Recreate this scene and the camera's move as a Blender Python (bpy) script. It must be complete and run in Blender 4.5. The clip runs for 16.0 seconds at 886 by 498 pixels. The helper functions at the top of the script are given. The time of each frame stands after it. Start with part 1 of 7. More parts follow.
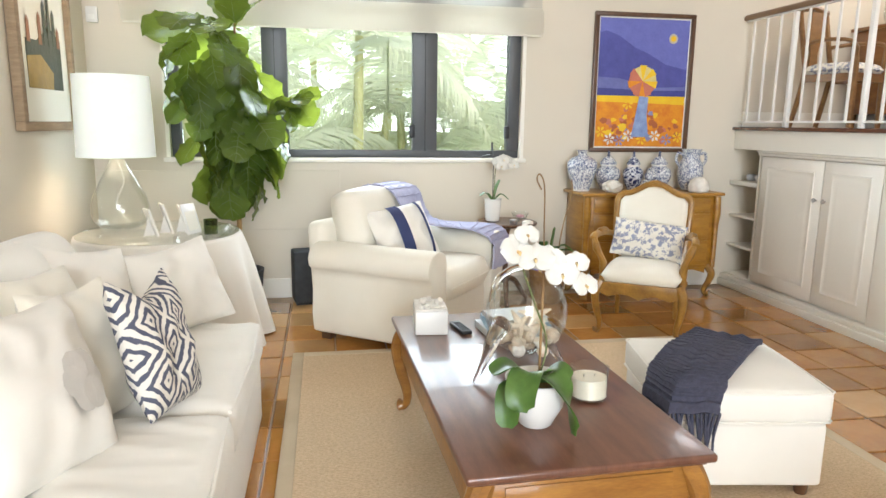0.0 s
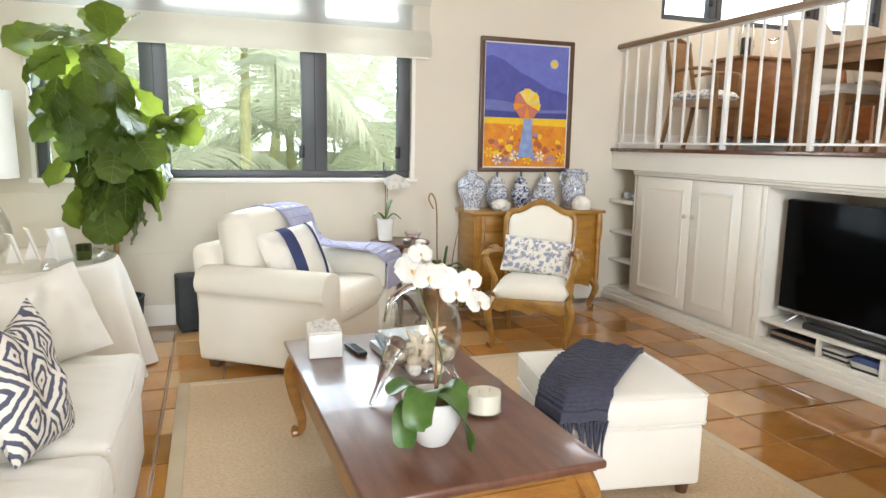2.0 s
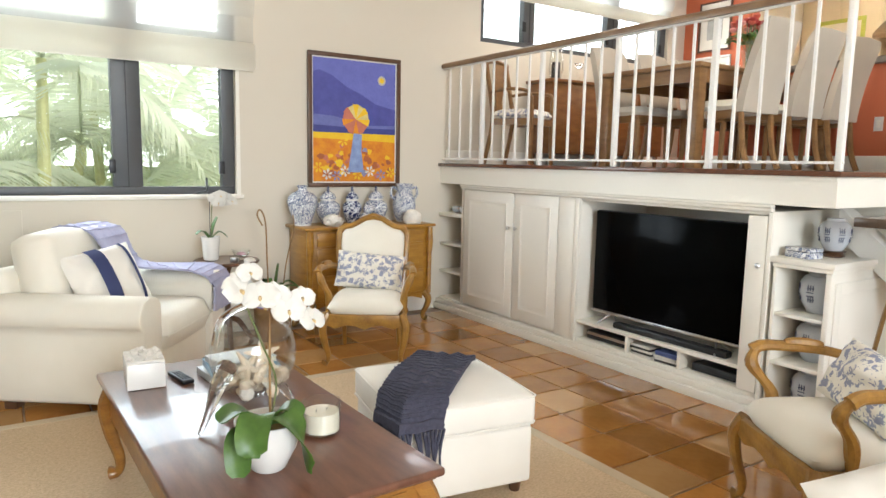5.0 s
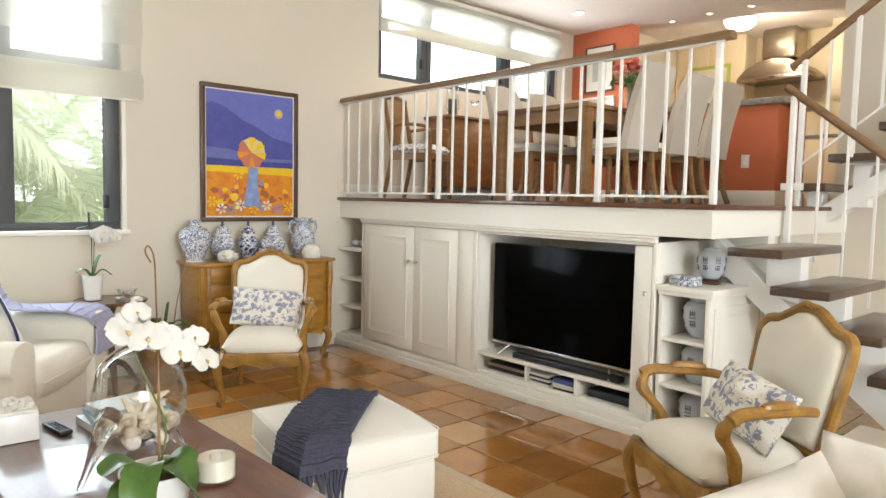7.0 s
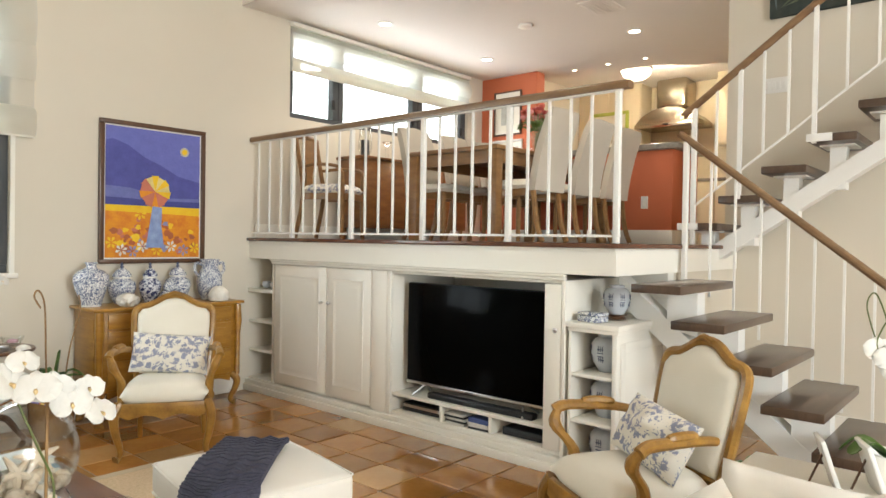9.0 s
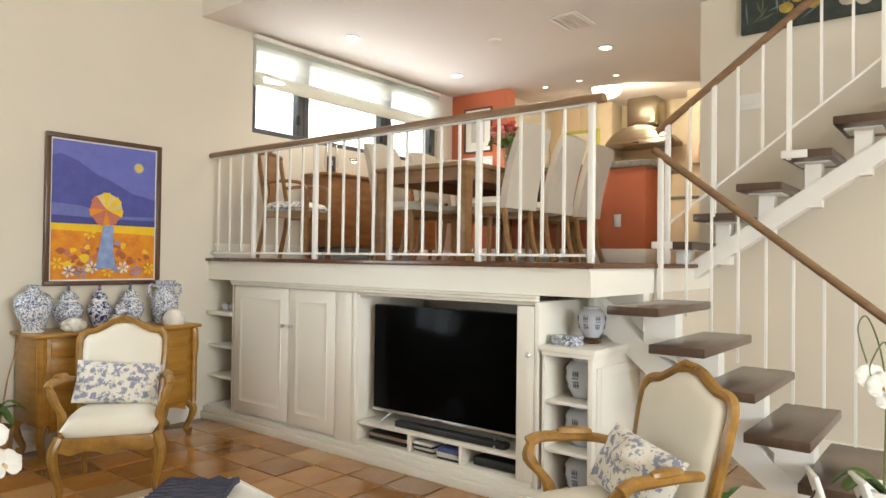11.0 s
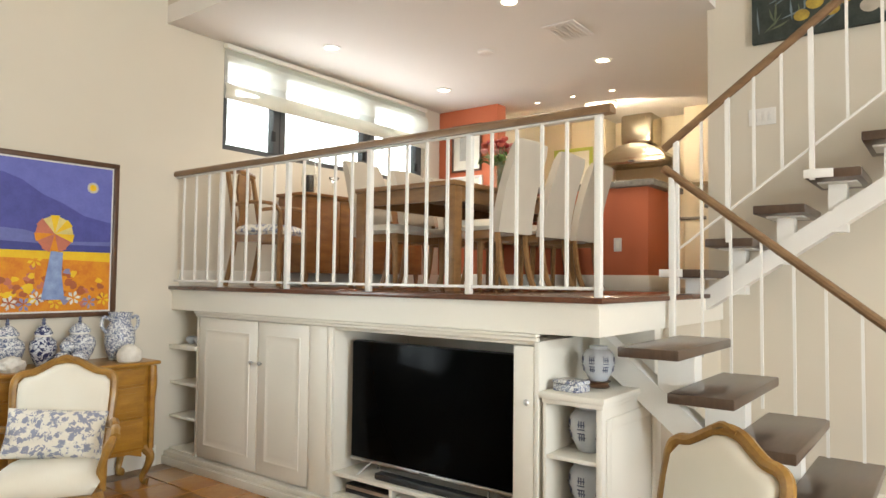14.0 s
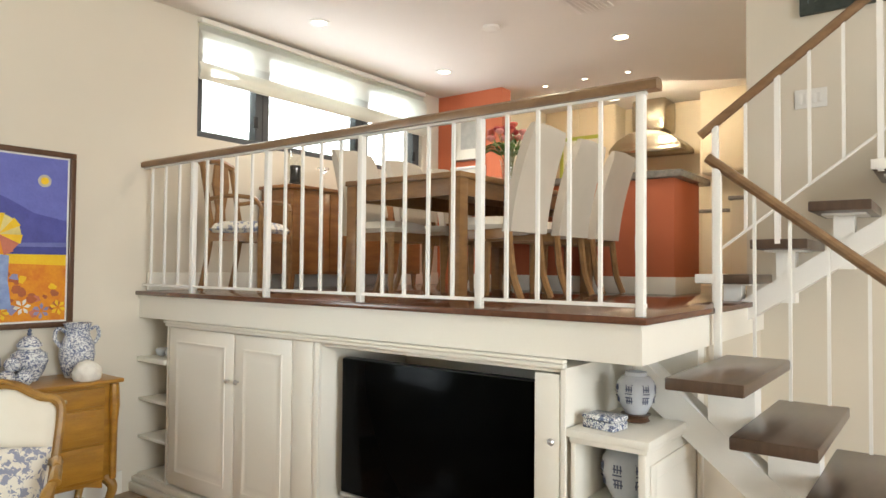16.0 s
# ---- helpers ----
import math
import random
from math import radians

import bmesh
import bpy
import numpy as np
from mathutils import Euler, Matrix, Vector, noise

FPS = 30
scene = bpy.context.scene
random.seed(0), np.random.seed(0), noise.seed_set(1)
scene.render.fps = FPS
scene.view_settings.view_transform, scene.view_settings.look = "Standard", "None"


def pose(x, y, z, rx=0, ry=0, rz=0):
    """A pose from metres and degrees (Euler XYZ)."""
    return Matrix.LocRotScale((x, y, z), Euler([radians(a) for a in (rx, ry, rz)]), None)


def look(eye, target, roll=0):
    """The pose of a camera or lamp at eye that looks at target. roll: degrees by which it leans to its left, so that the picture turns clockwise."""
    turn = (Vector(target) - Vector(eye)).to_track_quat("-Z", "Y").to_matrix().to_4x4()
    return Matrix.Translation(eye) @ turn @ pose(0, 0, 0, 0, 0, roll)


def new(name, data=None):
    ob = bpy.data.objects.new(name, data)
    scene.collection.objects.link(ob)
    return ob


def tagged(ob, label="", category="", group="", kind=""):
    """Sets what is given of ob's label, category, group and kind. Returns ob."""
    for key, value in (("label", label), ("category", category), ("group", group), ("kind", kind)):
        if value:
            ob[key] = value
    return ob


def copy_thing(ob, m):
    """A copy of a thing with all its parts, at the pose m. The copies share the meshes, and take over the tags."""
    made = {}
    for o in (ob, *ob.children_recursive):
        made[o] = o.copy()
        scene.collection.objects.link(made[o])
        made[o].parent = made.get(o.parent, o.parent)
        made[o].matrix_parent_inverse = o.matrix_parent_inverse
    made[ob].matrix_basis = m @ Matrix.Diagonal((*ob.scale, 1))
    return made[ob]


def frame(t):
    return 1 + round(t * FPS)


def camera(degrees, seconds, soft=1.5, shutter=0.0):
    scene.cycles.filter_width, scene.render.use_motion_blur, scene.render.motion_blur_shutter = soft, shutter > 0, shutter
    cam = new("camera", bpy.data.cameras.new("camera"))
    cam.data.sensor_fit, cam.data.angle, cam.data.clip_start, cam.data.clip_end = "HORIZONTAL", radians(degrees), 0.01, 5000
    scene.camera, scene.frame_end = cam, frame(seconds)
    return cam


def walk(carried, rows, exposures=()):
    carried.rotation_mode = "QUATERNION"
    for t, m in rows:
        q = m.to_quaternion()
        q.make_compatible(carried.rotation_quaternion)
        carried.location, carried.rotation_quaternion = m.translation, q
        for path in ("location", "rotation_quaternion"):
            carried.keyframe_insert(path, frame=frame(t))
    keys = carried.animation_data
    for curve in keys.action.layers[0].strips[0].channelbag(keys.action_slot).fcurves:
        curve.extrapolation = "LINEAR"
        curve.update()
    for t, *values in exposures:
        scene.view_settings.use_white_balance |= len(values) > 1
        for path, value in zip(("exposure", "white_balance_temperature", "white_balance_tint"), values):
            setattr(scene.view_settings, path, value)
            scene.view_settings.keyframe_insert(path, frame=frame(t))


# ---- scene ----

cam = camera(66.8, 16.0)
# seconds, eye, turn: a pan from one spot, then a slow push towards the platform
PATH = [
    (0.0, 0.000, 0.000, 1.400, 79.39, -0.70, -9.91),
    (0.5, 0.000, 0.000, 1.400, 79.96, -0.73, -12.24),
    (1.0, 0.000, 0.000, 1.400, 80.49, -0.89, -14.55),
    (1.5, 0.000, 0.000, 1.400, 80.87, -0.95, -16.61),
    (2.0, 0.000, 0.000, 1.400, 81.20, -0.99, -19.05),
    (2.5, 0.000, 0.000, 1.400, 81.32, -1.12, -21.39),
    (3.0, 0.000, 0.000, 1.400, 81.32, -1.15, -23.52),
    (3.5, 0.000, 0.000, 1.400, 81.35, -1.17, -25.58),
    (4.0, 0.000, 0.000, 1.400, 81.55, -1.18, -28.08),
    (6.5, 0.000, 0.000, 1.400, 84.91, -1.15, -40.10),
    (7.0, 0.000, 0.000, 1.400, 85.76, -1.13, -41.82),
    (7.5, 0.000, 0.000, 1.400, 86.84, -1.08, -43.83),
    (8.0, 0.000, 0.000, 1.400, 87.83, -1.03, -45.92),
    (8.5, 0.000, 0.000, 1.400, 88.60, -1.00, -47.81),
    (9.0, 0.000, 0.000, 1.400, 89.29, -0.92, -49.20),
    (11.5, 0.230, 0.152, 1.419, 91.20, -0.73, -51.84),
    (12.0, 0.275, 0.186, 1.434, 91.53, -0.72, -52.08),
    (12.5, 0.326, 0.222, 1.443, 91.84, -0.73, -52.29),
    (13.0, 0.388, 0.271, 1.452, 92.06, -0.68, -52.49),
    (13.5, 0.462, 0.329, 1.467, 92.26, -0.67, -52.63),
    (14.0, 0.559, 0.409, 1.483, 92.52, -0.66, -52.67),
    (14.5, 0.678, 0.509, 1.509, 92.44, -0.67, -52.69),
    (15.0, 0.796, 0.600, 1.528, 92.27, -0.64, -52.67),
    (15.5, 0.917, 0.713, 1.553, 92.03, -0.64, -52.77),
    (16.0, 1.007, 0.808, 1.585, 91.59, -0.54, -53.03),
]
walk(cam, [(t, pose(x, y, z, rx, ry, rz)) for t, x, y, z, rx, ry, rz in PATH],
     [(0.0, 0.05, 6260, 12), (4.0, 0.01, 6280, 12), (7.0, -0.07, 6400, 11), (9.0, -0.15, 6560, 10), (12.0, -0.17, 6640, 10), (16.0, -0.15, 6600, 10)])

# ---- world, sun, large lights ----
world = bpy.data.worlds.new("world")
scene.world = world
world.use_nodes = True
wn = world.node_tree.nodes
sky = wn.new("ShaderNodeTexSky")
sky.sky_type = "NISHITA"
sky.sun_disc = False
sky.sun_elevation, sky.sun_rotation = radians(72), radians(156)
world.node_tree.links.new(sky.outputs[0], wn["Background"].inputs[0])
wn["Background"].inputs[1].default_value = 0.15


def lamp(name, kind, m, energy, colour=(1, 1, 1), **kw):
    data = bpy.data.lights.new(name, kind)
    data.energy, data.color = energy, colour
    for k, v in kw.items():
        if k == "size":
            data.size = v
        elif k == "size_y":
            data.shape = "RECTANGLE"
            data.size_y = v
        elif k == "angle":
            data.angle = v
        elif k == "radius":
            data.shadow_soft_size = v
    ob = new(name, data)
    ob.matrix_world = m
    return ob


SUN = lamp("sun", "SUN", look((2, 3.5, 14), (0, 8, 0)), 5.0, (1.0, 0.95, 0.86), angle=radians(0.6))
# area lamps for daylight: an added fill at an unseen opening behind the walk, then stand-ins at the two windows
lamp("garden_light", "AREA", look((0.1, -6.45, 2.3), (1.0, 5.0, 1.5)), 720, (0.88, 0.96, 1.0), size=3.4, size_y=3.6)

lamp("window_light", "AREA", look((0.2, 5.40, 1.62), (0.4, 0.0, 1.0)), 52, (0.80, 0.92, 1.0), size=2.6, size_y=0.9)
lamp("high_window_light", "AREA", look((5.35, 5.30, 2.85), (5.2, 2.0, 2.95)), 28, (0.93, 0.96, 1.0), size=2.6, size_y=0.5)

# ---- materials ----


def mat(name, a, b=None, rough=0.6, metal=0.0, scale=6.0, fine=60.0, bump=0.1, stretch=(1, 1, 1), sheen=0.0, coat=0.0, spread=0.5, per_object=0.0, trans=0.0, ior=1.45, spec=0.5, sss=0.0):
    """Two tones mixed by coarse and fine noise, with a little relief."""
    m = bpy.data.materials.new(name)
    m.use_nodes = True
    nt = m.node_tree
    p = nt.nodes["Principled BSDF"]
    b = b or tuple(c * 0.85 for c in a)
    tc = nt.nodes.new("ShaderNodeTexCoord")
    mp = nt.nodes.new("ShaderNodeMapping")
    mp.inputs["Scale"].default_value = stretch
    nt.links.new(tc.outputs["Object"], mp.inputs[0])
    n1 = nt.nodes.new("ShaderNodeTexNoise")
    n1.inputs["Scale"].default_value, n1.inputs["Detail"].default_value = scale, 5
    n2 = nt.nodes.new("ShaderNodeTexNoise")
    n2.inputs["Scale"].default_value, n2.inputs["Detail"].default_value = fine, 3
    for n in (n1, n2):
        nt.links.new(mp.outputs[0], n.inputs[0])
    add = nt.nodes.new("ShaderNodeMath")
    add.operation = "MULTIPLY_ADD"
    add.inputs[1].default_value = 0.35
    nt.links.new(n2.outputs[0], add.inputs[0])
    nt.links.new(n1.outputs[0], add.inputs[2])
    ramp = nt.nodes.new("ShaderNodeMapRange")
    ramp.inputs[1].default_value, ramp.inputs[2].default_value = 0.67 - spread / 2, 0.67 + spread / 2
    nt.links.new(add.outputs[0], ramp.inputs[0])
    mix = nt.nodes.new("ShaderNodeMix")
    mix.data_type = "RGBA"
    mix.inputs[6].default_value, mix.inputs[7].default_value = (*a, 1), (*b, 1)
    nt.links.new(ramp.outputs[0], mix.inputs[0])
    out = mix.outputs[2]
    if per_object:
        oi = nt.nodes.new("ShaderNodeObjectInfo")
        mr = nt.nodes.new("ShaderNodeMapRange")
        mr.inputs[3].default_value, mr.inputs[4].default_value = 1 - per_object, 1 + per_object
        nt.links.new(oi.outputs["Random"], mr.inputs[0])
        hs = nt.nodes.new("ShaderNodeHueSaturation")
        nt.links.new(mr.outputs[0], hs.inputs["Value"])
        nt.links.new(out, hs.inputs["Color"])
        out = hs.outputs[0]
    nt.links.new(out, p.inputs["Base Color"])
    p.inputs["Roughness"].default_value, p.inputs["Metallic"].default_value = rough, metal
    p.inputs["Sheen Weight"].default_value, p.inputs["Coat Weight"].default_value = sheen, coat
    p.inputs["Transmission Weight"].default_value, p.inputs["IOR"].default_value = trans, ior
    p.inputs["Specular IOR Level"].default_value = spec
    p.inputs["Subsurface Weight"].default_value = sss
    if bump:
        bp = nt.nodes.new("ShaderNodeBump")
        bp.inputs["Strength"].default_value, bp.inputs["Distance"].default_value = bump, 0.01
        nt.links.new(add.outputs[0], bp.inputs["Height"])
        nt.links.new(bp.outputs[0], p.inputs["Normal"])
    return m


def glow(name, colour, strength):
    m = mat(name, colour, bump=0)
    p = m.node_tree.nodes["Principled BSDF"]
    p.inputs["Emission Color"].default_value, p.inputs["Emission Strength"].default_value = (*colour, 1), strength
    return m


def glassy(name, colour=(1, 1, 1), rough=0.0, ior=1.45):
    m = bpy.data.materials.new(name)
    m.use_nodes = True
    p = m.node_tree.nodes["Principled BSDF"]
    p.inputs["Base Color"].default_value = (*colour, 1)
    p.inputs["Roughness"].default_value, p.inputs["Transmission Weight"].default_value, p.inputs["IOR"].default_value = rough, 1.0, ior
    return m


def cloth_pattern(name, ground, ink, scale, kind):
    """Printed cloth or painted china: dark figures on a pale ground."""
    m = mat(name, ground, rough=0.85, fine=300, bump=0.08)
    nt = m.node_tree
    p = nt.nodes["Principled BSDF"]
    tc = nt.nodes.new("ShaderNodeTexCoord")
    mp = nt.nodes.new("ShaderNodeMapping")
    nt.links.new(tc.outputs["Object"], mp.inputs[0])
    if kind == "floral":
        v = nt.nodes.new("ShaderNodeTexVoronoi")
        v.inputs["Scale"].default_value = scale
        n = nt.nodes.new("ShaderNodeTexNoise")
        n.inputs["Scale"].default_value, n.inputs["Detail"].default_value, n.inputs["Distortion"].default_value = scale * 1.6, 3, 1.5
        nt.links.new(mp.outputs[0], v.inputs[0])
        nt.links.new(mp.outputs[0], n.inputs[0])
        s = nt.nodes.new("ShaderNodeMath")
        s.operation = "MULTIPLY_ADD"
        s.inputs[1].default_value = -0.55
        nt.links.new(v.outputs[0], s.inputs[0])
        nt.links.new(n.outputs[0], s.inputs[2])
        lo, hi = 0.24, 0.27
        src = s.outputs[0]
    else:
        w = nt.nodes.new("ShaderNodeTexNoise")
        w.inputs["Scale"].default_value, w.inputs["Detail"].default_value, w.inputs["Distortion"].default_value = scale, 4, 2.5
        nt.links.new(mp.outputs[0], w.inputs[0])
        lo, hi = 0.49, 0.52
        src = w.outputs[0]
    r = nt.nodes.new("ShaderNodeMapRange")
    r.inputs[1].default_value, r.inputs[2].default_value = lo, hi
    nt.links.new(src, r.inputs[0])
    mix = nt.nodes.new("ShaderNodeMix")
    mix.data_type = "RGBA"
    mix.inputs[6].default_value, mix.inputs[7].default_value = (*ground, 1), (*ink, 1)
    nt.links.new(r.outputs[0], mix.inputs[0])
    nt.links.new(mix.outputs[2], p.inputs["Base Color"])
    return m


def ikat(name, ground, ink):
    """Concentric diamonds with ragged edges."""
    m = mat(name, ground, rough=0.9, fine=300, bump=0.08)
    nt = m.node_tree
    p = nt.nodes["Principled BSDF"]
    tc = nt.nodes.new("ShaderNodeTexCoord")
    sep = nt.nodes.new("ShaderNodeSeparateXYZ")
    nt.links.new(tc.outputs["Object"], sep.inputs[0])

    def math_(op, a, b=None):
        n = nt.nodes.new("ShaderNodeMath")
        n.operation = op
        for i, q in enumerate((a, b)):
            if q is None:
                continue
            if isinstance(q, (int, float)):
                n.inputs[i].default_value = q
            else:
                nt.links.new(q, n.inputs[i])
        return n.outputs[0]

    nz = nt.nodes.new("ShaderNodeTexNoise")
    nz.inputs["Scale"].default_value = 40
    nt.links.new(tc.outputs["Object"], nz.inputs[0])
    u = math_("PINGPONG", math_("ADD", sep.outputs[0], 10.0), 0.075)
    v = math_("PINGPONG", math_("ADD", sep.outputs[1], 10.0), 0.095)
    d = math_("ADD", math_("MULTIPLY", u, 13.3), math_("MULTIPLY", v, 10.5))
    d = math_("ADD", d, math_("MULTIPLY", nz.outputs[0], 0.22))
    s = math_("SINE", math_("MULTIPLY", d, 15.5))
    r = nt.nodes.new("ShaderNodeMapRange")
    r.inputs[1].default_value, r.inputs[2].default_value = -0.05, 0.35
    nt.links.new(s, r.inputs[0])
    mix = nt.nodes.new("ShaderNodeMix")
    mix.data_type = "RGBA"
    mix.inputs[6].default_value, mix.inputs[7].default_value = (*ground, 1), (*ink, 1)
    nt.links.new(r.outputs[0], mix.inputs[0])
    nt.links.new(mix.outputs[2], p.inputs["Base Color"])
    return m


WALL = mat("wall_paint", (0.69, 0.63, 0.525), (0.66, 0.60, 0.495), rough=0.85, scale=1.2, fine=180, bump=0.03)
CEIL = mat("ceiling_paint", (0.84, 0.79, 0.74), (0.81, 0.76, 0.71), rough=0.9, scale=1.0, fine=150, bump=0.03)
TRIM = mat("cream_trim_paint", (0.85, 0.815, 0.73), (0.82, 0.785, 0.70), rough=0.38, scale=2.0, fine=90, bump=0.02)
WHITE_STEEL = mat("white_metal_paint", (0.84, 0.82, 0.77), (0.80, 0.78, 0.73), rough=0.35, scale=4, fine=90, bump=0.02)
CREAM = mat("cream_cotton", (0.80, 0.755, 0.65), (0.76, 0.71, 0.60), rough=0.95, scale=5, fine=420, bump=0.12, sheen=0.2)
WHITE_CLOTH = mat("white_linen", (0.80, 0.765, 0.69), (0.76, 0.72, 0.645), rough=0.95, scale=5, fine=420, bump=0.12, sheen=0.2)
SLIP = mat("slipcover_linen", (0.57, 0.51, 0.42), (0.52, 0.465, 0.38), rough=0.95, scale=5, fine=420, bump=0.1)
HONEY = mat("honey_wood", (0.40, 0.195, 0.022), (0.25, 0.108, 0.013), rough=0.36, scale=5, fine=40, bump=0.05, stretch=(1, 1, 5), coat=0.2)
HONEY_X = mat("honey_wood_flat", (0.42, 0.21, 0.028), (0.28, 0.128, 0.018), rough=0.33, scale=5, fine=40, bump=0.05, stretch=(1, 6, 6), coat=0.2)
FRUIT = mat("fruitwood", (0.42, 0.222, 0.042), (0.20, 0.095, 0.020), rough=0.38, scale=9, fine=70, bump=0.06, coat=0.2)
MAHOGANY = mat("mahogany_top", (0.185, 0.080, 0.047), (0.10, 0.042, 0.027), rough=0.3, scale=4, fine=35, bump=0.008, stretch=(7, 1, 1), coat=0.3)
TEAK = mat("table_side_wood", (0.38, 0.175, 0.034), (0.22, 0.09, 0.02), rough=0.3, scale=5, fine=40, bump=0.04, stretch=(1, 5, 5), coat=0.3)
DARK_WOOD = mat("dark_walnut", (0.13, 0.065, 0.033), (0.075, 0.036, 0.02), rough=0.3, scale=6, fine=50, bump=0.04, stretch=(5, 1, 1), coat=0.2)
TREAD = mat("tread_wood", (0.105, 0.066, 0.042), (0.07, 0.042, 0.028), rough=0.28, scale=5, fine=50, bump=0.04, stretch=(1, 7, 1), coat=0.2)
RAILWOOD = mat("handrail_wood", (0.26, 0.155, 0.078), (0.17, 0.095, 0.046), rough=0.35, scale=6, fine=50, bump=0.04, stretch=(1, 1, 4), coat=0.2)
DINING = mat("dining_wood", (0.31, 0.165, 0.062), (0.20, 0.10, 0.036), rough=0.35, scale=6, fine=50, bump=0.04, stretch=(1, 1, 4), coat=0.15)
BUFFET = mat("buffet_wood", (0.33, 0.15, 0.045), (0.20, 0.08, 0.026), rough=0.3, scale=5, fine=40, bump=0.03, stretch=(1, 1, 4), coat=0.2)
TILE = mat("terracotta_tile", (0.50, 0.238, 0.064), (0.33, 0.138, 0.032), rough=0.085, scale=3.5, fine=26, bump=0.05, per_object=0.27, coat=0.5, spread=0.7)
TILE_PALE = mat("pale_terracotta_tile", (0.60, 0.36, 0.145), (0.50, 0.26, 0.095), rough=0.09, scale=3.5, fine=26, bump=0.05, per_object=0.25, coat=0.5, spread=0.7)
GROUT = mat("grout", (0.44, 0.33, 0.235), (0.33, 0.235, 0.16), rough=0.7, scale=8, fine=90, bump=0.1)
DECK = mat("platform_floor_wood", (0.15, 0.06, 0.03), (0.09, 0.036, 0.02), rough=0.2, scale=3, fine=40, bump=0.02, stretch=(1, 6, 1), coat=0.3)
SISAL = mat("sisal", (0.74, 0.57, 0.375), (0.56, 0.41, 0.25), rough=0.95, scale=70, fine=190, bump=0.8, stretch=(1.0, 2.2, 1), spread=0.4)
SISAL_EDGE = mat("sisal_border", (0.60, 0.49, 0.34), (0.52, 0.42, 0.28), rough=0.95, scale=6, fine=260, bump=0.2)
NAVY = mat("navy_knit", (0.070, 0.070, 0.102), (0.044, 0.044, 0.066), rough=0.95, scale=60, fine=180, bump=0.6)
LILAC = mat("grey_lilac_knit", (0.42, 0.42, 0.55), (0.34, 0.34, 0.47), rough=0.95, scale=14, fine=170, bump=0.5)
NAVY_STRIPE = mat("navy_stripe_cloth", (0.045, 0.06, 0.15), (0.035, 0.045, 0.12), rough=0.9, scale=8, fine=300, bump=0.1)
FLORAL = cloth_pattern("blue_floral_linen", (0.74, 0.70, 0.61), (0.27, 0.285, 0.37), 24, "floral")
IKAT = ikat("navy_ikat", (0.72, 0.67, 0.59), (0.085, 0.09, 0.125))
DELFT = cloth_pattern("blue_and_white_china", (0.72, 0.73, 0.73), (0.12, 0.145, 0.24), 46, "scroll")
DELFT_DARK = cloth_pattern("dark_blue_china", (0.62, 0.64, 0.68), (0.04, 0.05, 0.13), 26, "scroll")
for m_ in (DELFT, DELFT_DARK):
    m_.node_tree.nodes["Principled BSDF"].inputs["Roughness"].default_value = 0.12
CHINA_PALE = mat("pale_grey_blue_china", (0.58, 0.61, 0.66), (0.50, 0.54, 0.60), rough=0.2, scale=8, fine=60, bump=0.02)
INK = mat("blue_ink_glaze", (0.13, 0.15, 0.23), rough=0.2, bump=0)
CERAMIC = mat("white_ceramic", (0.78, 0.76, 0.715), (0.75, 0.73, 0.685), rough=0.25, scale=4, fine=60, bump=0.01)
SHELL = mat("shell_and_coral", (0.80, 0.71, 0.58), (0.62, 0.47, 0.32), rough=0.6, scale=22, fine=120, bump=0.4)
CORAL = mat("white_coral", (0.80, 0.77, 0.70), (0.66, 0.62, 0.55), rough=0.8, scale=30, fine=160, bump=0.8)
LEAF = mat("fig_leaf", (0.10, 0.158, 0.026), (0.045, 0.085, 0.014), rough=0.27, scale=9, fine=50, bump=0.25, per_object=0.35, sss=0.0)
ORCHID_LEAF = mat("orchid_leaf", (0.085, 0.165, 0.03), (0.045, 0.10, 0.018), rough=0.35, scale=8, fine=60, bump=0.1)
PETAL = mat("orchid_petal", (0.68, 0.66, 0.61), (0.60, 0.58, 0.52), rough=0.6, scale=14, fine=120, bump=0.1)
STEM = mat("green_stem", (0.14, 0.17, 0.05), (0.10, 0.11, 0.03), rough=0.5, scale=20, bump=0.1)
TWIG = mat("dry_twig", (0.36, 0.22, 0.09), (0.22, 0.12, 0.05), rough=0.8, scale=20, bump=0.2)
# black window frames, lifted to grey in colour for the bloom around the panes
BLACK_FRAME = mat("bloom_greyed_frame", (0.085, 0.088, 0.092), (0.07, 0.072, 0.076), rough=0.4, scale=4, fine=80, bump=0.02)
SCREEN = mat("black_screen", (0.002, 0.002, 0.002), (0.002, 0.002, 0.002), rough=0.12, bump=0, spec=0.035)
SILVER = mat("brushed_silver", (0.60, 0.60, 0.60), (0.52, 0.52, 0.52), rough=0.28, metal=1.0, scale=6, fine=200, bump=0.02, stretch=(1, 12, 1))
STEEL = mat("stainless_steel", (0.46, 0.41, 0.32), (0.38, 0.33, 0.25), rough=0.24, metal=1.0, scale=3, fine=160, bump=0.02, stretch=(1, 1, 12))
BLACK = mat("black_plastic", (0.018, 0.018, 0.02), (0.012, 0.012, 0.013), rough=0.4, scale=8, bump=0.02)
GREY_DARK = mat("charcoal_fabric", (0.05, 0.055, 0.06), (0.035, 0.038, 0.042), rough=0.8, scale=20, fine=300, bump=0.1)
ORANGE = mat("burnt_orange_paint", (0.56, 0.155, 0.07), (0.52, 0.14, 0.062), rough=0.75, scale=1.4, fine=120, bump=0.03)
STONE = mat("grey_granite", (0.32, 0.29, 0.25), (0.20, 0.18, 0.155), rough=0.2, scale=30, fine=140, bump=0.02)
KITCHEN = mat("kitchen_cream", (0.78, 0.68, 0.50), (0.74, 0.64, 0.46), rough=0.5, scale=2, fine=90, bump=0.02)
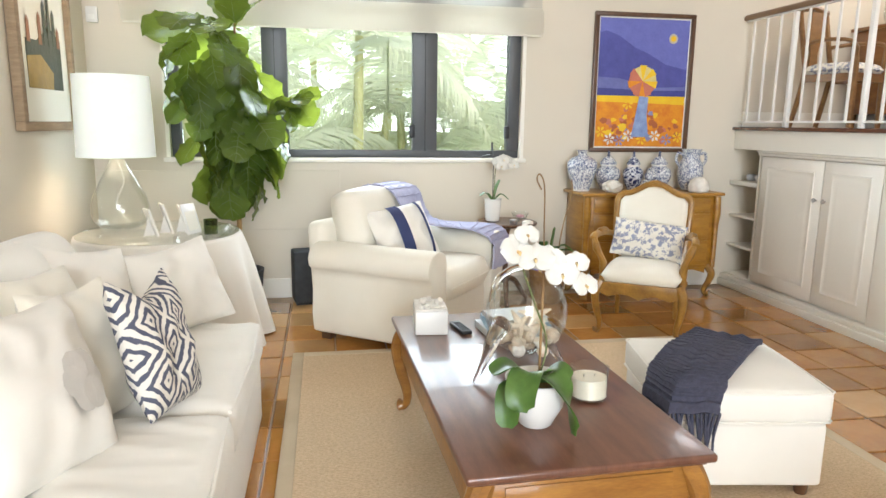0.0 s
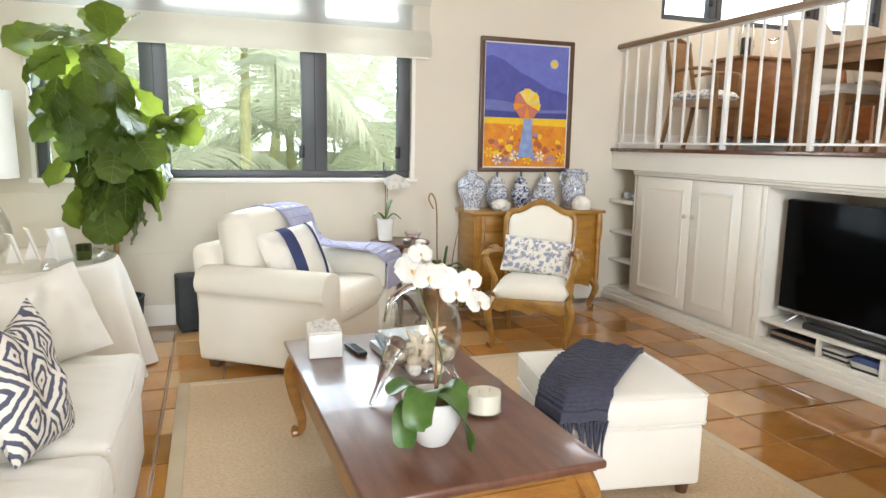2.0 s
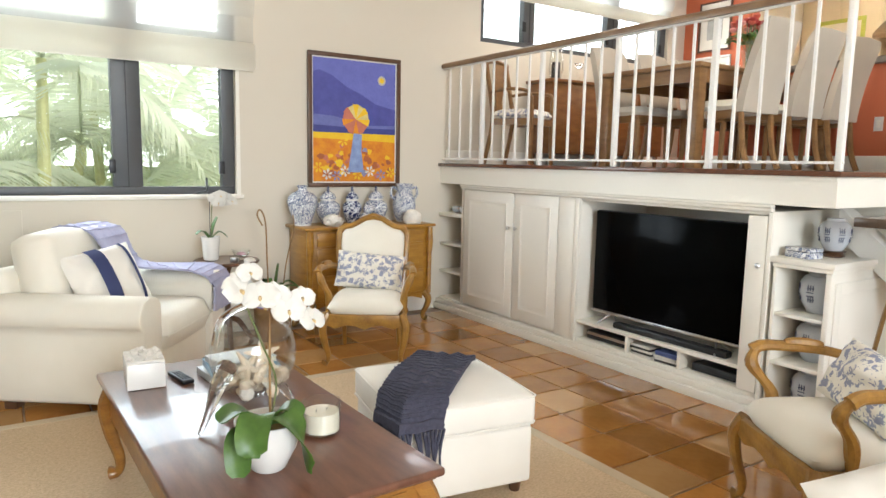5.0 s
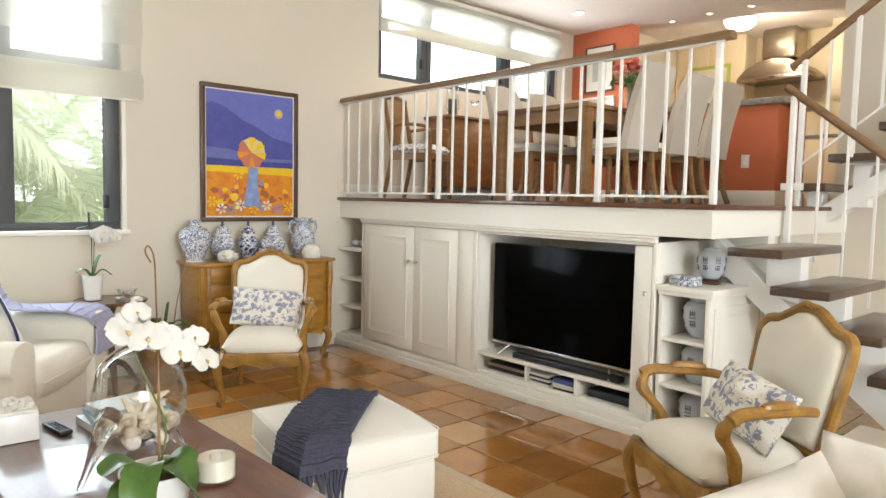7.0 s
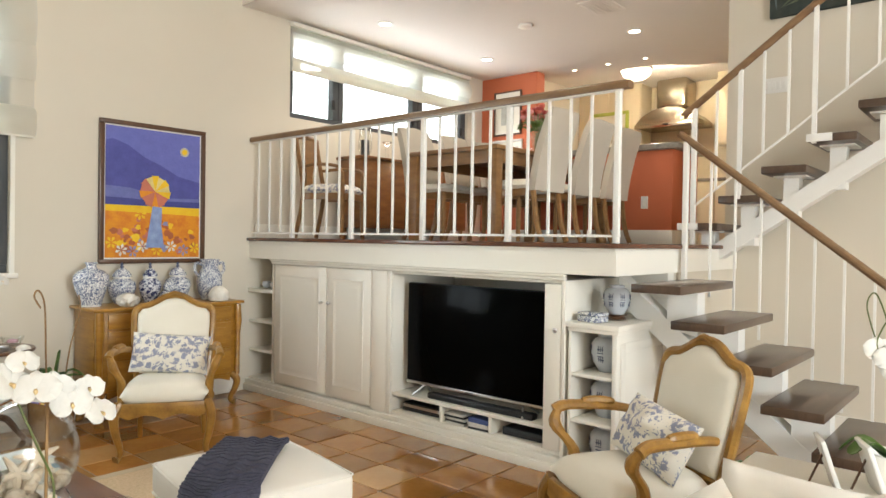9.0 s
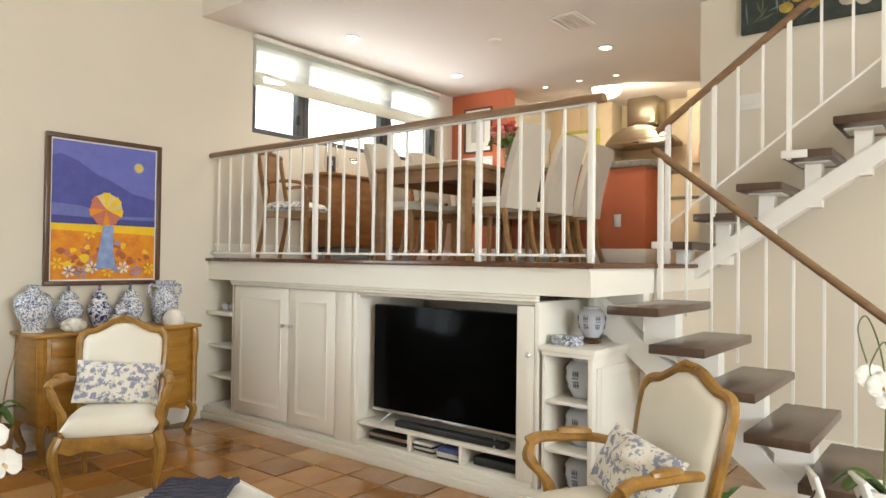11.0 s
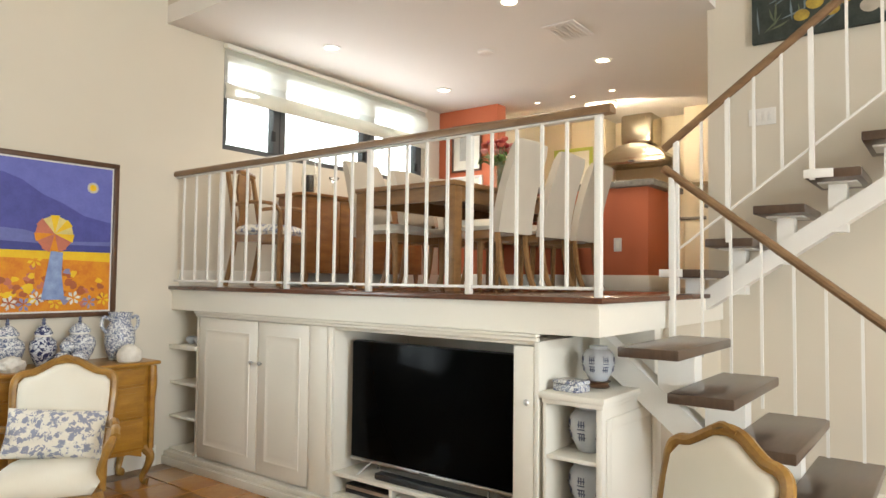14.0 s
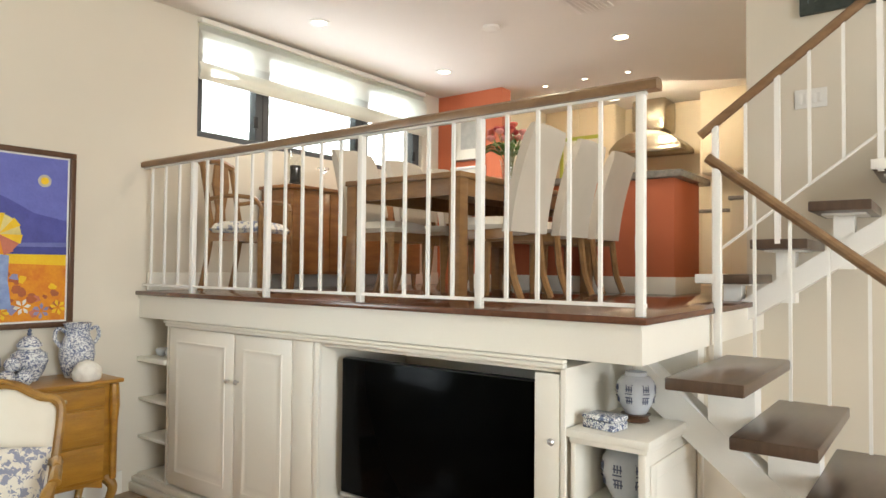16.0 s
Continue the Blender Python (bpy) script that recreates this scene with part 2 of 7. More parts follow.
GLASS = glassy("clear_glass", (0.99, 0.995, 0.99), ior=1.22)


def thin_glass(name, tint=(0.975, 0.985, 0.98)):
    """A thin clear wall of glass: lets light straight through, with a gloss that grows towards its rims."""
    m = bpy.data.materials.new(name)
    m.use_nodes = True
    nt = m.node_tree
    clear, gloss, mix = nt.nodes.new("ShaderNodeBsdfTransparent"), nt.nodes.new("ShaderNodeBsdfGlossy"), nt.nodes.new("ShaderNodeMixShader")
    clear.inputs[0].default_value = (*tint, 1)
    gloss.inputs["Roughness"].default_value = 0.03
    facing, edge, amount = nt.nodes.new("ShaderNodeLayerWeight"), nt.nodes.new("ShaderNodeMath"), nt.nodes.new("ShaderNodeMath")
    edge.operation, amount.operation = "POWER", "MULTIPLY_ADD"
    edge.inputs[1].default_value = 3.0
    amount.inputs[1].default_value, amount.inputs[2].default_value = 0.55, 0.045
    nt.links.new(facing.outputs["Facing"], edge.inputs[0])
    nt.links.new(edge.outputs[0], amount.inputs[0])
    nt.links.new(amount.outputs[0], mix.inputs[0])
    nt.links.new(clear.outputs[0], mix.inputs[1])
    nt.links.new(gloss.outputs[0], mix.inputs[2])
    nt.links.new(mix.outputs[0], nt.nodes["Material Output"].inputs[0])
    return m


THIN = thin_glass("thin_clear_glass")
PANE = glassy("window_glass", (1, 1, 1), ior=1.02)
GREEN_GLASS = glassy("olive_glass", (0.16, 0.22, 0.05), 0.05)
WAX = mat("candle_wax", (0.84, 0.78, 0.64), (0.81, 0.74, 0.60), rough=0.5, scale=5, bump=0.02, sss=0.0)
SHEER = mat("sheer_shade_cloth", (0.84, 0.81, 0.74), (0.80, 0.77, 0.70), rough=0.95, scale=4, fine=400, bump=0.05)
HEM = mat("lined_shade_hem", (0.76, 0.72, 0.63), (0.73, 0.69, 0.60), rough=0.95, scale=4, fine=400, bump=0.05)
LAMPSHADE = glow("lit_lampshade", (0.86, 0.90, 0.83), 0.26)
BULB = glow("lit_downlight", (1.0, 0.86, 0.62), 14.0)
KITCHEN_LAMP = glow("lit_glass_bowl", (1.0, 0.90, 0.70), 6.0)
BRASS = mat("aged_brass", (0.45, 0.36, 0.22), (0.36, 0.28, 0.16), rough=0.3, metal=1.0, scale=9, bump=0.02)
DRIFT = mat("weathered_oak", (0.36, 0.26, 0.16), (0.24, 0.165, 0.10), rough=0.8, scale=8, fine=60, bump=0.25, stretch=(1, 1, 6))
PAPER = mat("print_paper", (0.80, 0.77, 0.68), (0.77, 0.73, 0.62), rough=0.8, scale=3, bump=0.01)


def sheer_through(m, amount):
    """Lets part of the light pass straight through thin cloth."""
    nt = m.node_tree
    p = nt.nodes["Principled BSDF"]
    tr = nt.nodes.new("ShaderNodeBsdfTranslucent")
    tr.inputs[0].default_value = (0.95, 0.93, 0.87, 1)
    clear = nt.nodes.new("ShaderNodeBsdfTransparent")
    m1, m2 = nt.nodes.new("ShaderNodeMixShader"), nt.nodes.new("ShaderNodeMixShader")
    m1.inputs[0].default_value, m2.inputs[0].default_value = 0.55, amount
    nt.links.new(p.outputs[0], m1.inputs[1])
    nt.links.new(tr.outputs[0], m1.inputs[2])
    nt.links.new(m1.outputs[0], m2.inputs[1])
    nt.links.new(clear.outputs[0], m2.inputs[2])
    nt.links.new(m2.outputs[0], nt.nodes["Material Output"].inputs[0])


sheer_through(SHEER, 0.38)
sheer_through(HEM, 0.0)
sheer_through(LEAF, 0.0)
LEAF.node_tree.nodes["Translucent BSDF"].inputs[0].default_value = (0.34, 0.42, 0.05, 1)
LEAF.node_tree.nodes["Mix Shader"].inputs[0].default_value = 0.3

# ---- shaping ----


def solid(bm, x0, x1, y0, y1, z0, z1, bevel=0.0, seg=2):
    r = bmesh.ops.create_cube(bm, size=1)
    for v in r["verts"]:
        v.co = Vector(((x0 + x1) / 2 + v.co.x * (x1 - x0), (y0 + y1) / 2 + v.co.y * (y1 - y0), (z0 + z1) / 2 + v.co.z * (z1 - z0)))
    if bevel:
        es = list({e for v in r["verts"] for e in v.link_edges})
        bmesh.ops.bevel(bm, geom=es, offset=min(bevel, 0.49 * min(abs(x1 - x0), abs(y1 - y0), abs(z1 - z0))), segments=seg, profile=0.5, affect="EDGES")
    return bm


def block(x0, x1, y0, y1, z0, z1, bevel=0.0, seg=2):
    return solid(bmesh.new(), x0, x1, y0, y1, z0, z1, bevel, seg)


def rings(bm, loops, cap=True, closed=True):
    """Skin over rings of equal length."""
    vs = [[bm.verts.new(p) for p in ring] for ring in loops]
    for a, b in zip(vs, vs[1:]):
        n = len(a)
        for i in range(n if closed else n - 1):
            j = (i + 1) % n
            try:
                bm.faces.new((a[i], a[j], b[j], b[i]))
            except ValueError:
                pass
    if cap and closed:
        for ring, flip in ((vs[0], True), (vs[-1], False)):
            try:
                bm.faces.new(list(reversed(ring)) if flip else ring)
            except ValueError:
                pass
    return bm


def turned(profile, n=28, at=(0, 0, 0), bm=None, cap=True):
    """A turned form: (radius, height) pairs about the z axis."""
    bm = bm or bmesh.new()
    return rings(bm, [[(at[0] + r * math.cos(2 * math.pi * i / n), at[1] + r * math.sin(2 * math.pi * i / n), at[2] + h) for i in range(n)] for r, h in profile], cap)


def tube(points, radii, n=8, bm=None):
    """A round bar along points."""
    bm = bm or bmesh.new()
    pts = [Vector(p) for p in points]
    if not hasattr(radii, "__len__"):
        radii = [radii] * len(pts)
    side, loops = None, []
    for i, p in enumerate(pts):
        d = (pts[min(i + 1, len(pts) - 1)] - pts[max(i - 1, 0)]).normalized()
        if side is None:
            side = d.orthogonal().normalized()
        side = (side - d * side.dot(d)).normalized()
        up = d.cross(side)
        loops.append([p + (side * math.cos(2 * math.pi * k / n) + up * math.sin(2 * math.pi * k / n)) * radii[i] for k in range(n)])
    return rings(bm, loops)


def curve(points, steps=6):
    """A smooth line through points."""
    p = [Vector(q) for q in points]
    out = []
    for i in range(len(p) - 1):
        a, b, c, d = p[max(i - 1, 0)], p[i], p[i + 1], p[min(i + 2, len(p) - 1)]
        for k in range(steps):
            t = k / steps
            out.append(0.5 * (2 * b + (c - a) * t + (2 * a - 5 * b + 4 * c - d) * t * t + (3 * b - a - 3 * c + d) * t ** 3))
    return out + [p[-1]]


def prism(outline, depth, axis="y", at=0.0, bevel=0.0):
    """An outline in two axes, given thickness along the third."""
    def put(u, v, w):
        return {"x": (w, u, v), "y": (u, w, v), "z": (u, v, w)}[axis]
    bm = bmesh.new()
    rings(bm, [[put(u, v, at) for u, v in outline], [put(u, v, at + depth) for u, v in outline]])
    bmesh.ops.recalc_face_normals(bm, faces=bm.faces)
    if bevel:
        bmesh.ops.bevel(bm, geom=[e for e in bm.edges if e.calc_face_angle(0) > 0.9], offset=bevel, segments=2, profile=0.5, affect="EDGES")
    return bm


def puff(w, d, h, n=14, power=3.0, sag=0.0, bm=None, crumple=0.0, seed=0.0, ears=0.0, chop=0.0):
    """A stuffed pad: square in plan, thick in the middle, with its seam round the rim."""
    bm = bm or bmesh.new()
    grids = []
    for s in (1, -1):
        g = []
        for i in range(n + 1):
            row = []
            for j in range(n + 1):
                u, v = 2 * i / n - 1, 2 * j / n - 1
                t = max(0.0, (1 - abs(u) ** power) * (1 - abs(v) ** power)) ** 0.5
                pinch = 1 - 0.06 * (abs(u) * abs(v)) ** 2
                q = crumple * noise.noise(Vector((u * 2.2 + seed, v * 2.2, s * 3.0 + seed)))
                pu, pv = pinch * (1 - ears * (1 - v * v)), pinch * (1 - ears * (1 - u * u))
                dent = chop * d * (1 - u * u) ** 2 * max(0.0, v) ** 2
                row.append((u * w / 2 * pu, v * d / 2 * pv - dent, s * h / 2 * t * (1 + q) - sag * (1 - u * u) * (1 - v * v)))
            g.append(row)
        grids.append(g)
    top = [[bm.verts.new(p) for p in row] for row in grids[0]]
    low = [[top[i][j] if i in (0, n) or j in (0, n) else bm.verts.new(grids[1][i][j]) for j in range(n + 1)] for i in range(n + 1)]
    for g, flip in ((top, False), (low, True)):
        for i in range(n):
            for j in range(n):
                f = (g[i][j], g[i + 1][j], g[i + 1][j + 1], g[i][j + 1])
                try:
                    bm.faces.new(tuple(reversed(f)) if flip else f)
                except ValueError:
                    pass
    return bm


def shift(bm, m):
    bmesh.ops.transform(bm, matrix=m, verts=bm.verts)
    return bm


def mesh_of(name, bm, material, smooth=35):
    bmesh.ops.recalc_face_normals(bm, faces=bm.faces)
    me = bpy.data.meshes.new(name)
    bm.to_mesh(me)
    bm.free()
    me.materials.append(material)
    if smooth:
        me.shade_smooth()
        me.set_sharp_from_angle(angle=radians(smooth))
    return me


def part(name, bm, material, parent, label="", smooth=35):
    ob = new(name, mesh_of(name, bm, material, smooth))
    ob.parent = parent
    return tagged(ob, label)


def thing(name, x, y, z, turn=0.0, label="", category="", group="", kind=""):
    ob = new(name)
    ob.empty_display_size = 0.1
    ob.matrix_basis = pose(x, y, z, 0, 0, turn)
    return tagged(ob, label, category, group, kind)


def single(name, bm, material, m=None, label="", category="", group="", kind="", smooth=35):
    ob = new(name, mesh_of(name, bm, material, smooth))
    if m is not None:
        ob.matrix_basis = m
    return tagged(ob, label, category, group, kind)


def structure(name, bm, material, label="", smooth=0):
    return single(name, bm, material, None, label, name.split("_")[0], "", "structure", smooth)

# ---- the large structure ----
X, Y, P = 3.557, 5.45, 1.40          # cabinet front, window wall, platform height
LEFT, BACK, TOP, DCEIL = -1.70, -6.5, 4.7, 3.52


def wall_with_holes(name, axis, at, thick, a0, a1, z0, z1, holes, material, label):
    """A wall along x (axis 'x') or y with through openings (a0, a1, z0, z1)."""
    bm = bmesh.new()
    cuts = sorted({a0, a1, *[h[0] for h in holes], *[h[1] for h in holes]})
    for u0, u1 in zip(cuts, cuts[1:]):
        mid, z = (u0 + u1) / 2, z0
        for h in sorted((h for h in holes if h[0] < mid < h[1]), key=lambda h: h[2]):
            if h[2] > z:
                solid(bm, *((u0, u1, at, at + thick) if axis == "x" else (at, at + thick, u0, u1)), z, h[2])
            z = h[3]
        if z < z1:
            solid(bm, *((u0, u1, at, at + thick) if axis == "x" else (at, at + thick, u0, u1)), z, z1)
    bmesh.ops.remove_doubles(bm, verts=bm.verts, dist=1e-5)
    return structure(name, bm, material, label)


WIN = (-1.15, 1.60, 1.12, 3.05)
HIGH = (3.99, 6.76, 2.585, 3.47)
wall_with_holes("wall_north", "x", Y, 0.2, LEFT - 0.2, 10.2, -0.3, TOP, [WIN, HIGH], WALL, "sand-beige painted wall with two dark-framed windows")
wall_with_holes("wall_west", "y", LEFT - 0.2, 0.2, BACK, Y, -0.3, TOP, [], WALL, "sand-beige painted wall beside the sofa")
# out of view behind the walk; its wide opening is added for the fill lamp
wall_with_holes("wall_south", "x", BACK - 0.2, 0.2, LEFT - 0.2, 5.9, -0.3, TOP, [(-1.6, 1.8, 0.4, 4.2)], WALL, "unseen sand-beige painted back wall with an opening added for the fill lamp")
wall_with_holes("wall_stair", "y", 5.70, 0.2, BACK, 1.86, -0.3, TOP, [], WALL, "sand-beige wall behind the open stairs")
wall_with_holes("wall_kitchen_side", "x", 1.66, 0.2, 5.90, 10.2, P, TOP, [], KITCHEN, "cream wall at the kitchen's side")
wall_with_holes("wall_kitchen_back", "y", 10.0, 0.2, 1.86, Y, P, TOP, [], KITCHEN, "warm cream wall behind the kitchen cabinets")
structure("ceiling_living", block(LEFT - 0.2, 5.9, BACK - 0.2, Y + 0.2, TOP, TOP + 0.15), CEIL, "high off-white ceiling")
EDGE = [(8.42, 1.80), (8.10, 2.65), (7.69, 3.33), (7.47, 4.82), (7.40, Y)]
bm = prism([(3.45, 1.80), *EDGE, (3.45, Y)], 0.15, "z", DCEIL)
structure("ceiling_dining", bm, CEIL, "lower off-white ceiling over the dining platform")
structure("ceiling_bulkhead", block(3.45, 3.60, 1.80, Y, DCEIL + 0.15, TOP), WALL, "painted bulkhead over the railing")
structure("ceiling_kitchen", block(7.30, 10.2, 1.66, Y, 3.82, 4.0), CEIL, "raised kitchen ceiling")
structure("ceiling_step", prism(EDGE + [(x - 0.1, y) for x, y in reversed(EDGE)], 3.82 - DCEIL - 0.151, "z", DCEIL + 0.151), CEIL, "step between the two ceilings")
structure("ceiling_step_side", block(5.9, 7.52, 1.80, 1.86, DCEIL + 0.15, TOP), CEIL, "closing strip over the kitchen's side")

floor = structure("floor", block(LEFT, 5.70, BACK, Y, -0.30, -0.012), GROUT, "grouted bed of the terracotta tiled floor")
platform = structure("platform", block(X, 10.0, 1.76, Y, P - 0.19, P - 0.03), TRIM, "raised dining platform with a cream painted front")
part("floorboards", block(X - 0.035, 10.0, 1.73, Y, P - 0.03, P, 0.006), DECK, platform, "dark polished wooden floor with a rounded nosing")
part("soffit_bead", block(X - 0.012, X - 0.001, 1.76, Y, P - 0.05, P - 0.031), TRIM, platform)
structure("wall_under_platform", block(4.35, 4.45, 1.78, Y, -0.01, P - 0.19), TRIM, "plain wall closing the space under the platform")
structure("wall_under_platform_side", block(4.45, 5.70, 1.78, 1.86, -0.01, P - 0.19), WALL, "plain wall under the platform's open side")

structure("baseboard_north", block(LEFT, 3.45, Y - 0.018, Y - 0.001, -0.01, 0.15, 0.004), TRIM, "white painted baseboard")
structure("baseboard_west", block(LEFT + 0.001, LEFT + 0.018, BACK, Y - 0.02, -0.01, 0.15, 0.004), TRIM, "white painted baseboard")
structure("baseboard_platform", block(X + 0.05, 7.07, Y - 0.018, Y - 0.001, P, P + 0.13, 0.004), TRIM, "white painted baseboard on the platform")
structure("baseboard_stair", block(5.682, 5.699, BACK, 1.75, -0.01, 0.15, 0.004), TRIM, "white painted baseboard under the stairs")
structure("trim_wall_panel", block(-1.7, 0.12, Y - 0.008, Y - 0.001, 0.55, 1.02, 0.003), WALL, "flat painted access panel under the window")


def window(name, hole, mullions, transom, label, casing=True):
    w = thing(name, 0, 0, 0, 0, label, "window", "", "structure")
    x0, x1, z0, z1 = hole
    ya, yb = Y + 0.05, Y + 0.12
    for q in ((x0, x1, z0, z0 + 0.06), (x0, x1, z1 - 0.06, z1)):
        part("window_frame", block(q[0], q[1], ya, yb, q[2], q[3], 0.006), BLACK_FRAME, w)
    for a, b in [(x0, x0 + 0.07), *mullions, (x1 - 0.10, x1)]:
        part("window_frame", block(a, b, ya - 0.01, yb + 0.01, z0 + 0.06, z1 - 0.06, 0.006), BLACK_FRAME, w)
        mid = (a + b) / 2
        if b - a > 0.12:
            part("sash_joint", block(mid - 0.004, mid + 0.004, ya - 0.014, ya - 0.0105, z0 + 0.06, z1 - 0.06), BLACK, w)
    edges = [x0 + 0.07] + [v for m_ in mullions for v in m_] + [x1 - 0.10]
    for a, b in zip(edges[::2], edges[1::2]):
        part("window_frame", block(a, b, ya, yb, transom - 0.03, transom + 0.03, 0.005), BLACK_FRAME, w)
        for p_, q_ in ((z0 + 0.06, transom - 0.03), (transom + 0.03, z1 - 0.06)):
            pane = part("pane", block(a, b, Y + 0.08, Y + 0.086, p_, q_), PANE, w)
            pane.visible_shadow = False
        part("latch", block(b - 0.03, b + 0.015, ya - 0.03, ya - 0.012, z0 + 0.16, z0 + 0.26, 0.004), BLACK, w)
    if not casing:
        return w
    part("window_sill", block(x0 - 0.05, x1 + 0.05, Y - 0.035, Y + 0.05, z0 - 0.035, z0 - 0.002, 0.006), TRIM, w, "white painted sill")
    for a, b in ((x0 - 0.03, x0 - 0.001), (x1 + 0.001, x1 + 0.03)):
        part("casing", block(a, b, Y - 0.012, Y - 0.001, z0 - 0.002, z1), TRIM, w)
    return w


win = window("window_1", WIN, [(-0.46, -0.27), (0.71, 0.91)], 2.35, "wide dark-framed window with a white sill")
part("stay", tube([(1.28, Y - 0.01, 1.13), (1.36, Y - 0.02, 1.15), (1.36, Y - 0.02, 1.25)], 0.008), BLACK, win, "black window crank")
window("window_2", HIGH, [(4.565, 4.71), (5.77, 5.95)], 3.13, "high dark-framed window of the dining platform", False)


def roman_shade(x0, x1, z0, z1, hem, folds, label):
    s = thing("roman_shade", 0, 0, 0, 0, label, "shade")
    n = 40

    def sheet(y, za, zb, bulge, k):
        bm = bmesh.new()
        loops = []
        for i in range(n + 1):
            x = x0 + (x1 - x0) * i / n
            loops.append([(x, y - bulge * math.sin(math.pi * j / 6) + 0.004 * noise.noise(Vector((x * 3, j, k))), za + (zb - za) * j / 6) for j in range(7)])
        return rings(bm, loops, False, False)
    part("cloth", sheet(Y - 0.035, z0 + 0.01, z1, 0.0, 0), SHEER, s, "sheer white cloth")
    part("hem", sheet(Y - 0.045, z0, z0 + hem, 0.02, 1), HEM, s, "lined white hem band")
    part("hem", sheet(Y - 0.075, z0 + 0.012, z0 + hem - 0.02, 0.02, 4), HEM, s)
    for i, (a, b) in enumerate(folds):
        part("fold", sheet(Y - 0.055 - 0.008 * i, a, b, 0.03, 2 + i), SHEER, s)
    part("headrail", block(x0, x1, Y - 0.07, Y - 0.01, z1, z1 + 0.04, 0.005), TRIM, s)
    part("batten", block(x0 + 0.01, x1 - 0.01, Y - 0.052, Y - 0.04, z0 + 0.002, z0 + 0.022), TRIM, s)
    return s


roman_shade(-1.42, 1.74, 2.09, 3.15, 0.22, [(2.50, 2.78), (2.74, 3.1)], "white sheer roman shade half drawn over the window")
roman_shade(3.97, 6.74, 3.02, 3.46, 0.14, [(3.22, 3.40)], "white sheer roman shade on the high window")

# ---- the garden outside ----
GRASS = mat("lawn", (0.10, 0.16, 0.04), (0.05, 0.09, 0.02), rough=0.9, scale=3, fine=60, bump=0.4)
# leaf colours far paler than real foliage: the garden's overexposure is put into them
PALM = mat("overexposed_palm_leaf", (0.66, 0.69, 0.56), (0.52, 0.56, 0.43), rough=0.5, scale=5, fine=40, bump=0.1, per_object=0.3)
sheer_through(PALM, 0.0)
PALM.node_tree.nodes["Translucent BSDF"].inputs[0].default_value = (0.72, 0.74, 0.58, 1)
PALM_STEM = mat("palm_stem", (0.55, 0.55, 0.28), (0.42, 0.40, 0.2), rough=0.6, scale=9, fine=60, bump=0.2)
# glowing sheet stands for overexposed sky; its strength also helps light the room
SKY_GLOW = glow("glowing_sky_sheet", (0.90, 1.0, 1.02), 5.5)
structure("ground", block(-40, 40, Y + 0.2, 60, -0.6, -0.35), GRASS, "sunlit lawn outside")
single("backdrop", block(-14, 22, 15.0, 15.2, -0.4, 14), SKY_GLOW, None, "glowing sheet standing for pale overexposed sky and distance beyond the garden", "backdrop", "", "structure")


def frond(length, seed):
    rnd = random.Random(seed)
    bm = bmesh.new()
    line = [Vector((length * t, 0, length * (0.55 * t - 0.75 * t * t))) for t in [i / 18 for i in range(19)]]
    tube(line, [0.022 * (1 - 0.8 * i / 18) for i in range(19)], 5, bm)
    for i in range(2, 19):
        for s in (1, -1):
            for h in (0, 0.33, 0.66):
                p = line[i - 1].lerp(line[i], h)
                l = length * 0.40 * math.sin(math.pi * min(1, (i + 2) / 22)) * rnd.uniform(0.8, 1.1)
                d = Vector((0.55, s * 0.85, -0.25 - 0.35 * rnd.random())).normalized()
                tip = p + d * l + Vector((0, 0, -0.25 * l))
                midp = p + d * l * 0.5
                wv = Vector((0.010, 0, 0.006))
                vs = [bm.verts.new(q) for q in (p - wv, p + wv, midp + wv, tip, midp - wv)]
                bm.faces.new(vs)
    return bm


def palm(x, y, height, fronds, seed, lean=0.0):
    rnd = random.Random(seed)
    t = thing("palm_tree", x, y, -0.35, rnd.uniform(0, 360), "feathery green palm in the sunlit garden", "tree", "garden palms")
    stem = curve([(0, 0, 0), (lean * 0.3, 0, height * 0.5), (lean, 0, height)], 6)
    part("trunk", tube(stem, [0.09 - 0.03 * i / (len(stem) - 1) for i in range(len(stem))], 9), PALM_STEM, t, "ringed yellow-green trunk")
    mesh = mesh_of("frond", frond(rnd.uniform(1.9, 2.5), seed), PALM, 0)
    for i in range(fronds):
        f = new("frond", mesh)
        f.parent = t
        f.matrix_basis = Matrix.Translation((lean, 0, height)) @ pose(0, 0, 0, 0, rnd.uniform(-62, 28), 360 * i / fronds + rnd.uniform(-14, 14))
    return t


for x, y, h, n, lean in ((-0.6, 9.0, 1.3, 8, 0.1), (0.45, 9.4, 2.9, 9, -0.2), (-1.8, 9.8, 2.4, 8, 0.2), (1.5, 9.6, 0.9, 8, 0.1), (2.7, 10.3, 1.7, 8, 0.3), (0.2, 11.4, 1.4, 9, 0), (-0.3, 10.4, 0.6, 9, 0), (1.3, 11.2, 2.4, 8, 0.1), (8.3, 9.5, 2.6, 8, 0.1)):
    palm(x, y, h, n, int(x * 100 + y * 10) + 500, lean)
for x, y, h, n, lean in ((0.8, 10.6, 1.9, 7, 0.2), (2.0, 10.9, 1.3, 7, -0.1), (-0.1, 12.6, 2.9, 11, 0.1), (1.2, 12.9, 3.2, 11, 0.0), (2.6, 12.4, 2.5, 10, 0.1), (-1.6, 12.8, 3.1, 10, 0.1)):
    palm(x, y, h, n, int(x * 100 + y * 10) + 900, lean)
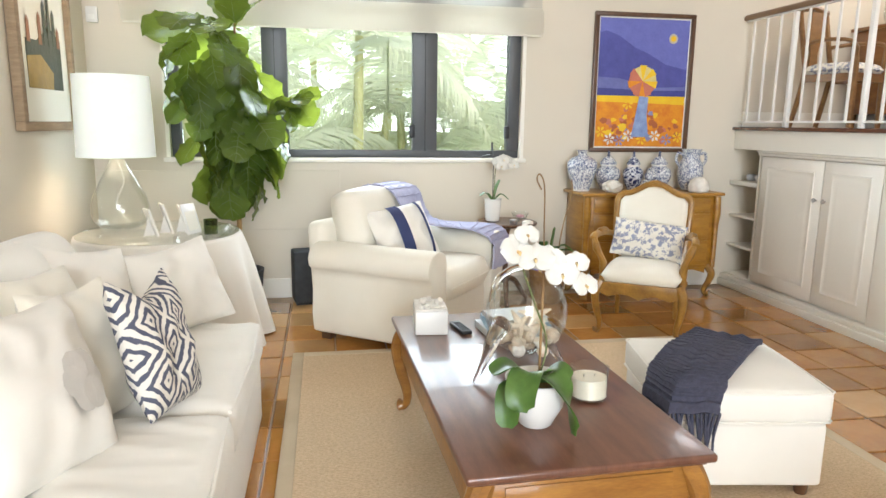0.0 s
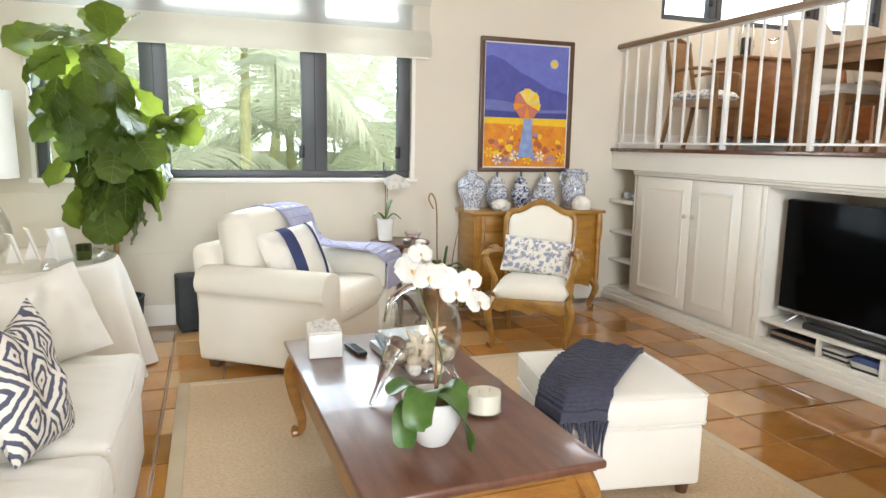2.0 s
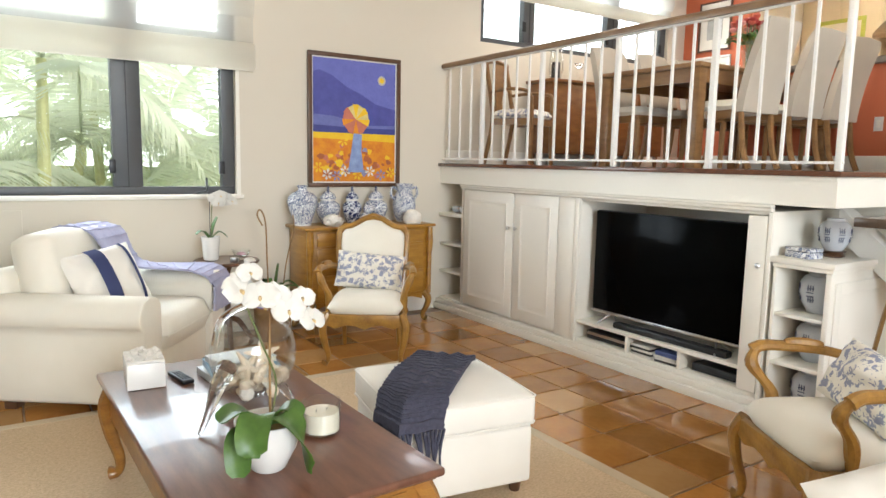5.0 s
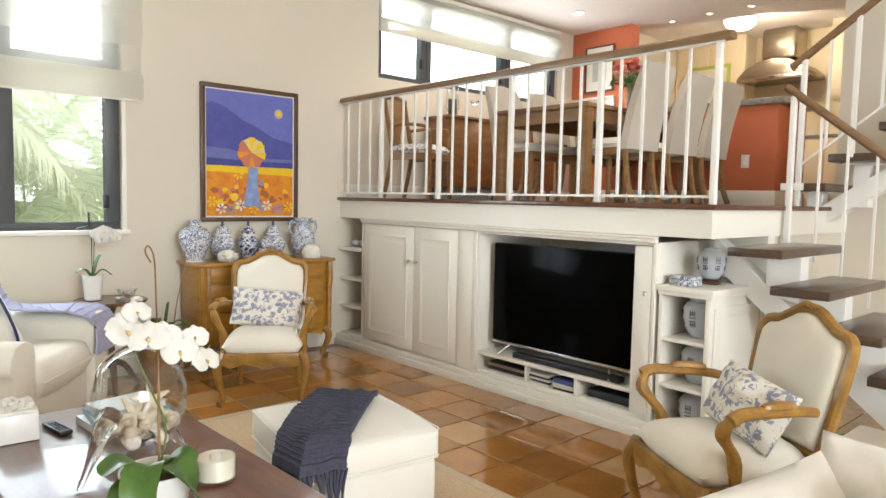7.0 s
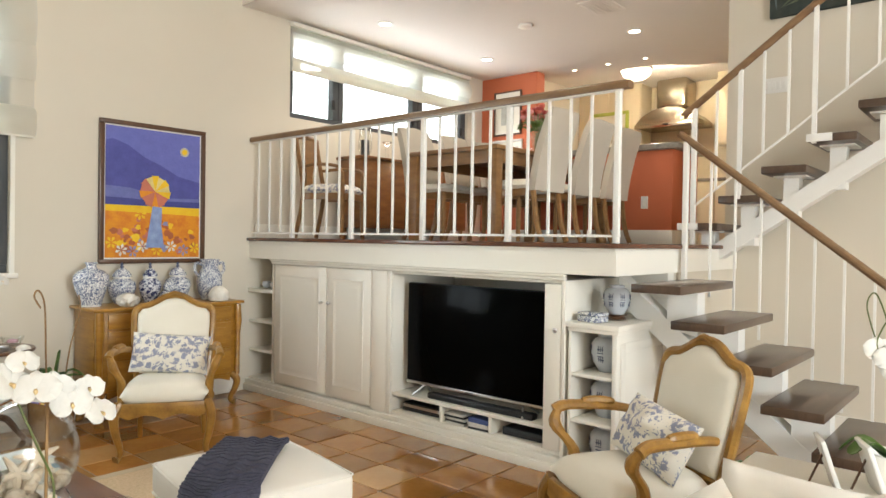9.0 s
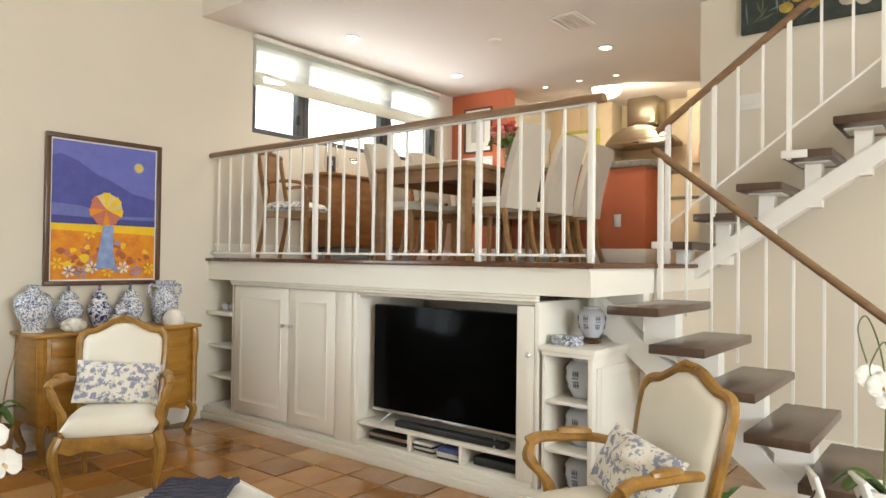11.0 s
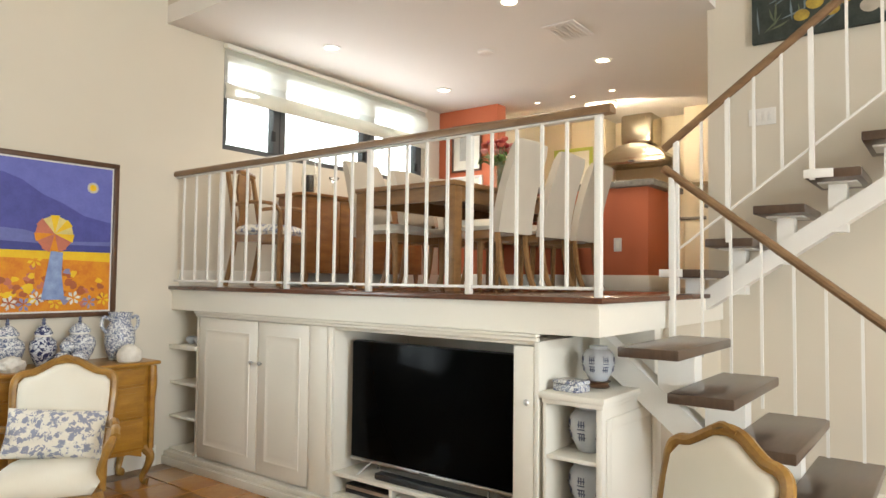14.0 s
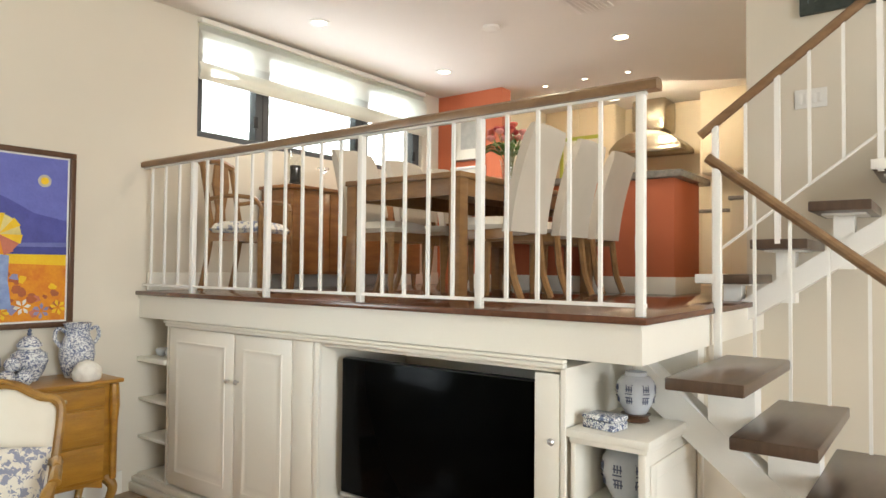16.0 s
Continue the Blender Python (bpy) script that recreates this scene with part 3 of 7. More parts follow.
for i, x in enumerate((-1.9, -0.2, 1.5, 3.2)):
    bm = block(x, x + 1.66, 12.0, 12.05, -0.35, 1.25)
    single("garden_fence", bm, PALM_STEM, None, "weathered pale garden fence behind the palms", "fence", "garden fence panels")

# ---- built-in cabinets under the platform ----
def panel_door(parent_name, y0, y1, z0, z1, x, label, knob_y):
    d = thing(parent_name, x, 0, 0, 0, label, "cabinet door", "cabinet doors")
    part("slab", block(-0.022, 0.0, y0 + 0.002, y1 - 0.002, z0, z1, 0.004), TRIM, d)
    # raised field with a moulded edge
    m0 = 0.085
    bm = bmesh.new()
    loops = []
    for inset, dx in ((0, 0.0), (0.003, -0.004), (0.012, -0.0045), (0.020, -0.0015), (0.046, -0.0012), (0.066, -0.0045), (0.067, -0.0045)):
        a, b, c, e = y0 + m0 + inset, y1 - m0 - inset, z0 + m0 + inset, z1 - m0 - inset
        loops.append([(-0.0225 + dx, a, c), (-0.0225 + dx, b, c), (-0.0225 + dx, b, e), (-0.0225 + dx, a, e)])
    part("raised_panel", rings(bm, loops), TRIM, d, smooth=20)
    if knob_y is not None:
        k = turned([(0.005, 0), (0.005, 0.012), (0.014, 0.018), (0.016, 0.026), (0.010, 0.033), (0.001, 0.035)], 16)
        part("knob", shift(k, Matrix.Translation((-0.022, knob_y, 0.877)) @ pose(0, 0, 0, 0, -90, 0)), SILVER, d, "brushed nickel knob")
    return d


def cabinet(name, label, bodies):
    c = thing(name, 0, 0, 0, 0, label, "cabinet", "built-in cabinet units")
    for nm, q in bodies:
        part(nm, block(*q, 0.003), TRIM, c)
    return c


xb = 4.30
plinth = thing("cabinet_plinth", 0, 0, 0, 0, "cream painted stepped plinth under the built-in cabinets", "plinth")
part("plinth_board", block(X - 0.055, xb, 2.06, Y - 0.002, -0.006, 0.055, 0.006), TRIM, plinth)
part("plinth_moulding", block(X - 0.035, xb, 2.06, Y - 0.002, 0.056, 0.095, 0.006, 2), TRIM, plinth)
crown = thing("cabinet_moulding", 0, 0, 0, 0, "cream painted crown moulding over the cabinet doors", "moulding")
part("crown_bead", block(X - 0.045, X - 0.002, 2.075, 5.06, 1.195, 1.2085, 0.004), TRIM, crown)
part("crown_cove", block(X - 0.032, X - 0.002, 2.075, 5.06, 1.170, 1.194, 0.008, 3), TRIM, crown)
cabinet("display_shelves", "cream painted open corner shelves with small china", [
    ("side_panel", (X, xb, 5.06, 5.08, 0.096, 1.205)), ("back_panel", (X + 0.30, X + 0.32, 5.081, Y - 0.003, 0.096, 1.205)),
    ("shelf", (X + 0.004, X + 0.30, 5.081, Y - 0.003, 0.905, 0.93)), ("shelf_edge", (X - 0.014, X + 0.003, 5.081, Y - 0.003, 0.90, 0.936)), ("shelf", (X + 0.004, X + 0.30, 5.081, Y - 0.003, 0.62, 0.64)),
    ("shelf", (X + 0.004, X + 0.30, 5.081, Y - 0.003, 0.355, 0.375)), ("shelf", (X + 0.004, X + 0.30, 5.081, Y - 0.003, 0.096, 0.11))])
cabinet("media_cupboard", "cream painted double cupboard with raised panel doors", [
    ("side_panel", (X, xb, 3.60, 3.62, 0.096, 1.17)), ("back_panel", (X + 0.02, X + 0.04, 3.62, 5.06, 0.096, 1.17)), ("stile", (X - 0.014, X - 0.001, 3.605, 3.775, 0.098, 1.168))])
panel_door("cupboard_door", 4.318, 5.030, 0.12, 1.165, X + 0.010, "closed cream raised panel cupboard door", 4.362)
panel_door("cupboard_door", 3.78, 4.312, 0.12, 1.165, X + 0.010, "closed cream raised panel cupboard door", 4.268)
cabinet("television_niche", "cream painted open niche holding the television", [
    ("side_panel", (X, xb, 3.555, 3.598, 0.096, 1.17)), ("side_panel", (X, xb, 2.085, 2.105, 0.096, 1.17)), ("back_panel", (xb - 0.03, xb, 2.106, 3.554, 0.096, 1.17)), ("top_panel", (X, xb - 0.031, 2.106, 3.554, 1.15, 1.169)),
    ("shelf", (X + 0.004, xb - 0.031, 2.106, 3.554, 0.238, 0.262)), ("shelf", (X, xb - 0.031, 2.106, 3.554, 0.097, 0.125)), ("divider", (X + 0.006, xb - 0.031, 3.06, 3.085, 0.126, 0.237)), ("divider", (X + 0.006, xb - 0.031, 2.63, 2.655, 0.126, 0.237)),
    ("stile", (X - 0.018, X - 0.001, 3.557, 3.60, 0.098, 1.168)), ("stile", (X - 0.018, X - 0.001, 2.075, 2.10, 0.098, 1.168))])
dr = thing("folding_door", X, 2.19, 0, 0, "cream folding cupboard door standing open", "cabinet door", "cabinet doors")
part("leaf", block(0.0, 0.55, -0.045, -0.022, 0.13, 1.145, 0.003), TRIM, dr)
part("leaf", block(0.0, 0.55, -0.018, 0.006, 0.13, 1.145, 0.003), TRIM, dr)
part("front_stile", block(-0.016, -0.001, -0.086, 0.032, 0.13, 1.145, 0.004), TRIM, dr)
k = turned([(0.005, 0), (0.005, 0.012), (0.014, 0.018), (0.016, 0.026), (0.010, 0.033), (0.001, 0.035)], 16)
part("knob", shift(k, Matrix.Translation((-0.016, -0.058, 0.867)) @ pose(0, 0, 0, 0, -90, 0)), SILVER, dr, "brushed nickel knob")
cabinet("end_bookcase", "cream painted low bookcase with blue and white jars", [
    ("side_panel", (X, xb, 1.745, 1.775, 0.0, 0.895)), ("side_panel", (X, xb, 2.04, 2.06, 0.0, 0.895)), ("back_panel", (X + 0.33, X + 0.35, 1.776, 2.039, 0.0, 0.895)), ("top", (X - 0.02, xb, 1.725, 2.075, 0.896, 0.926)), ("top_bead", (X - 0.01, xb, 1.735, 2.062, 0.872, 0.895)),
    ("shelf", (X + 0.004, X + 0.33, 1.776, 2.039, 0.60, 0.62)), ("shelf", (X + 0.004, X + 0.33, 1.776, 2.039, 0.325, 0.345)), ("shelf", (X + 0.004, X + 0.33, 1.776, 2.039, 0.0, 0.06))])
bm = bmesh.new()
for q in ((3.66, 4.2, 1.737, 1.744, 0.10, 0.16), (3.66, 4.2, 1.737, 1.744, 0.76, 0.82), (3.60, 3.66, 1.737, 1.744, 0.10, 0.82), (4.2, 4.26, 1.737, 1.744, 0.10, 0.82)):
    solid(bm, *q, 0.003)
e = [o for o in bpy.data.objects if o.name.startswith("end_bookcase")][0]
part("panel_moulding", bm, TRIM, e)

tv = thing("television", 3.66, 2.885, 0.2625, 0, "large black flat television with a silver lower edge", "television")
part("screen", block(-0.012, 0.0, -0.598, 0.598, 0.094, 0.818, 0.003), SCREEN, tv, "glossy black screen")
part("shell", block(0.001, 0.05, -0.604, 0.604, 0.077, 0.823, 0.008), BLACK, tv)
part("lower_bezel", block(-0.016, 0.0005, -0.604, 0.604, 0.074, 0.092, 0.003), SILVER, tv, "silver lower edge")
part("maker_mark", block(-0.0185, -0.0165, -0.035, 0.035, 0.079, 0.087), BLACK, tv)
for s in (-0.46, 0.46):
    part("foot", tube([(0.02, s * 0.93, 0.085), (-0.075, s * 1.05, 0.007)], 0.007), SILVER, tv, "splayed silver foot")
    part("foot", tube([(0.02, s * 0.93, 0.085), (0.12, s * 1.05, 0.007)], 0.007), SILVER, tv)
sb = thing("soundbar", 3.625, 2.78, 0.263, 0, "long black soundbar under the television", "soundbar")
part("body", block(-0.035, 0.035, -0.45, 0.45, 0.0, 0.042, 0.012), BLACK, sb)
part("display", block(-0.037, -0.0355, 0.0, 0.10, 0.008, 0.03), GREY_DARK, sb)
for y0, y1, h, lab in ((3.12, 3.50, 0.06, "slim silver and black disc player"), (2.14, 2.58, 0.055, "black media box on the lower shelf")):
    d = thing("media_box", 3.62, (y0 + y1) / 2, 0.126, 0, lab, "player")
    part("case", block(0, 0.3, -(y1 - y0) / 2, (y1 - y0) / 2, 0.004, h, 0.004), BLACK, d)
    part("front_strip", block(-0.003, -0.0005, -(y1 - y0) / 2 + 0.01, (y1 - y0) / 2 - 0.01, h * 0.55, h * 0.9), SILVER if h == 0.06 else GREY_DARK, d)
    part("foot_pad", block(0.02, 0.28, -0.1, 0.1, 0.0, 0.004), BLACK, d)
rnd = random.Random(4)
CASES = [mat("case_" + n, c, rough=0.4, bump=0.02) for n, c in (("white", (0.7, 0.68, 0.62)), ("red", (0.35, 0.05, 0.04)), ("blue", (0.08, 0.12, 0.3)), ("yellow", (0.6, 0.42, 0.1)), ("black", (0.03, 0.03, 0.03)))]
for col, yc in enumerate((2.96, 2.76)):
    for i in range(5):
        single("disc_case", block(-0.06, 0.06, -0.085, 0.085, 0, 0.0145, 0.002), CASES[rnd.randrange(5)] if col else CASES[(i % 2) * 4 if i < 4 else 0],
               pose(3.64, yc + rnd.uniform(-0.01, 0.01), 0.1255 + i * 0.015, 0, 0, rnd.uniform(-4, 4)), "flat plastic disc case in a stack", "disc case", "stacked disc cases")

# ---- railing and stairs ----
rail = thing("platform_railing", X, 0, P, 0, "white metal railing with a dark wooden handrail", "railing")
hr = prism([(-0.032, 0.0), (0.032, 0.0), (0.036, 0.015), (0.034, 0.034), (0.018, 0.046), (-0.018, 0.046), (-0.034, 0.034), (-0.036, 0.015)], 5.445 - 1.70, "y", 1.70, 0.0)
part("handrail", shift(hr, Matrix.Translation((0.02, 0, 0.885))), RAILWOOD, rail, "dark wooden handrail")
part("top_bar", block(0.008, 0.032, 1.75, 5.44, 0.873, 0.8845), WHITE_STEEL, rail)
part("bottom_bar", block(0.012, 0.030, 1.75, 5.44, 0.035, 0.05), WHITE_STEEL, rail)
posts = [4.828, 4.058, 3.286, 2.532, 1.772]
for y in posts:
    part("post", block(0.003, 0.037, y - 0.017, y + 0.017, 0.0, 0.8725, 0.003), WHITE_STEEL, rail)
for y in (5.341, 5.17, 4.998, 4.678, 4.52, 4.366, 4.21, 3.9, 3.75, 3.596, 3.442, 3.132, 2.986, 2.836, 2.686, 2.388, 2.231, 2.081, 1.941):
    part("baluster", block(0.013, 0.027, y - 0.008, y + 0.008, 0.0505, 0.8725), WHITE_STEEL, rail)

low = thing("lower_stairs", 0, 0, 0, 0, "open stairs of dark wooden treads on a white steel beam", "stairs")
run, rise, tz0, ty0 = 0.2345, 0.190, 1.171, 1.40
def beam(x0, x1, pts, depth):
    bm = bmesh.new()
    (ya, za), (yb, zb) = pts
    v = [bm.verts.new(c) for c in ((x0, ya, za), (x1, ya, za), (x1, yb, zb), (x0, yb, zb), (x0, ya, za - depth), (x1, ya, za - depth), (x1, yb, zb - depth), (x0, yb, zb - depth))]
    for f in ((0, 1, 2, 3), (7, 6, 5, 4), (0, 4, 5, 1), (1, 5, 6, 2), (2, 6, 7, 3), (3, 7, 4, 0)):
        bm.faces.new([v[i] for i in f])
    return bm
slope = rise / run
part("beam", beam(3.99, 4.12, ((1.95, 1.20), (1.95 - 1.42, 1.20 - 1.42 * slope)), 0.17), WHITE_STEEL, low, "white steel stringer")
for i in range(6):
    z, y = tz0 - rise * i, ty0 - run * i
    part("tread", block(3.60, 4.50, y, y + 0.288, z - 0.048, z, 0.006), TREAD, low, "thick dark wooden tread")
    part("bracket", prism([(y + 0.05, z - 0.0605), (y + 0.235, z - 0.0605), (y + 0.235, z - 0.30 + 0.02), (y + 0.05, z - 0.30 - 0.02)], 0.12, "x", 3.995), WHITE_STEEL, low)
    part("plate", block(3.93, 4.18, y + 0.04, y + 0.245, z - 0.06, z - 0.0485), WHITE_STEEL, low)
def low_rail_z(y):
    return 2.131 + (y - 1.759) * (0.958 / 1.193)
for y in (1.553, 1.399, 1.242, 1.085, 0.938, 0.781, 0.628, 0.475, 0.32):
    part("baluster", block(4.475, 4.489, y - 0.007, y + 0.007, max(0.0, tz0 + (y - 1.69) * slope), low_rail_z(y)), WHITE_STEEL, low)
hr = tube([(4.482, y, low_rail_z(y) + 0.008) for y in (1.77, 1.2, 0.7, 0.15)], 0.025, 10)
part("handrail", hr, RAILWOOD, low, "brown wooden handrail")
part("newel", block(4.464, 4.498, 1.704, 1.738, 1.10, 2.09, 0.003), WHITE_STEEL, low)
part("bottom_newel", block(4.46, 4.50, 0.15, 0.19, 0.0, 0.86, 0.003), WHITE_STEEL, low)

up = thing("upper_stairs", 0, 0, 0, 0, "open stairs climbing on with dark treads on a white beam", "stairs")
ux0, ux1, urun, urise = 5.04, 5.66, 0.291, 0.198
part("beam", beam(5.27, 5.41, ((2.0, 1.27), (2.0 - 2.6, 1.27 + 2.6 * 0.67)), 0.14), WHITE_STEEL, up, "white steel stringer")
for i in range(8):
    z, y = 1.562 + urise * i, 1.99 - urun * i
    part("tread", block(ux0, ux1, y - 0.29, y, z - 0.055, z, 0.008), TREAD, up, "thick dark wooden tread")
    part("bracket", block(5.285, 5.395, y - 0.19, y - 0.09, z - 0.36, z - 0.066), WHITE_STEEL, up)
    part("plate", block(5.21, 5.47, y - 0.25, y - 0.04, z - 0.066, z - 0.0555), WHITE_STEEL, up)
    if i in (0, 3, 6):
        part("post_bracket", block(ux0 - 0.014, ux0 - 0.001, y - 0.15, y + 0.004, z - 0.052, z, 0.002), WHITE_STEEL, up)
def up_rail_z(y):
    return 2.381 + (1.943 - y) * 0.745
def up_low_z(y):
    return 1.713 + (1.847 - y) * 0.757
hr = tube([(5.05, y, up_rail_z(y) + 0.012) for y in (1.97, 1.0, 0.0, -0.6)], 0.027, 10)
part("handrail", hr, RAILWOOD, up, "brown wooden handrail")
part("lower_bar", tube([(5.05, y, up_low_z(y)) for y in (1.88, 0.8, -0.5)], 0.008, 6), WHITE_STEEL, up)
part("newel", block(5.032, 5.068, 1.866, 1.90, 1.40, 2.42, 0.003), WHITE_STEEL, up)
for i, y in enumerate((1.72, 1.556, 1.399, 1.24, 1.078, 0.891, 0.715, 0.55, 0.38, 0.20, 0.02)):
    w = 0.014 if i in (1, 4, 7) else 0.008
    part("baluster" if w < 0.01 else "post", block(5.05 - w, 5.05 + w, y - w, y + w, up_low_z(y) - (0.2 if w > 0.01 else 0.0), up_rail_z(y)), WHITE_STEEL, up)

# ---- the living room's things ----


def pillow(name, w, h, t, material, m, label, seed=0.0, group="", chop=0.0):
    return single(name, puff(w * 1.05, h * 1.05, t, 20, 2.2, crumple=0.5, seed=seed, ears=0.09, chop=chop), material, m, label, "cushion", group, smooth=60)


rug = thing("sisal_rug", 0, 0, 0, 0, "tan woven sisal rug with a paler cloth border", "rug")
part("weave", block(-0.145, 2.245, 0.40, 3.94, 0.001, 0.011), SISAL, rug)
for q in ((-0.21, -0.1455, 0.335, 4.005), (2.2455, 2.31, 0.335, 4.005), (-0.145, 2.245, 3.9405, 4.005), (-0.145, 2.245, 0.335, 0.3995)):
    part("border", block(*q, 0.001, 0.013, 0.003), SISAL_EDGE, rug, "pale cotton border")

# sofa along the west wall
sofa = thing("sofa", -0.30, 0.0, 0, 0, "long white slipcovered sofa with loose seat cushions", "sofa")
part("base", block(-1.12, -0.03, -0.35, 3.13, 0.03, 0.30, 0.03, 3), WHITE_CLOTH, sofa)
part("skirt", block(-0.029, -0.018, -0.34, 3.12, 0.012, 0.29, 0.004), WHITE_CLOTH, sofa)
for y0, y1 in ((2.13, 3.15), (1.20, 2.12), (0.27, 1.19), (-0.33, 0.26)):
    bm = block(-0.92, 0.0, y0, y1, 0.30, 0.485, 0.055, 4)
    bmesh.ops.subdivide_edges(bm, edges=[e for e in bm.edges if e.calc_length() > 0.3], cuts=34, use_grid_fill=True)
    for v in bm.verts:
        if v.co.z > 0.42:
            u, w = (v.co.x + 0.46) / 0.46, (v.co.y - (y0 + y1) / 2) / ((y1 - y0) / 2)
            v.co.z += 0.03 * (1 - u * u) * (1 - w * w) + (0.014 * noise.noise(Vector((v.co.x * 2.6, v.co.y * 16 + 2.5 * v.co.x, y0))) + 0.007 * noise.noise(Vector((v.co.x * 6, v.co.y * 45, 3.0)))) * (1 - abs(u) ** 8)
    c = part("seat_cushion", bm, WHITE_CLOTH, sofa, smooth=70)
    part("piping", tube([(-0.02, y0 + 0.02, 0.462), (0.0, (y0 + y1) / 2, 0.458), (-0.02, y1 - 0.02, 0.462)], 0.006, 6), WHITE_CLOTH, c)
part("back", block(-1.13, -0.90, -0.33, 3.06, 0.30, 0.72, 0.07, 4), WHITE_CLOTH, sofa)
part("leg", turned([(0.03, 0.0), (0.022, 0.03)], 12, (-0.1, 2.95, 0)), DARK_WOOD, sofa)
part("leg", turned([(0.03, 0.0), (0.022, 0.03)], 12, (-1.05, 2.95, 0)), DARK_WOOD, sofa)
for i, (y, w) in enumerate(((2.62, 0.92), (1.68, 0.92), (0.74, 0.92))):
    bm = puff(w, 0.56, 0.30, 18, 4.0, crumple=0.3, seed=3.0 + i)
    part("back_cushion", shift(bm, Matrix.Translation((-0.80, y, 0.68)) @ pose(0, 0, 0, 90, 0, 90) @ pose(0, 0, 0, -16, 0, 0)), WHITE_CLOTH, sofa, smooth=70)


def leaning(x, y, z, spin, tilt, roll=0.0):
    """A cushion that stands on its lower edge at (x, y, z): faces 'spin', leans back by 'tilt'."""
    return Matrix.Translation((x, y, z)) @ pose(0, 0, 0, 0, 0, spin) @ pose(0, 0, 0, 90 - tilt, 0, 0) @ pose(0, 0, 0, 0, 0, roll)


def stand(name, w, h, t, material, x, y, spin, tilt, label, roll=0.0, seed=0.0, chop=0.05):
    z = 0.505 + h / 2 * math.cos(radians(tilt)) - 0.01
    back = Matrix.Rotation(radians(spin), 4, "Z") @ Vector((0, h / 2 * math.sin(radians(tilt)), 0))
    return pillow(name, w, h, t, material, leaning(x + back.x, y + back.y, z, spin, tilt, roll), label, seed, "sofa cushions", chop)


stand("throw_pillow", 0.42, 0.41, 0.19, WHITE_CLOTH, -0.60, 2.98, 34, 30, "plump white square cushion at the sofa's end", 8, 1.0)
stand("throw_pillow", 0.48, 0.46, 0.18, WHITE_CLOTH, -0.86, 2.72, 62, 25, "soft white square cushion on the sofa", -14, 2.0)
stand("throw_pillow", 0.46, 0.46, 0.19, CREAM, -0.84, 2.24, 70, 24, "cream square cushion behind the patterned one", -6, 3.0)
stand("patterned_pillow", 0.36, 0.45, 0.15, IKAT, -0.47, 2.16, 78, 18, "cream cushion with a navy ikat diamond pattern", -6, 4.0, 0.16)
stand("plain_pillow", 0.42, 0.44, 0.15, CREAM, -0.66, 2.08, 78, 18, "plain cream cushion leaning behind the ikat one", -6, 4.5)
fl = stand("throw_pillow", 0.48, 0.48, 0.18, WHITE_CLOTH, -0.66, 1.74, 74, 24, "white cushion with a pale grey flower", -8, 5.0)
stand("throw_pillow", 0.50, 0.50, 0.20, WHITE_CLOTH, -0.80, 1.45, 72, 24, "white square cushion on the sofa", 6, 6.0)
GREYFLOWER = mat("grey_flower_print", (0.62, 0.59, 0.54), (0.56, 0.53, 0.48), rough=0.95, scale=20, fine=300, bump=0.05)
bm = bmesh.new()
for k in range(6):
    a = k * math.pi / 3
    loop = []
    for i in range(10):
        b = 2 * math.pi * i / 10
        u, v = 0.09 + 0.04 * math.cos(a) + 0.046 * math.cos(b), -0.02 + 0.045 * math.sin(a) + 0.046 * math.sin(b)
        tt = max(0, (1 - abs(2 * u / 0.48) ** 2.6) * (1 - abs(2 * v / 0.48) ** 2.6)) ** 0.5
        loop.append(bm.verts.new((u, v, 0.09 * tt + 0.007 + 0.0008 * k)))
    bm.faces.new(loop)
part("flower_print", bm, GREYFLOWER, fl, "pale grey flower")

# round table with a floor-length cloth
rt = thing("draped_side_table", -1.03, 4.43, 0, 0, "round table under a floor-length white cloth", "table")
n = 96
bm = bmesh.new()
loops = []
for k, z in enumerate((0.697, 0.695, 0.68, 0.60, 0.45, 0.28, 0.12, 0.012)):
    t = max(0.0, (0.695 - z) / 0.69)
    ring = []
    for i in range(n):
        a = 2 * math.pi * i / n
        r = (0.46 if k == 0 else 0.49 + 0.15 * t ** 0.8) + 0.05 * t ** 0.9 * math.sin(9 * a + 0.8 * math.sin(3 * a)) + 0.02 * t * math.sin(17 * a + 1)
        ring.append((r * math.cos(a), r * math.sin(a), z))
    loops.append(ring)
part("tablecloth", rings(bm, loops), WHITE_CLOTH, rt, "white draped cloth in deep folds", smooth=70)
part("glass_top", turned([(0.475, 0.699), (0.48, 0.702), (0.48, 0.707), (0.475, 0.709)], 64), THIN, rt, "round glass top")

lampt = thing("table_lamp", -1.30, 4.60, 0.709, 0, "clear glass gourd table lamp with a lit white drum shade", "lamp")
outer = [(0.05, 0.0), (0.12, 0.006), (0.165, 0.05), (0.178, 0.11), (0.165, 0.19), (0.12, 0.29), (0.075, 0.37), (0.05, 0.42), (0.042, 0.445)]
inner = [(r - 0.004, h + (0.006 if i < 2 else 0)) for i, (r, h) in enumerate(outer)]
part("glass_body", turned(outer + list(reversed(inner)), 40), THIN, lampt, "clear blown glass body")
part("cap", turned([(0.046, 0.445), (0.046, 0.455), (0.014, 0.462), (0.012, 0.50)], 24), SILVER, lampt)
part("stem", tube([(0, 0, 0.50), (0, 0, 0.93)], 0.006), SILVER, lampt)
part("cord", tube(curve([(0.0, 0, 0.44), (0.03, 0.0, 0.30), (-0.03, 0.02, 0.15), (0.05, 0.0, 0.03)], 6), 0.003, 6), CERAMIC, lampt)
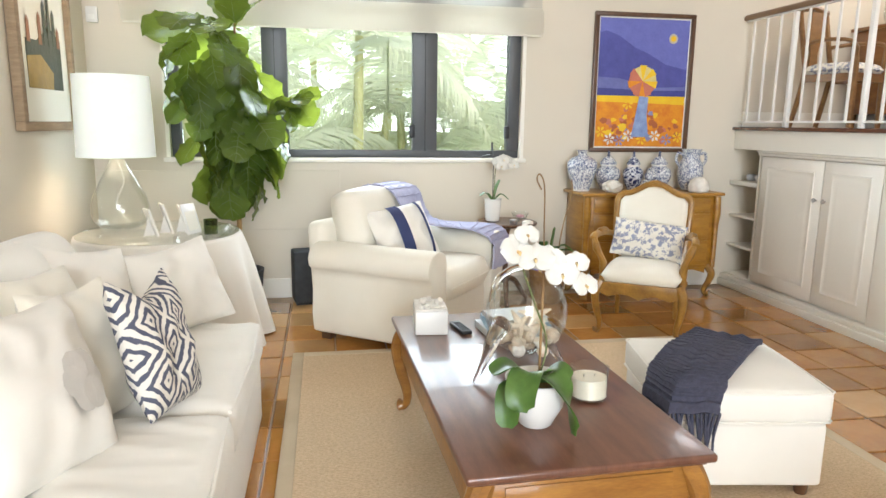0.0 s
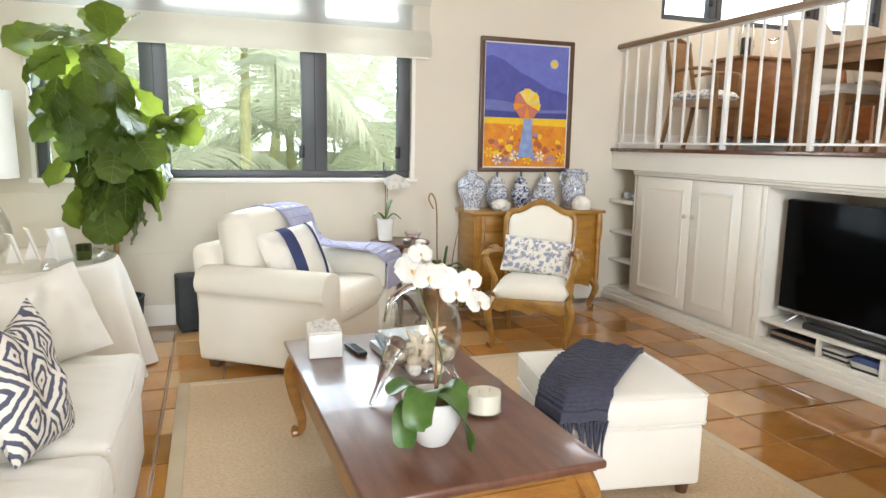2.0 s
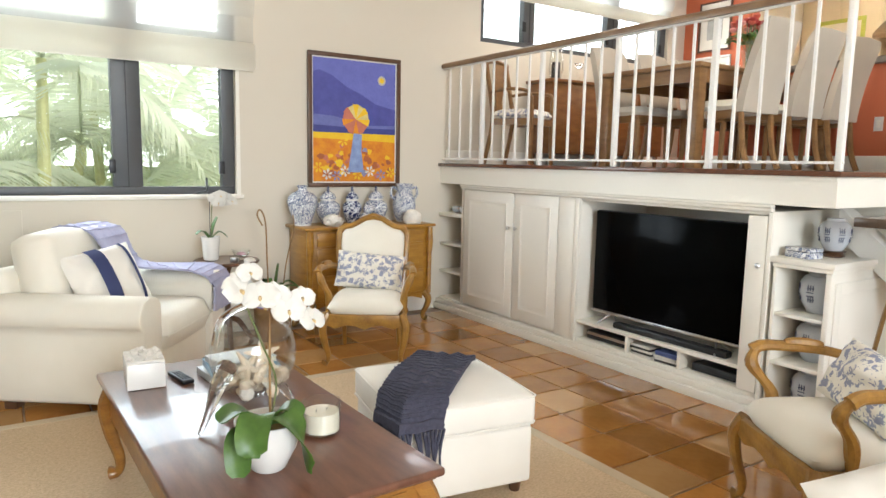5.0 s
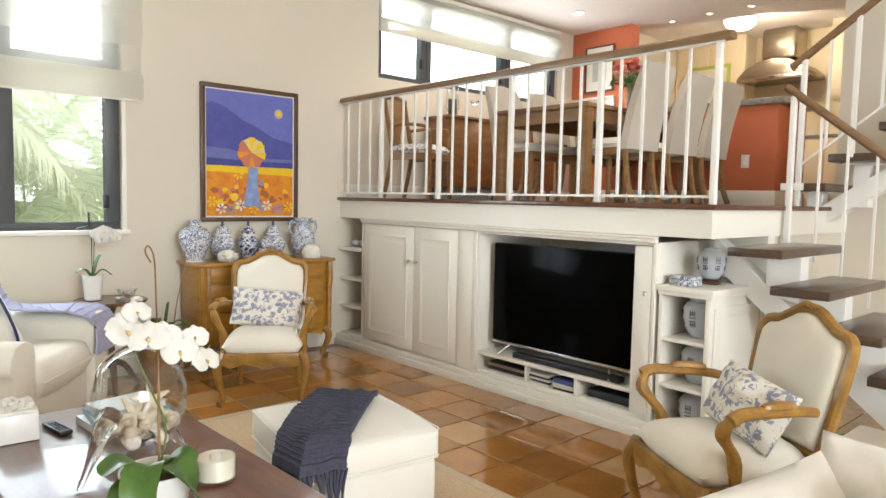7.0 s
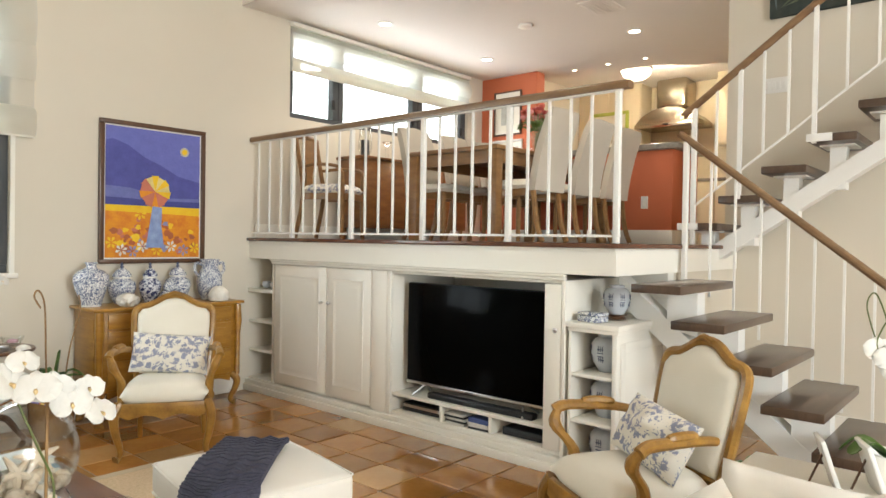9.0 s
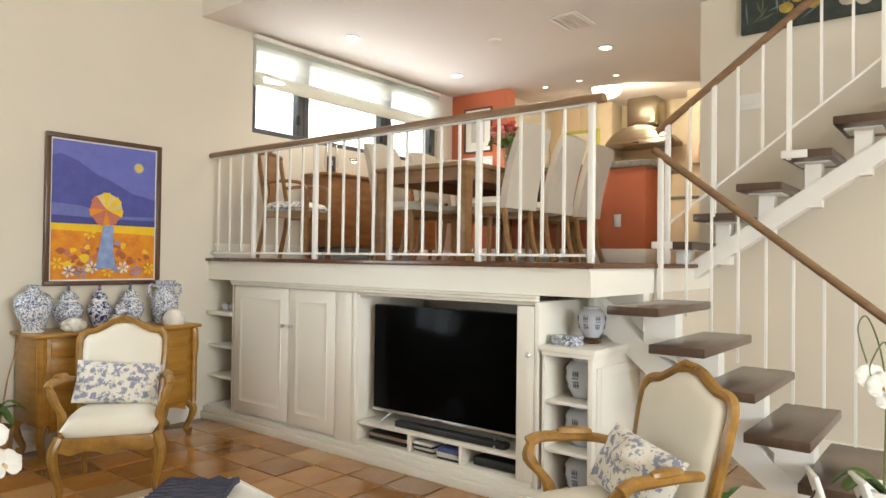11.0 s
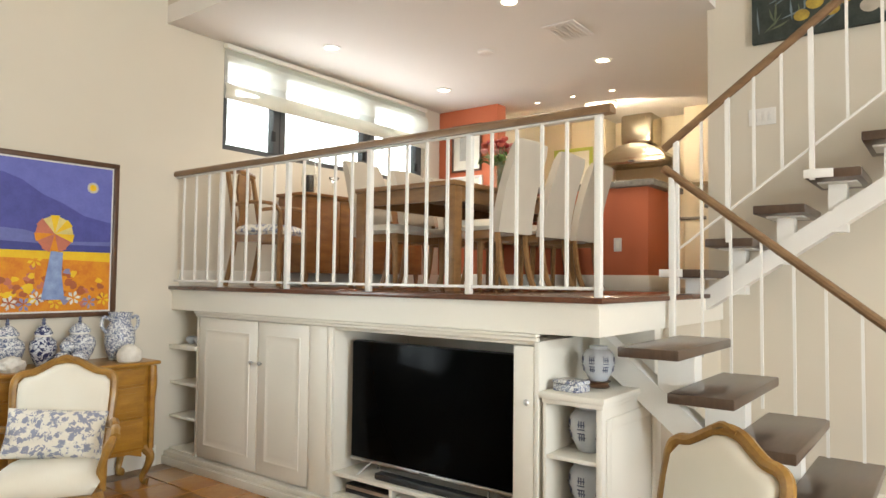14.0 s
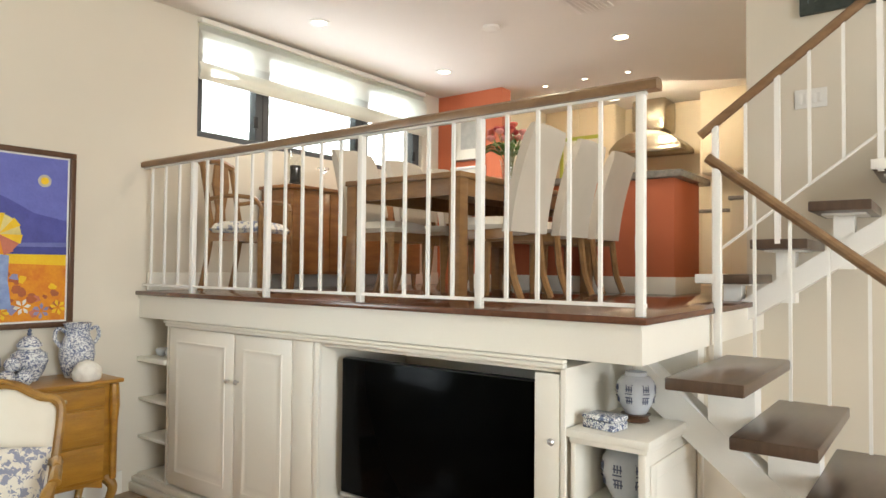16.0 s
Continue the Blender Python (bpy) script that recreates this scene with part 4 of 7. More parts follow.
part("shade", turned([(0.232, 0.456), (0.222, 0.958), (0.219, 0.958), (0.229, 0.456)], 48, cap=False), LAMPSHADE, lampt, "lit white drum shade")
part("spider", turned([(0.0, 0.93), (0.218, 0.935), (0.218, 0.94), (0.0, 0.945)], 24), SHEER, lampt)
part("finial", turned([(0.004, 0.945), (0.010, 0.96), (0.004, 0.975)], 12), SILVER, lampt)
lamp("table_lamp_bulb", "POINT", pose(-1.30, 4.60, 1.46), 13, (1.0, 0.76, 0.58), radius=0.10)
for i, (x, y, r) in enumerate(((-1.02, 4.28, 118), (-0.95, 4.38, 112), (-0.86, 4.42, 108), (-0.80, 4.32, 64))):
    f = thing("photo_frame", x, y, 0.709, r, "small white photo frame seen from its back", "photo frame", "photo frames on the table")
    tilt = pose(0, 0, 0, -16, 0, 0)
    part("frame_back", shift(block(-0.065, 0.065, -0.006, 0.006, 0.0, 0.17 + 0.02 * (i % 2), 0.002), tilt), CERAMIC, f)
    part("photo", shift(block(-0.048, 0.048, -0.0078, -0.0062, 0.02, 0.14), tilt), PAPER, f)
    part("strut", prism([(0.0, 0.0), (0.07, 0.0), (0.035, 0.12)], 0.006, "x", -0.003), CERAMIC, f)
vot = thing("votive_candle", -0.70, 4.30, 0.709, 0, "olive green glass votive candle", "candle")
part("glass_cup", turned([(0.040, 0.0), (0.043, 0.09), (0.039, 0.09), (0.036, 0.008)], 24), GREEN_GLASS, vot, "olive green glass cup")
part("wax", turned([(0.035, 0.009), (0.035, 0.045)], 20), WAX, vot)
jk = thing("glass_starfish", -0.60, 4.36, 0.709, 20, "small clear glass ornament on the table", "ornament")
part("stem", tube([(-0.04, 0, 0.01), (0.0, 0, 0.045), (0.04, 0.01, 0.01)], 0.008), GLASS, jk)
part("arm", tube([(0, -0.03, 0.01), (0, 0, 0.045), (0.01, 0.02, 0.075)], 0.007), GLASS, jk)

# fiddle-leaf fig in the corner
fig = thing("fiddle_leaf_fig", -0.64, 5.04, 0, 0, "tall fiddle-leaf fig with big glossy leaves", "plant")
part("pot", turned([(0.13, 0.0), (0.155, 0.02), (0.18, 0.30), (0.185, 0.32), (0.165, 0.32), (0.16, 0.27)], 32), GREY_DARK, fig, "dark pot")
part("trunk", tube(curve([(0, 0, 0.25), (0.02, 0.0, 0.8), (-0.03, 0.0, 1.3), (0.02, 0, 1.75), (0.05, 0.02, 2.1)], 6), [0.02 - 0.012 * i / 24 for i in range(25)], 8), TWIG, fig)
part("branch", tube(curve([(-0.02, 0, 1.25), (0.18, -0.05, 1.40), (0.34, -0.1, 1.52), (0.46, -0.12, 1.55)], 6), [0.012 - 0.007 * i / 18 for i in range(19)], 7), TWIG, fig)


def fig_leaf(seed):
    bm = bmesh.new()
    rnd = random.Random(seed)
    l, wv = 0.27, 0.150
    rows = []
    for i in range(11):
        t = i / 10
        w = wv * (math.sin(math.pi * min(1, t * 0.97 + 0.03)) ** 0.6) * (0.62 + 0.5 * t) * (1 + 0.10 * math.sin(t * 19 + seed))
        row = []
        for j in range(7):
            u = (j - 3) / 3
            z = -0.16 * t * t * l * 2 + 0.028 * abs(u) + 0.012 * math.sin(t * 23 + 2.0 * u) * abs(u) - 0.02 * u * u
            row.append((l * t, u * w, z))
        rows.append(row)
    return rings(bm, rows, False, False)


RIB = mat("fig_leaf_rib", (0.22, 0.27, 0.07), (0.16, 0.21, 0.05), rough=0.5, scale=20, bump=0.05)


def ribbed_leaf(seed):
    bm = fig_leaf(seed)
    blade = len(bm.faces)
    bm.verts.ensure_lookup_table()
    rows = [[bm.verts[7 * i + j].co.copy() for j in range(7)] for i in range(11)]
    lift = Vector((0, 0, 0.0012))
    tube([r[3] + lift for r in rows], [0.0032 - 0.00022 * i for i in range(11)], 4, bm)
    for i in (2, 4, 6, 8):
        for a, b in ((2, 1), (4, 5)):
            tube([rows[i - 1][3] + lift, rows[i][a] + lift, rows[min(10, i + 1)][b] + lift], [0.0018, 0.0014, 0.0008], 4, bm)
    me = mesh_of("leaf", bm, LEAF, 80)
    me.materials.append(RIB)
    for i, p_ in enumerate(me.polygons):
        p_.material_index = 1 if i >= blade else 0
    return me


leaf_meshes = [ribbed_leaf(i) for i in range(4)]
rnd = random.Random(11)


def leaf_at(p, spin, pitch, size, roll=0):
    o = new("leaf", leaf_meshes[rnd.randrange(4)])
    o.parent = fig
    o.matrix_basis = Matrix.Translation(p) @ pose(0, 0, 0, 0, 0, spin) @ pose(0, 0, 0, 0, pitch, 0) @ pose(0, 0, 0, roll, 0, 0) @ Matrix.Diagonal((size, size, size, 1))
    return o


for i in range(76):
    t = i / 75
    z = 0.97 + 1.13 * t
    a = i * 137.5 + rnd.uniform(-25, 25)
    rad = 0.04 + 0.19 * rnd.random() + 0.05 * math.sin(3 * t)
    lean = -0.06 + 0.12 * math.sin(4.2 * t + 0.5)
    leaf_at((lean + rad * math.cos(radians(a)), 0.75 * rad * math.sin(radians(a)), z), a, rnd.uniform(28, 84) - 62 * max(0, t - 0.72) * 2.6, rnd.uniform(0.85, 1.25), rnd.uniform(-30, 30))
for i in range(11):
    t = i / 10
    leaf_at((0.24 + 0.22 * t, -0.08 - 0.05 * t, 1.40 + 0.18 * t), rnd.uniform(-70, 70) + (180 if i % 4 == 0 else 0), rnd.uniform(-40, 70), rnd.uniform(0.55, 0.85), rnd.uniform(-40, 40))
leaf_at((0.0, 0, 2.03), 150, -75, 0.9)
leaf_at((0.05, 0, 2.04), 20, -62, 1.0)
leaf_at((0.05, -0.03, 2.06), 265, -70, 0.9)

# pictures
def framed(name, label, w, h, fw, depth, m, frame_mat, mount, mount_mat):
    p = thing(name, 0, 0, 0, 0, label, "picture")
    p.matrix_basis = m
    for q in ((-w / 2, w / 2, h / 2 - fw, h / 2), (-w / 2, w / 2, -h / 2, -h / 2 + fw)):
        part("frame_rail", block(q[0], q[1], -depth, 0, q[2], q[3], 0.005), frame_mat, p)
    for q in ((-w / 2, -w / 2 + fw), (w / 2 - fw, w / 2)):
        part("frame_rail", block(q[0], q[1], -depth, 0, -h / 2 + fw, h / 2 - fw, 0.005), frame_mat, p)
    part("mount", block(-w / 2 + fw, w / 2 - fw, -depth * 0.45, -0.002, -h / 2 + fw, h / 2 - fw), mount_mat, p)
    return p


def paint(name, c, c2=None):
    return mat(name, c, c2 or tuple(v * 0.75 for v in c), rough=0.55, scale=14, fine=70, bump=0.5)


def flat(p, outline, y, material, nm="paint_area"):
    bm = bmesh.new()
    bm.faces.new([bm.verts.new((u, y, v)) for u, v in outline])
    r = bmesh.ops.extrude_face_region(bm, geom=bm.faces[:])
    bmesh.ops.translate(bm, verts=[v for v in r["geom"] if isinstance(v, bmesh.types.BMVert)], vec=(0, -0.0012, 0))
    return part(nm, bm, material, p, smooth=0)


cw, ch = 0.885, 1.135
art = framed("large_painting", "framed painting of blue hills and a bright flower field", cw, ch, 0.035, 0.04, pose(2.640, Y - 0.004, 1.745), DARK_WOOD, 0, CERAMIC)
iw, ih = cw / 2 - 0.047, ch / 2 - 0.047
S1, S2, S3, S4 = paint("sky_blue_paint", (0.15, 0.17, 0.50), (0.12, 0.135, 0.43)), paint("hill_blue_paint", (0.085, 0.095, 0.36)), paint("near_hill_paint", (0.06, 0.07, 0.28)), paint("haze_blue_paint", (0.16, 0.18, 0.46))
YEL, ORA, RED, WHI, LIL = paint("yellow_paint", (0.82, 0.57, 0.02), (0.78, 0.46, 0.015)), paint("orange_paint", (0.76, 0.32, 0.012), (0.62, 0.17, 0.015)), paint("red_paint", (0.48, 0.12, 0.03), (0.30, 0.10, 0.05)), paint("white_paint", (0.78, 0.76, 0.70)), paint("lilac_paint", (0.30, 0.28, 0.45))
RED_DISC, YEL_DISC = paint("coral_red_paint", (0.60, 0.19, 0.12)), paint("dusty_yellow_paint", (0.78, 0.64, 0.24))
PALE_BLUE = paint("pale_blue_paint", (0.30, 0.40, 0.62), (0.16, 0.22, 0.45))
flat(art, [(-iw, -0.10), (iw, -0.10), (iw, ih), (-iw, ih)], -0.019, S1)
flat(art, [(-iw, -0.10), (iw, -0.10), (iw, 0.12), (0.20, 0.16), (0.05, 0.24), (-0.08, 0.29), (-0.22, 0.38), (-0.34, 0.42), (-iw, 0.40)], -0.0205, S2)
flat(art, [(-iw, -0.10), (iw, -0.10), (iw, -0.02), (0.1, -0.03), (-0.2, 0.04), (-iw, 0.05)], -0.022, S4)
flat(art, [(-iw, -0.10), (iw, -0.10), (iw, -0.05), (0.0, -0.055), (-0.2, -0.045), (-iw, -0.04)], -0.0235, S3)
flat(art, [(-iw, -0.22), (iw, -0.22), (iw, -0.085), (-iw, -0.085)], -0.019, YEL)
flat(art, [(-iw, -ih), (iw, -ih), (iw, -0.17), (0.1, -0.16), (-iw, -0.15)], -0.0205, ORA)
rnd = random.Random(5)
for i in range(64):
    u, v, r = rnd.uniform(-iw + 0.05, iw - 0.05), rnd.uniform(-ih + 0.05, -0.27 if i % 3 else -0.20), rnd.uniform(0.014, 0.042)
    flat(art, [(u + r * rnd.uniform(0.6, 1.2) * math.cos(k), v + r * rnd.uniform(0.5, 1.0) * math.sin(k)) for k in [2 * math.pi * q / 9 for q in range(9)]], -0.022 - 0.00006 * i, (RED, ORA, LIL, RED, YEL, RED_DISC, RED)[i % 7], "brush_patch")
for i, (u, v) in enumerate(((-0.35, -0.40), (-0.27, -0.46), (-0.10, -0.43), (0.02, -0.46), (0.14, -0.43), (0.25, -0.46), (0.35, -0.44), (-0.18, -0.47), (0.0, -0.2))):
    if i == 8:
        u, v = -0.12, -0.17
    m_ = (YEL, WHI, WHI, YEL, WHI, LIL, YEL, LIL, YEL)[i]
    for k in range(6):
        a = k * math.pi / 3 + 0.3 * i
        c, s_ = math.cos(a), math.sin(a)
        flat(art, [(u + 0.008 * c, v + 0.008 * s_), (u + 0.035 * c - 0.012 * s_, v + 0.035 * s_ + 0.012 * c), (u + 0.052 * c, v + 0.052 * s_), (u + 0.035 * c + 0.012 * s_, v + 0.035 * s_ - 0.012 * c)], -0.0265 - 0.00005 * i, m_, "petal")
flat(art, [(-0.075, -0.44), (0.08, -0.44), (0.055, -0.26), (0.06, -0.11), (-0.02, -0.10), (-0.045, -0.26)], -0.0275, PALE_BLUE, "blue_shape")
for k in range(14):
    a0, a1 = 2 * math.pi * k / 14, 2 * math.pi * (k + 1) / 14
    r = 0.125 + 0.008 * (k % 2)
    flat(art, [(0.0, 0.02), (r * math.cos(a0), 0.02 + r * math.sin(a0)), (r * math.cos(a1), 0.02 + r * math.sin(a1))], -0.029, (YEL if k % 2 else YEL_DISC) if (a0 < 1.9 or a0 > 5.6) else (RED_DISC, ORA, RED_DISC)[k % 3], "disc_segment")
flat(art, [(0.255 + 0.04 * math.cos(k), 0.37 + 0.04 * math.sin(k)) for k in [2 * math.pi * q / 16 for q in range(16)]], -0.0222, paint("pale_yellow_ring", (0.55, 0.52, 0.42)))
flat(art, [(0.255 + 0.024 * math.cos(k), 0.37 + 0.024 * math.sin(k)) for k in [2 * math.pi * q / 16 for q in range(16)]], -0.024, YEL)

wp = framed("cactus_print", "weathered oak framed print of a cactus garden", 0.86, 1.02, 0.055, 0.055, pose(LEFT + 0.004, 4.60, 1.835, 0, 0, 90), DRIFT, 0, PAPER)
OCHRE, DKGREEN, RUST = paint("ochre_print", (0.42, 0.27, 0.06)), paint("dark_green_print", (0.06, 0.07, 0.035)), paint("rust_print", (0.30, 0.13, 0.05))
flat(wp, [(-0.26, -0.26), (0.27, -0.26), (0.27, 0.05), (0.1, 0.12), (-0.1, 0.02), (-0.26, 0.02)], -0.026, DKGREEN)
flat(wp, [(-0.26, -0.26), (0.1, -0.26), (0.12, -0.16), (-0.06, -0.06), (-0.26, -0.08)], -0.028, OCHRE)
for u, h in ((-0.22, 0.12), (-0.05, 0.16), (0.03, 0.24), (0.10, 0.28), (0.17, 0.2), (0.23, 0.1)):
    flat(wp, [(u - 0.025, 0.0), (u + 0.025, 0.0), (u + 0.022, h), (u, h + 0.03), (u - 0.022, h)], -0.0295, RUST if h < 0.18 else DKGREEN, "cactus_shape")
sens = thing("wall_sensor", -1.63, Y - 0.001, 2.14, 0, "small white wall sensor near the ceiling corner", "sensor")
part("case", block(-0.04, 0.04, -0.035, 0, -0.055, 0.055, 0.008), CERAMIC, sens)
part("lens", block(-0.022, 0.022, -0.039, -0.0355, -0.035, 0.0, 0.003), WHITE_STEEL, sens)

# club armchair by the window
ac = thing("club_armchair", 0.57, 4.48, 0, 54, "deep cream club armchair with rolled arms", "armchair")
part("base", block(-0.44, 0.44, -0.40, 0.42, 0.075, 0.34, 0.02, 3), CREAM, ac)
for s in (-1, 1):
    pts = [(-0.10, 0.075), (0.10, 0.075), (0.10, 0.44), (0.135, 0.50), (0.145, 0.56), (0.11, 0.625), (0.03, 0.65), (-0.06, 0.635), (-0.10, 0.58), (-0.10, 0.5)]
    fine = [(p.x, p.y) for p in curve([(a, b, 0) for a, b in pts], 3)]
    bm = prism([(s * u, v) for u, v in fine], 0.86, "y", -0.45, 0.012)
    part("arm", shift(bm, Matrix.Translation((s * 0.46, 0, 0))), CREAM, ac, smooth=45)
part("back_frame", shift(block(-0.50, 0.50, 0.30, 0.46, 0.30, 0.80, 0.06, 4), Matrix.Translation((0, 0, 0)) @ pose(0, 0, 0, -4, 0, 0)), CREAM, ac)
sc = part("seat_cushion", shift(puff(0.70, 0.80, 0.22, 18, 12.0), Matrix.Translation((0, -0.08, 0.40))), CREAM, ac, smooth=70)
part("piping", tube([(-0.33, -0.47, 0.40), (0, -0.475, 0.40), (0.33, -0.47, 0.40)], 0.006, 6), CREAM, sc)
part("back_cushion", shift(puff(0.84, 0.56, 0.25, 18, 12.0), Matrix.Translation((0, 0.25, 0.70)) @ pose(0, 0, 0, 78, 0, 0)), CREAM, ac, smooth=70)
for x in (-0.46, 0.46):
    for y in (-0.36, 0.36):
        part("leg", block(x - 0.035, x + 0.035, y - 0.035, y + 0.035, 0.0, 0.075, 0.006), DARK_WOOD, ac)
m0 = pose(0.57, 4.48, 0, 0, 0, 54)
sp = pillow("striped_pillow", 0.46, 0.42, 0.17, WHITE_CLOTH, m0 @ Matrix.Translation((-0.13, -0.02, 0.665)) @ pose(0, 0, 0, 0, 0, -28) @ pose(0, 0, 0, 64, 0, 0) @ pose(0, 0, 0, 0, 0, 8), "white cushion with navy stripes on the armchair", 7.0)
for u0, u1 in ((-0.085, 0.0), (0.14, 0.165)):
    bm = bmesh.new()
    rows = []
    for i in range(3):
        u = u0 + (u1 - u0) * i / 2
        rows.append([(u, 0.41 * (j / 12 - 0.5), 0.0835 * max(0, (1 - abs(2 * u / 0.46) ** 2.6) * (1 - abs((j / 6 - 1) * 0.99) ** 2.6)) ** 0.5 * 1.12 + 0.004) for j in range(13)])
    part("navy_stripe", rings(bm, rows, False, False), NAVY_STRIPE, sp, smooth=70)


def draped(name, line, width, material, label, thick=0.012, ripple=0.012, seed=0, fringe=0, wrap=None):
    """A blanket laid along a line (points with a sideways direction)."""
    t = thing(name, 0, 0, 0, 0, label, "blanket")
    pts = curve([p for p, _ in line], 6)
    n, k = len(pts), 14
    side0 = [Vector(s) for _, s in line]
    rows_top = []
    for i, p in enumerate(pts):
        f = i / (n - 1) * (len(line) - 1)
        a = min(int(f), len(line) - 2)
        s = side0[a].lerp(side0[a + 1], f - a)
        row = []
        for j in range(k + 1):
            u = j / k - 0.5
            w = width * (1 + 0.05 * noise.noise(Vector((i * 0.15, seed, 0))))
            q = p + s * u * w + Vector((0, 0, ripple * noise.noise(Vector((u * 7, i * 0.14, seed)))))
            if wrap:
                r = min(1.0, max(0.0, (i / (n - 1) - 0.42) / 0.33))
                q += wrap * (abs(u) * w * r * r * (3 - 2 * r))
            row.append(q)
        rows_top.append(row)
    nrm = []
    for i in range(n):
        d = pts[min(i + 1, n - 1)] - pts[max(i - 1, 0)]
        s = rows_top[i][-1] - rows_top[i][0]
        v = s.cross(d).normalized()
        nrm.append(v if v.z > -0.3 else -v)
    bm = bmesh.new()
    rings(bm, [row + [q - nrm[i] * thick for q in reversed(row)] for i, row in enumerate(rows_top)])
    part("knit", bm, material, t, smooth=70)
    for i in range(2, n - 1, 2):
        b = tube([rows_top[i][j] + nrm[i] * 0.002 for j in range(k + 1)], 0.0045, 5)
        part("knit_rib", b, material, t)
    if fringe:
        rnd = random.Random(seed)
        for j in range(fringe):
            f = j / (fringe - 1) * k
            a = min(int(f), k - 1)
            p = rows_top[-1][a].lerp(rows_top[-1][a + 1], f - a)
            e = p + Vector((rnd.uniform(-0.02, 0.02), rnd.uniform(-0.02, 0.02), -0.155 - rnd.uniform(0, 0.02)))
            part("tassel", tube(curve([p, p.lerp(e, 0.5) + Vector((rnd.uniform(-0.008, 0.008), rnd.uniform(-0.008, 0.008), 0)), e], 3), [0.007] * 4 + [0.005] * 3, 6), material, t)
    return t


def on(m, p):
    return tuple(m @ Vector(p))


fx = (m0.to_3x3() @ Vector((1, 0, 0)))
fy = (m0.to_3x3() @ Vector((0, 1, 0)))
draped("lilac_throw", [(on(m0, (0.16, 0.47, 0.62)), fx), (on(m0, (0.16, 0.40, 0.94)), fx), (on(m0, (0.18, 0.16, 0.95)), fx), (on(m0, (0.24, 0.06, 0.76)), fx * 0.9 + fy * 0.1), (on(m0, (0.38, -0.10, 0.69)), fx * 0.6 + fy * 0.6), (on(m0, (0.46, -0.36, 0.672)), fx * 0.85), (on(m0, (0.47, -0.47, 0.60)), fx * 0.85), (on(m0, (0.47, -0.475, 0.40)), fx * 0.85)],
       0.38, LILAC, "grey-lilac knitted throw over the armchair", 0.012, 0.012, 3)
spk = thing("floor_speaker", -0.16, 5.24, 0, 10, "charcoal floor speaker behind the armchair", "speaker")
part("cabinet", block(-0.10, 0.10, -0.10, 0.10, 0.02, 0.42, 0.015), GREY_DARK, spk)
part("base", block(-0.085, 0.085, -0.085, 0.085, 0.0, 0.02), BLACK, spk)

# coffee table
ct = thing("coffee_table", 0.706, 2.395, 0.011, 1.8, "long polished wooden coffee table with cabriole legs", "table")
tw, tl = 0.375, 0.778
part("tabletop", block(-tw, tw, -tl, tl, 0.432, 0.459, 0.009, 3), MAHOGANY, ct, "dark polished top")
part("tabletop_moulding", block(-tw + 0.02, tw - 0.02, -tl + 0.02, tl - 0.02, 0.418, 0.4315, 0.006), MAHOGANY, ct)
for s in (-1, 1):
    part("apron", block(s * (tw - 0.05) - 0.012, s * (tw - 0.05) + 0.012, -tl + 0.07, tl - 0.07, 0.27, 0.4175, 0.003), TEAK, ct, "honey-red wooden apron")
    part("apron", block(-tw + 0.06, tw - 0.06, s * (tl - 0.05) - 0.012, s * (tl - 0.05) + 0.012, 0.27, 0.4175, 0.003), TEAK, ct)
    part("drawer_front", block(-tw + 0.12, tw - 0.12, s * (tl - 0.036) - 0.004, s * (tl - 0.036) + 0.004, 0.295, 0.40, 0.002), TEAK, ct)


def cabriole(h, top=0.032, foot=0.016, bow=0.035):
    line = curve([(0.0, 0, h), (bow, 0, h * 0.78), (bow * 0.7, 0, h * 0.5), (-bow * 0.1, 0, h * 0.22), (0.0, 0, h * 0.07), (bow * 0.7, 0, 0.012)], 5)
    n = len(line)
    return tube(line, [top * (1 - 0.55 * min(1, i / (n * 0.75))) if i < n - 5 else foot * (1.0 + 0.25 * (i - n + 5)) for i in range(n)], 10)


for sx in (-1, 1):
    for sy in (-1, 1):
        ang = math.degrees(math.atan2(sy * 0.7, sx))
        part("leg", shift(cabriole(0.415, 0.04, 0.018, 0.045), Matrix.Translation((sx * (tw - 0.065), sy * (tl - 0.065), 0.0)) @ pose(0, 0, 0, 0, 0, ang)), TEAK, ct, "carved cabriole leg")
ZT = 0.4715
bx = thing("shell_box", 0.462, 2.93, ZT, -4, "white wooden box with a shell-covered lid", "box")
part("body", block(-0.072, 0.072, -0.095, 0.095, 0.0, 0.105, 0.003), CERAMIC, bx)
part("lid", block(-0.070, 0.070, -0.093, 0.093, 0.1055, 0.117, 0.002), CORAL, bx)
rnd = random.Random(2)
for i in range(34):
    u, v, r = rnd.uniform(-0.058, 0.058), rnd.uniform(-0.08, 0.08), rnd.uniform(0.012, 0.02)
    b = turned([(r * 0.3, -0.004), (r, 0.002), (r * 0.8, 0.008), (r * 0.3, 0.013), (0.001, 0.014)], 7)
    part("shell", shift(b, Matrix.Translation((u, v, 0.117)) @ pose(0, 0, 0, rnd.uniform(-30, 30), rnd.uniform(-30, 30), rnd.uniform(0, 90))), CORAL, bx)
rem = thing("remote_control", 0.60, 2.90, ZT, 10, "black remote control on the coffee table", "remote control")
part("case", block(-0.024, 0.024, -0.085, 0.085, 0.0, 0.018, 0.006), BLACK, rem)
for i in range(6):
    for j in range(3):
        part("button", block(-0.016 + 0.012 * j, -0.009 + 0.012 * j, -0.06 + 0.02 * i, -0.05 + 0.02 * i, 0.0182, 0.0205), GREY_DARK, rem)
cd = thing("jar_candle", 0.885, 2.075, ZT, 0, "white candle in a clear glass jar", "candle")
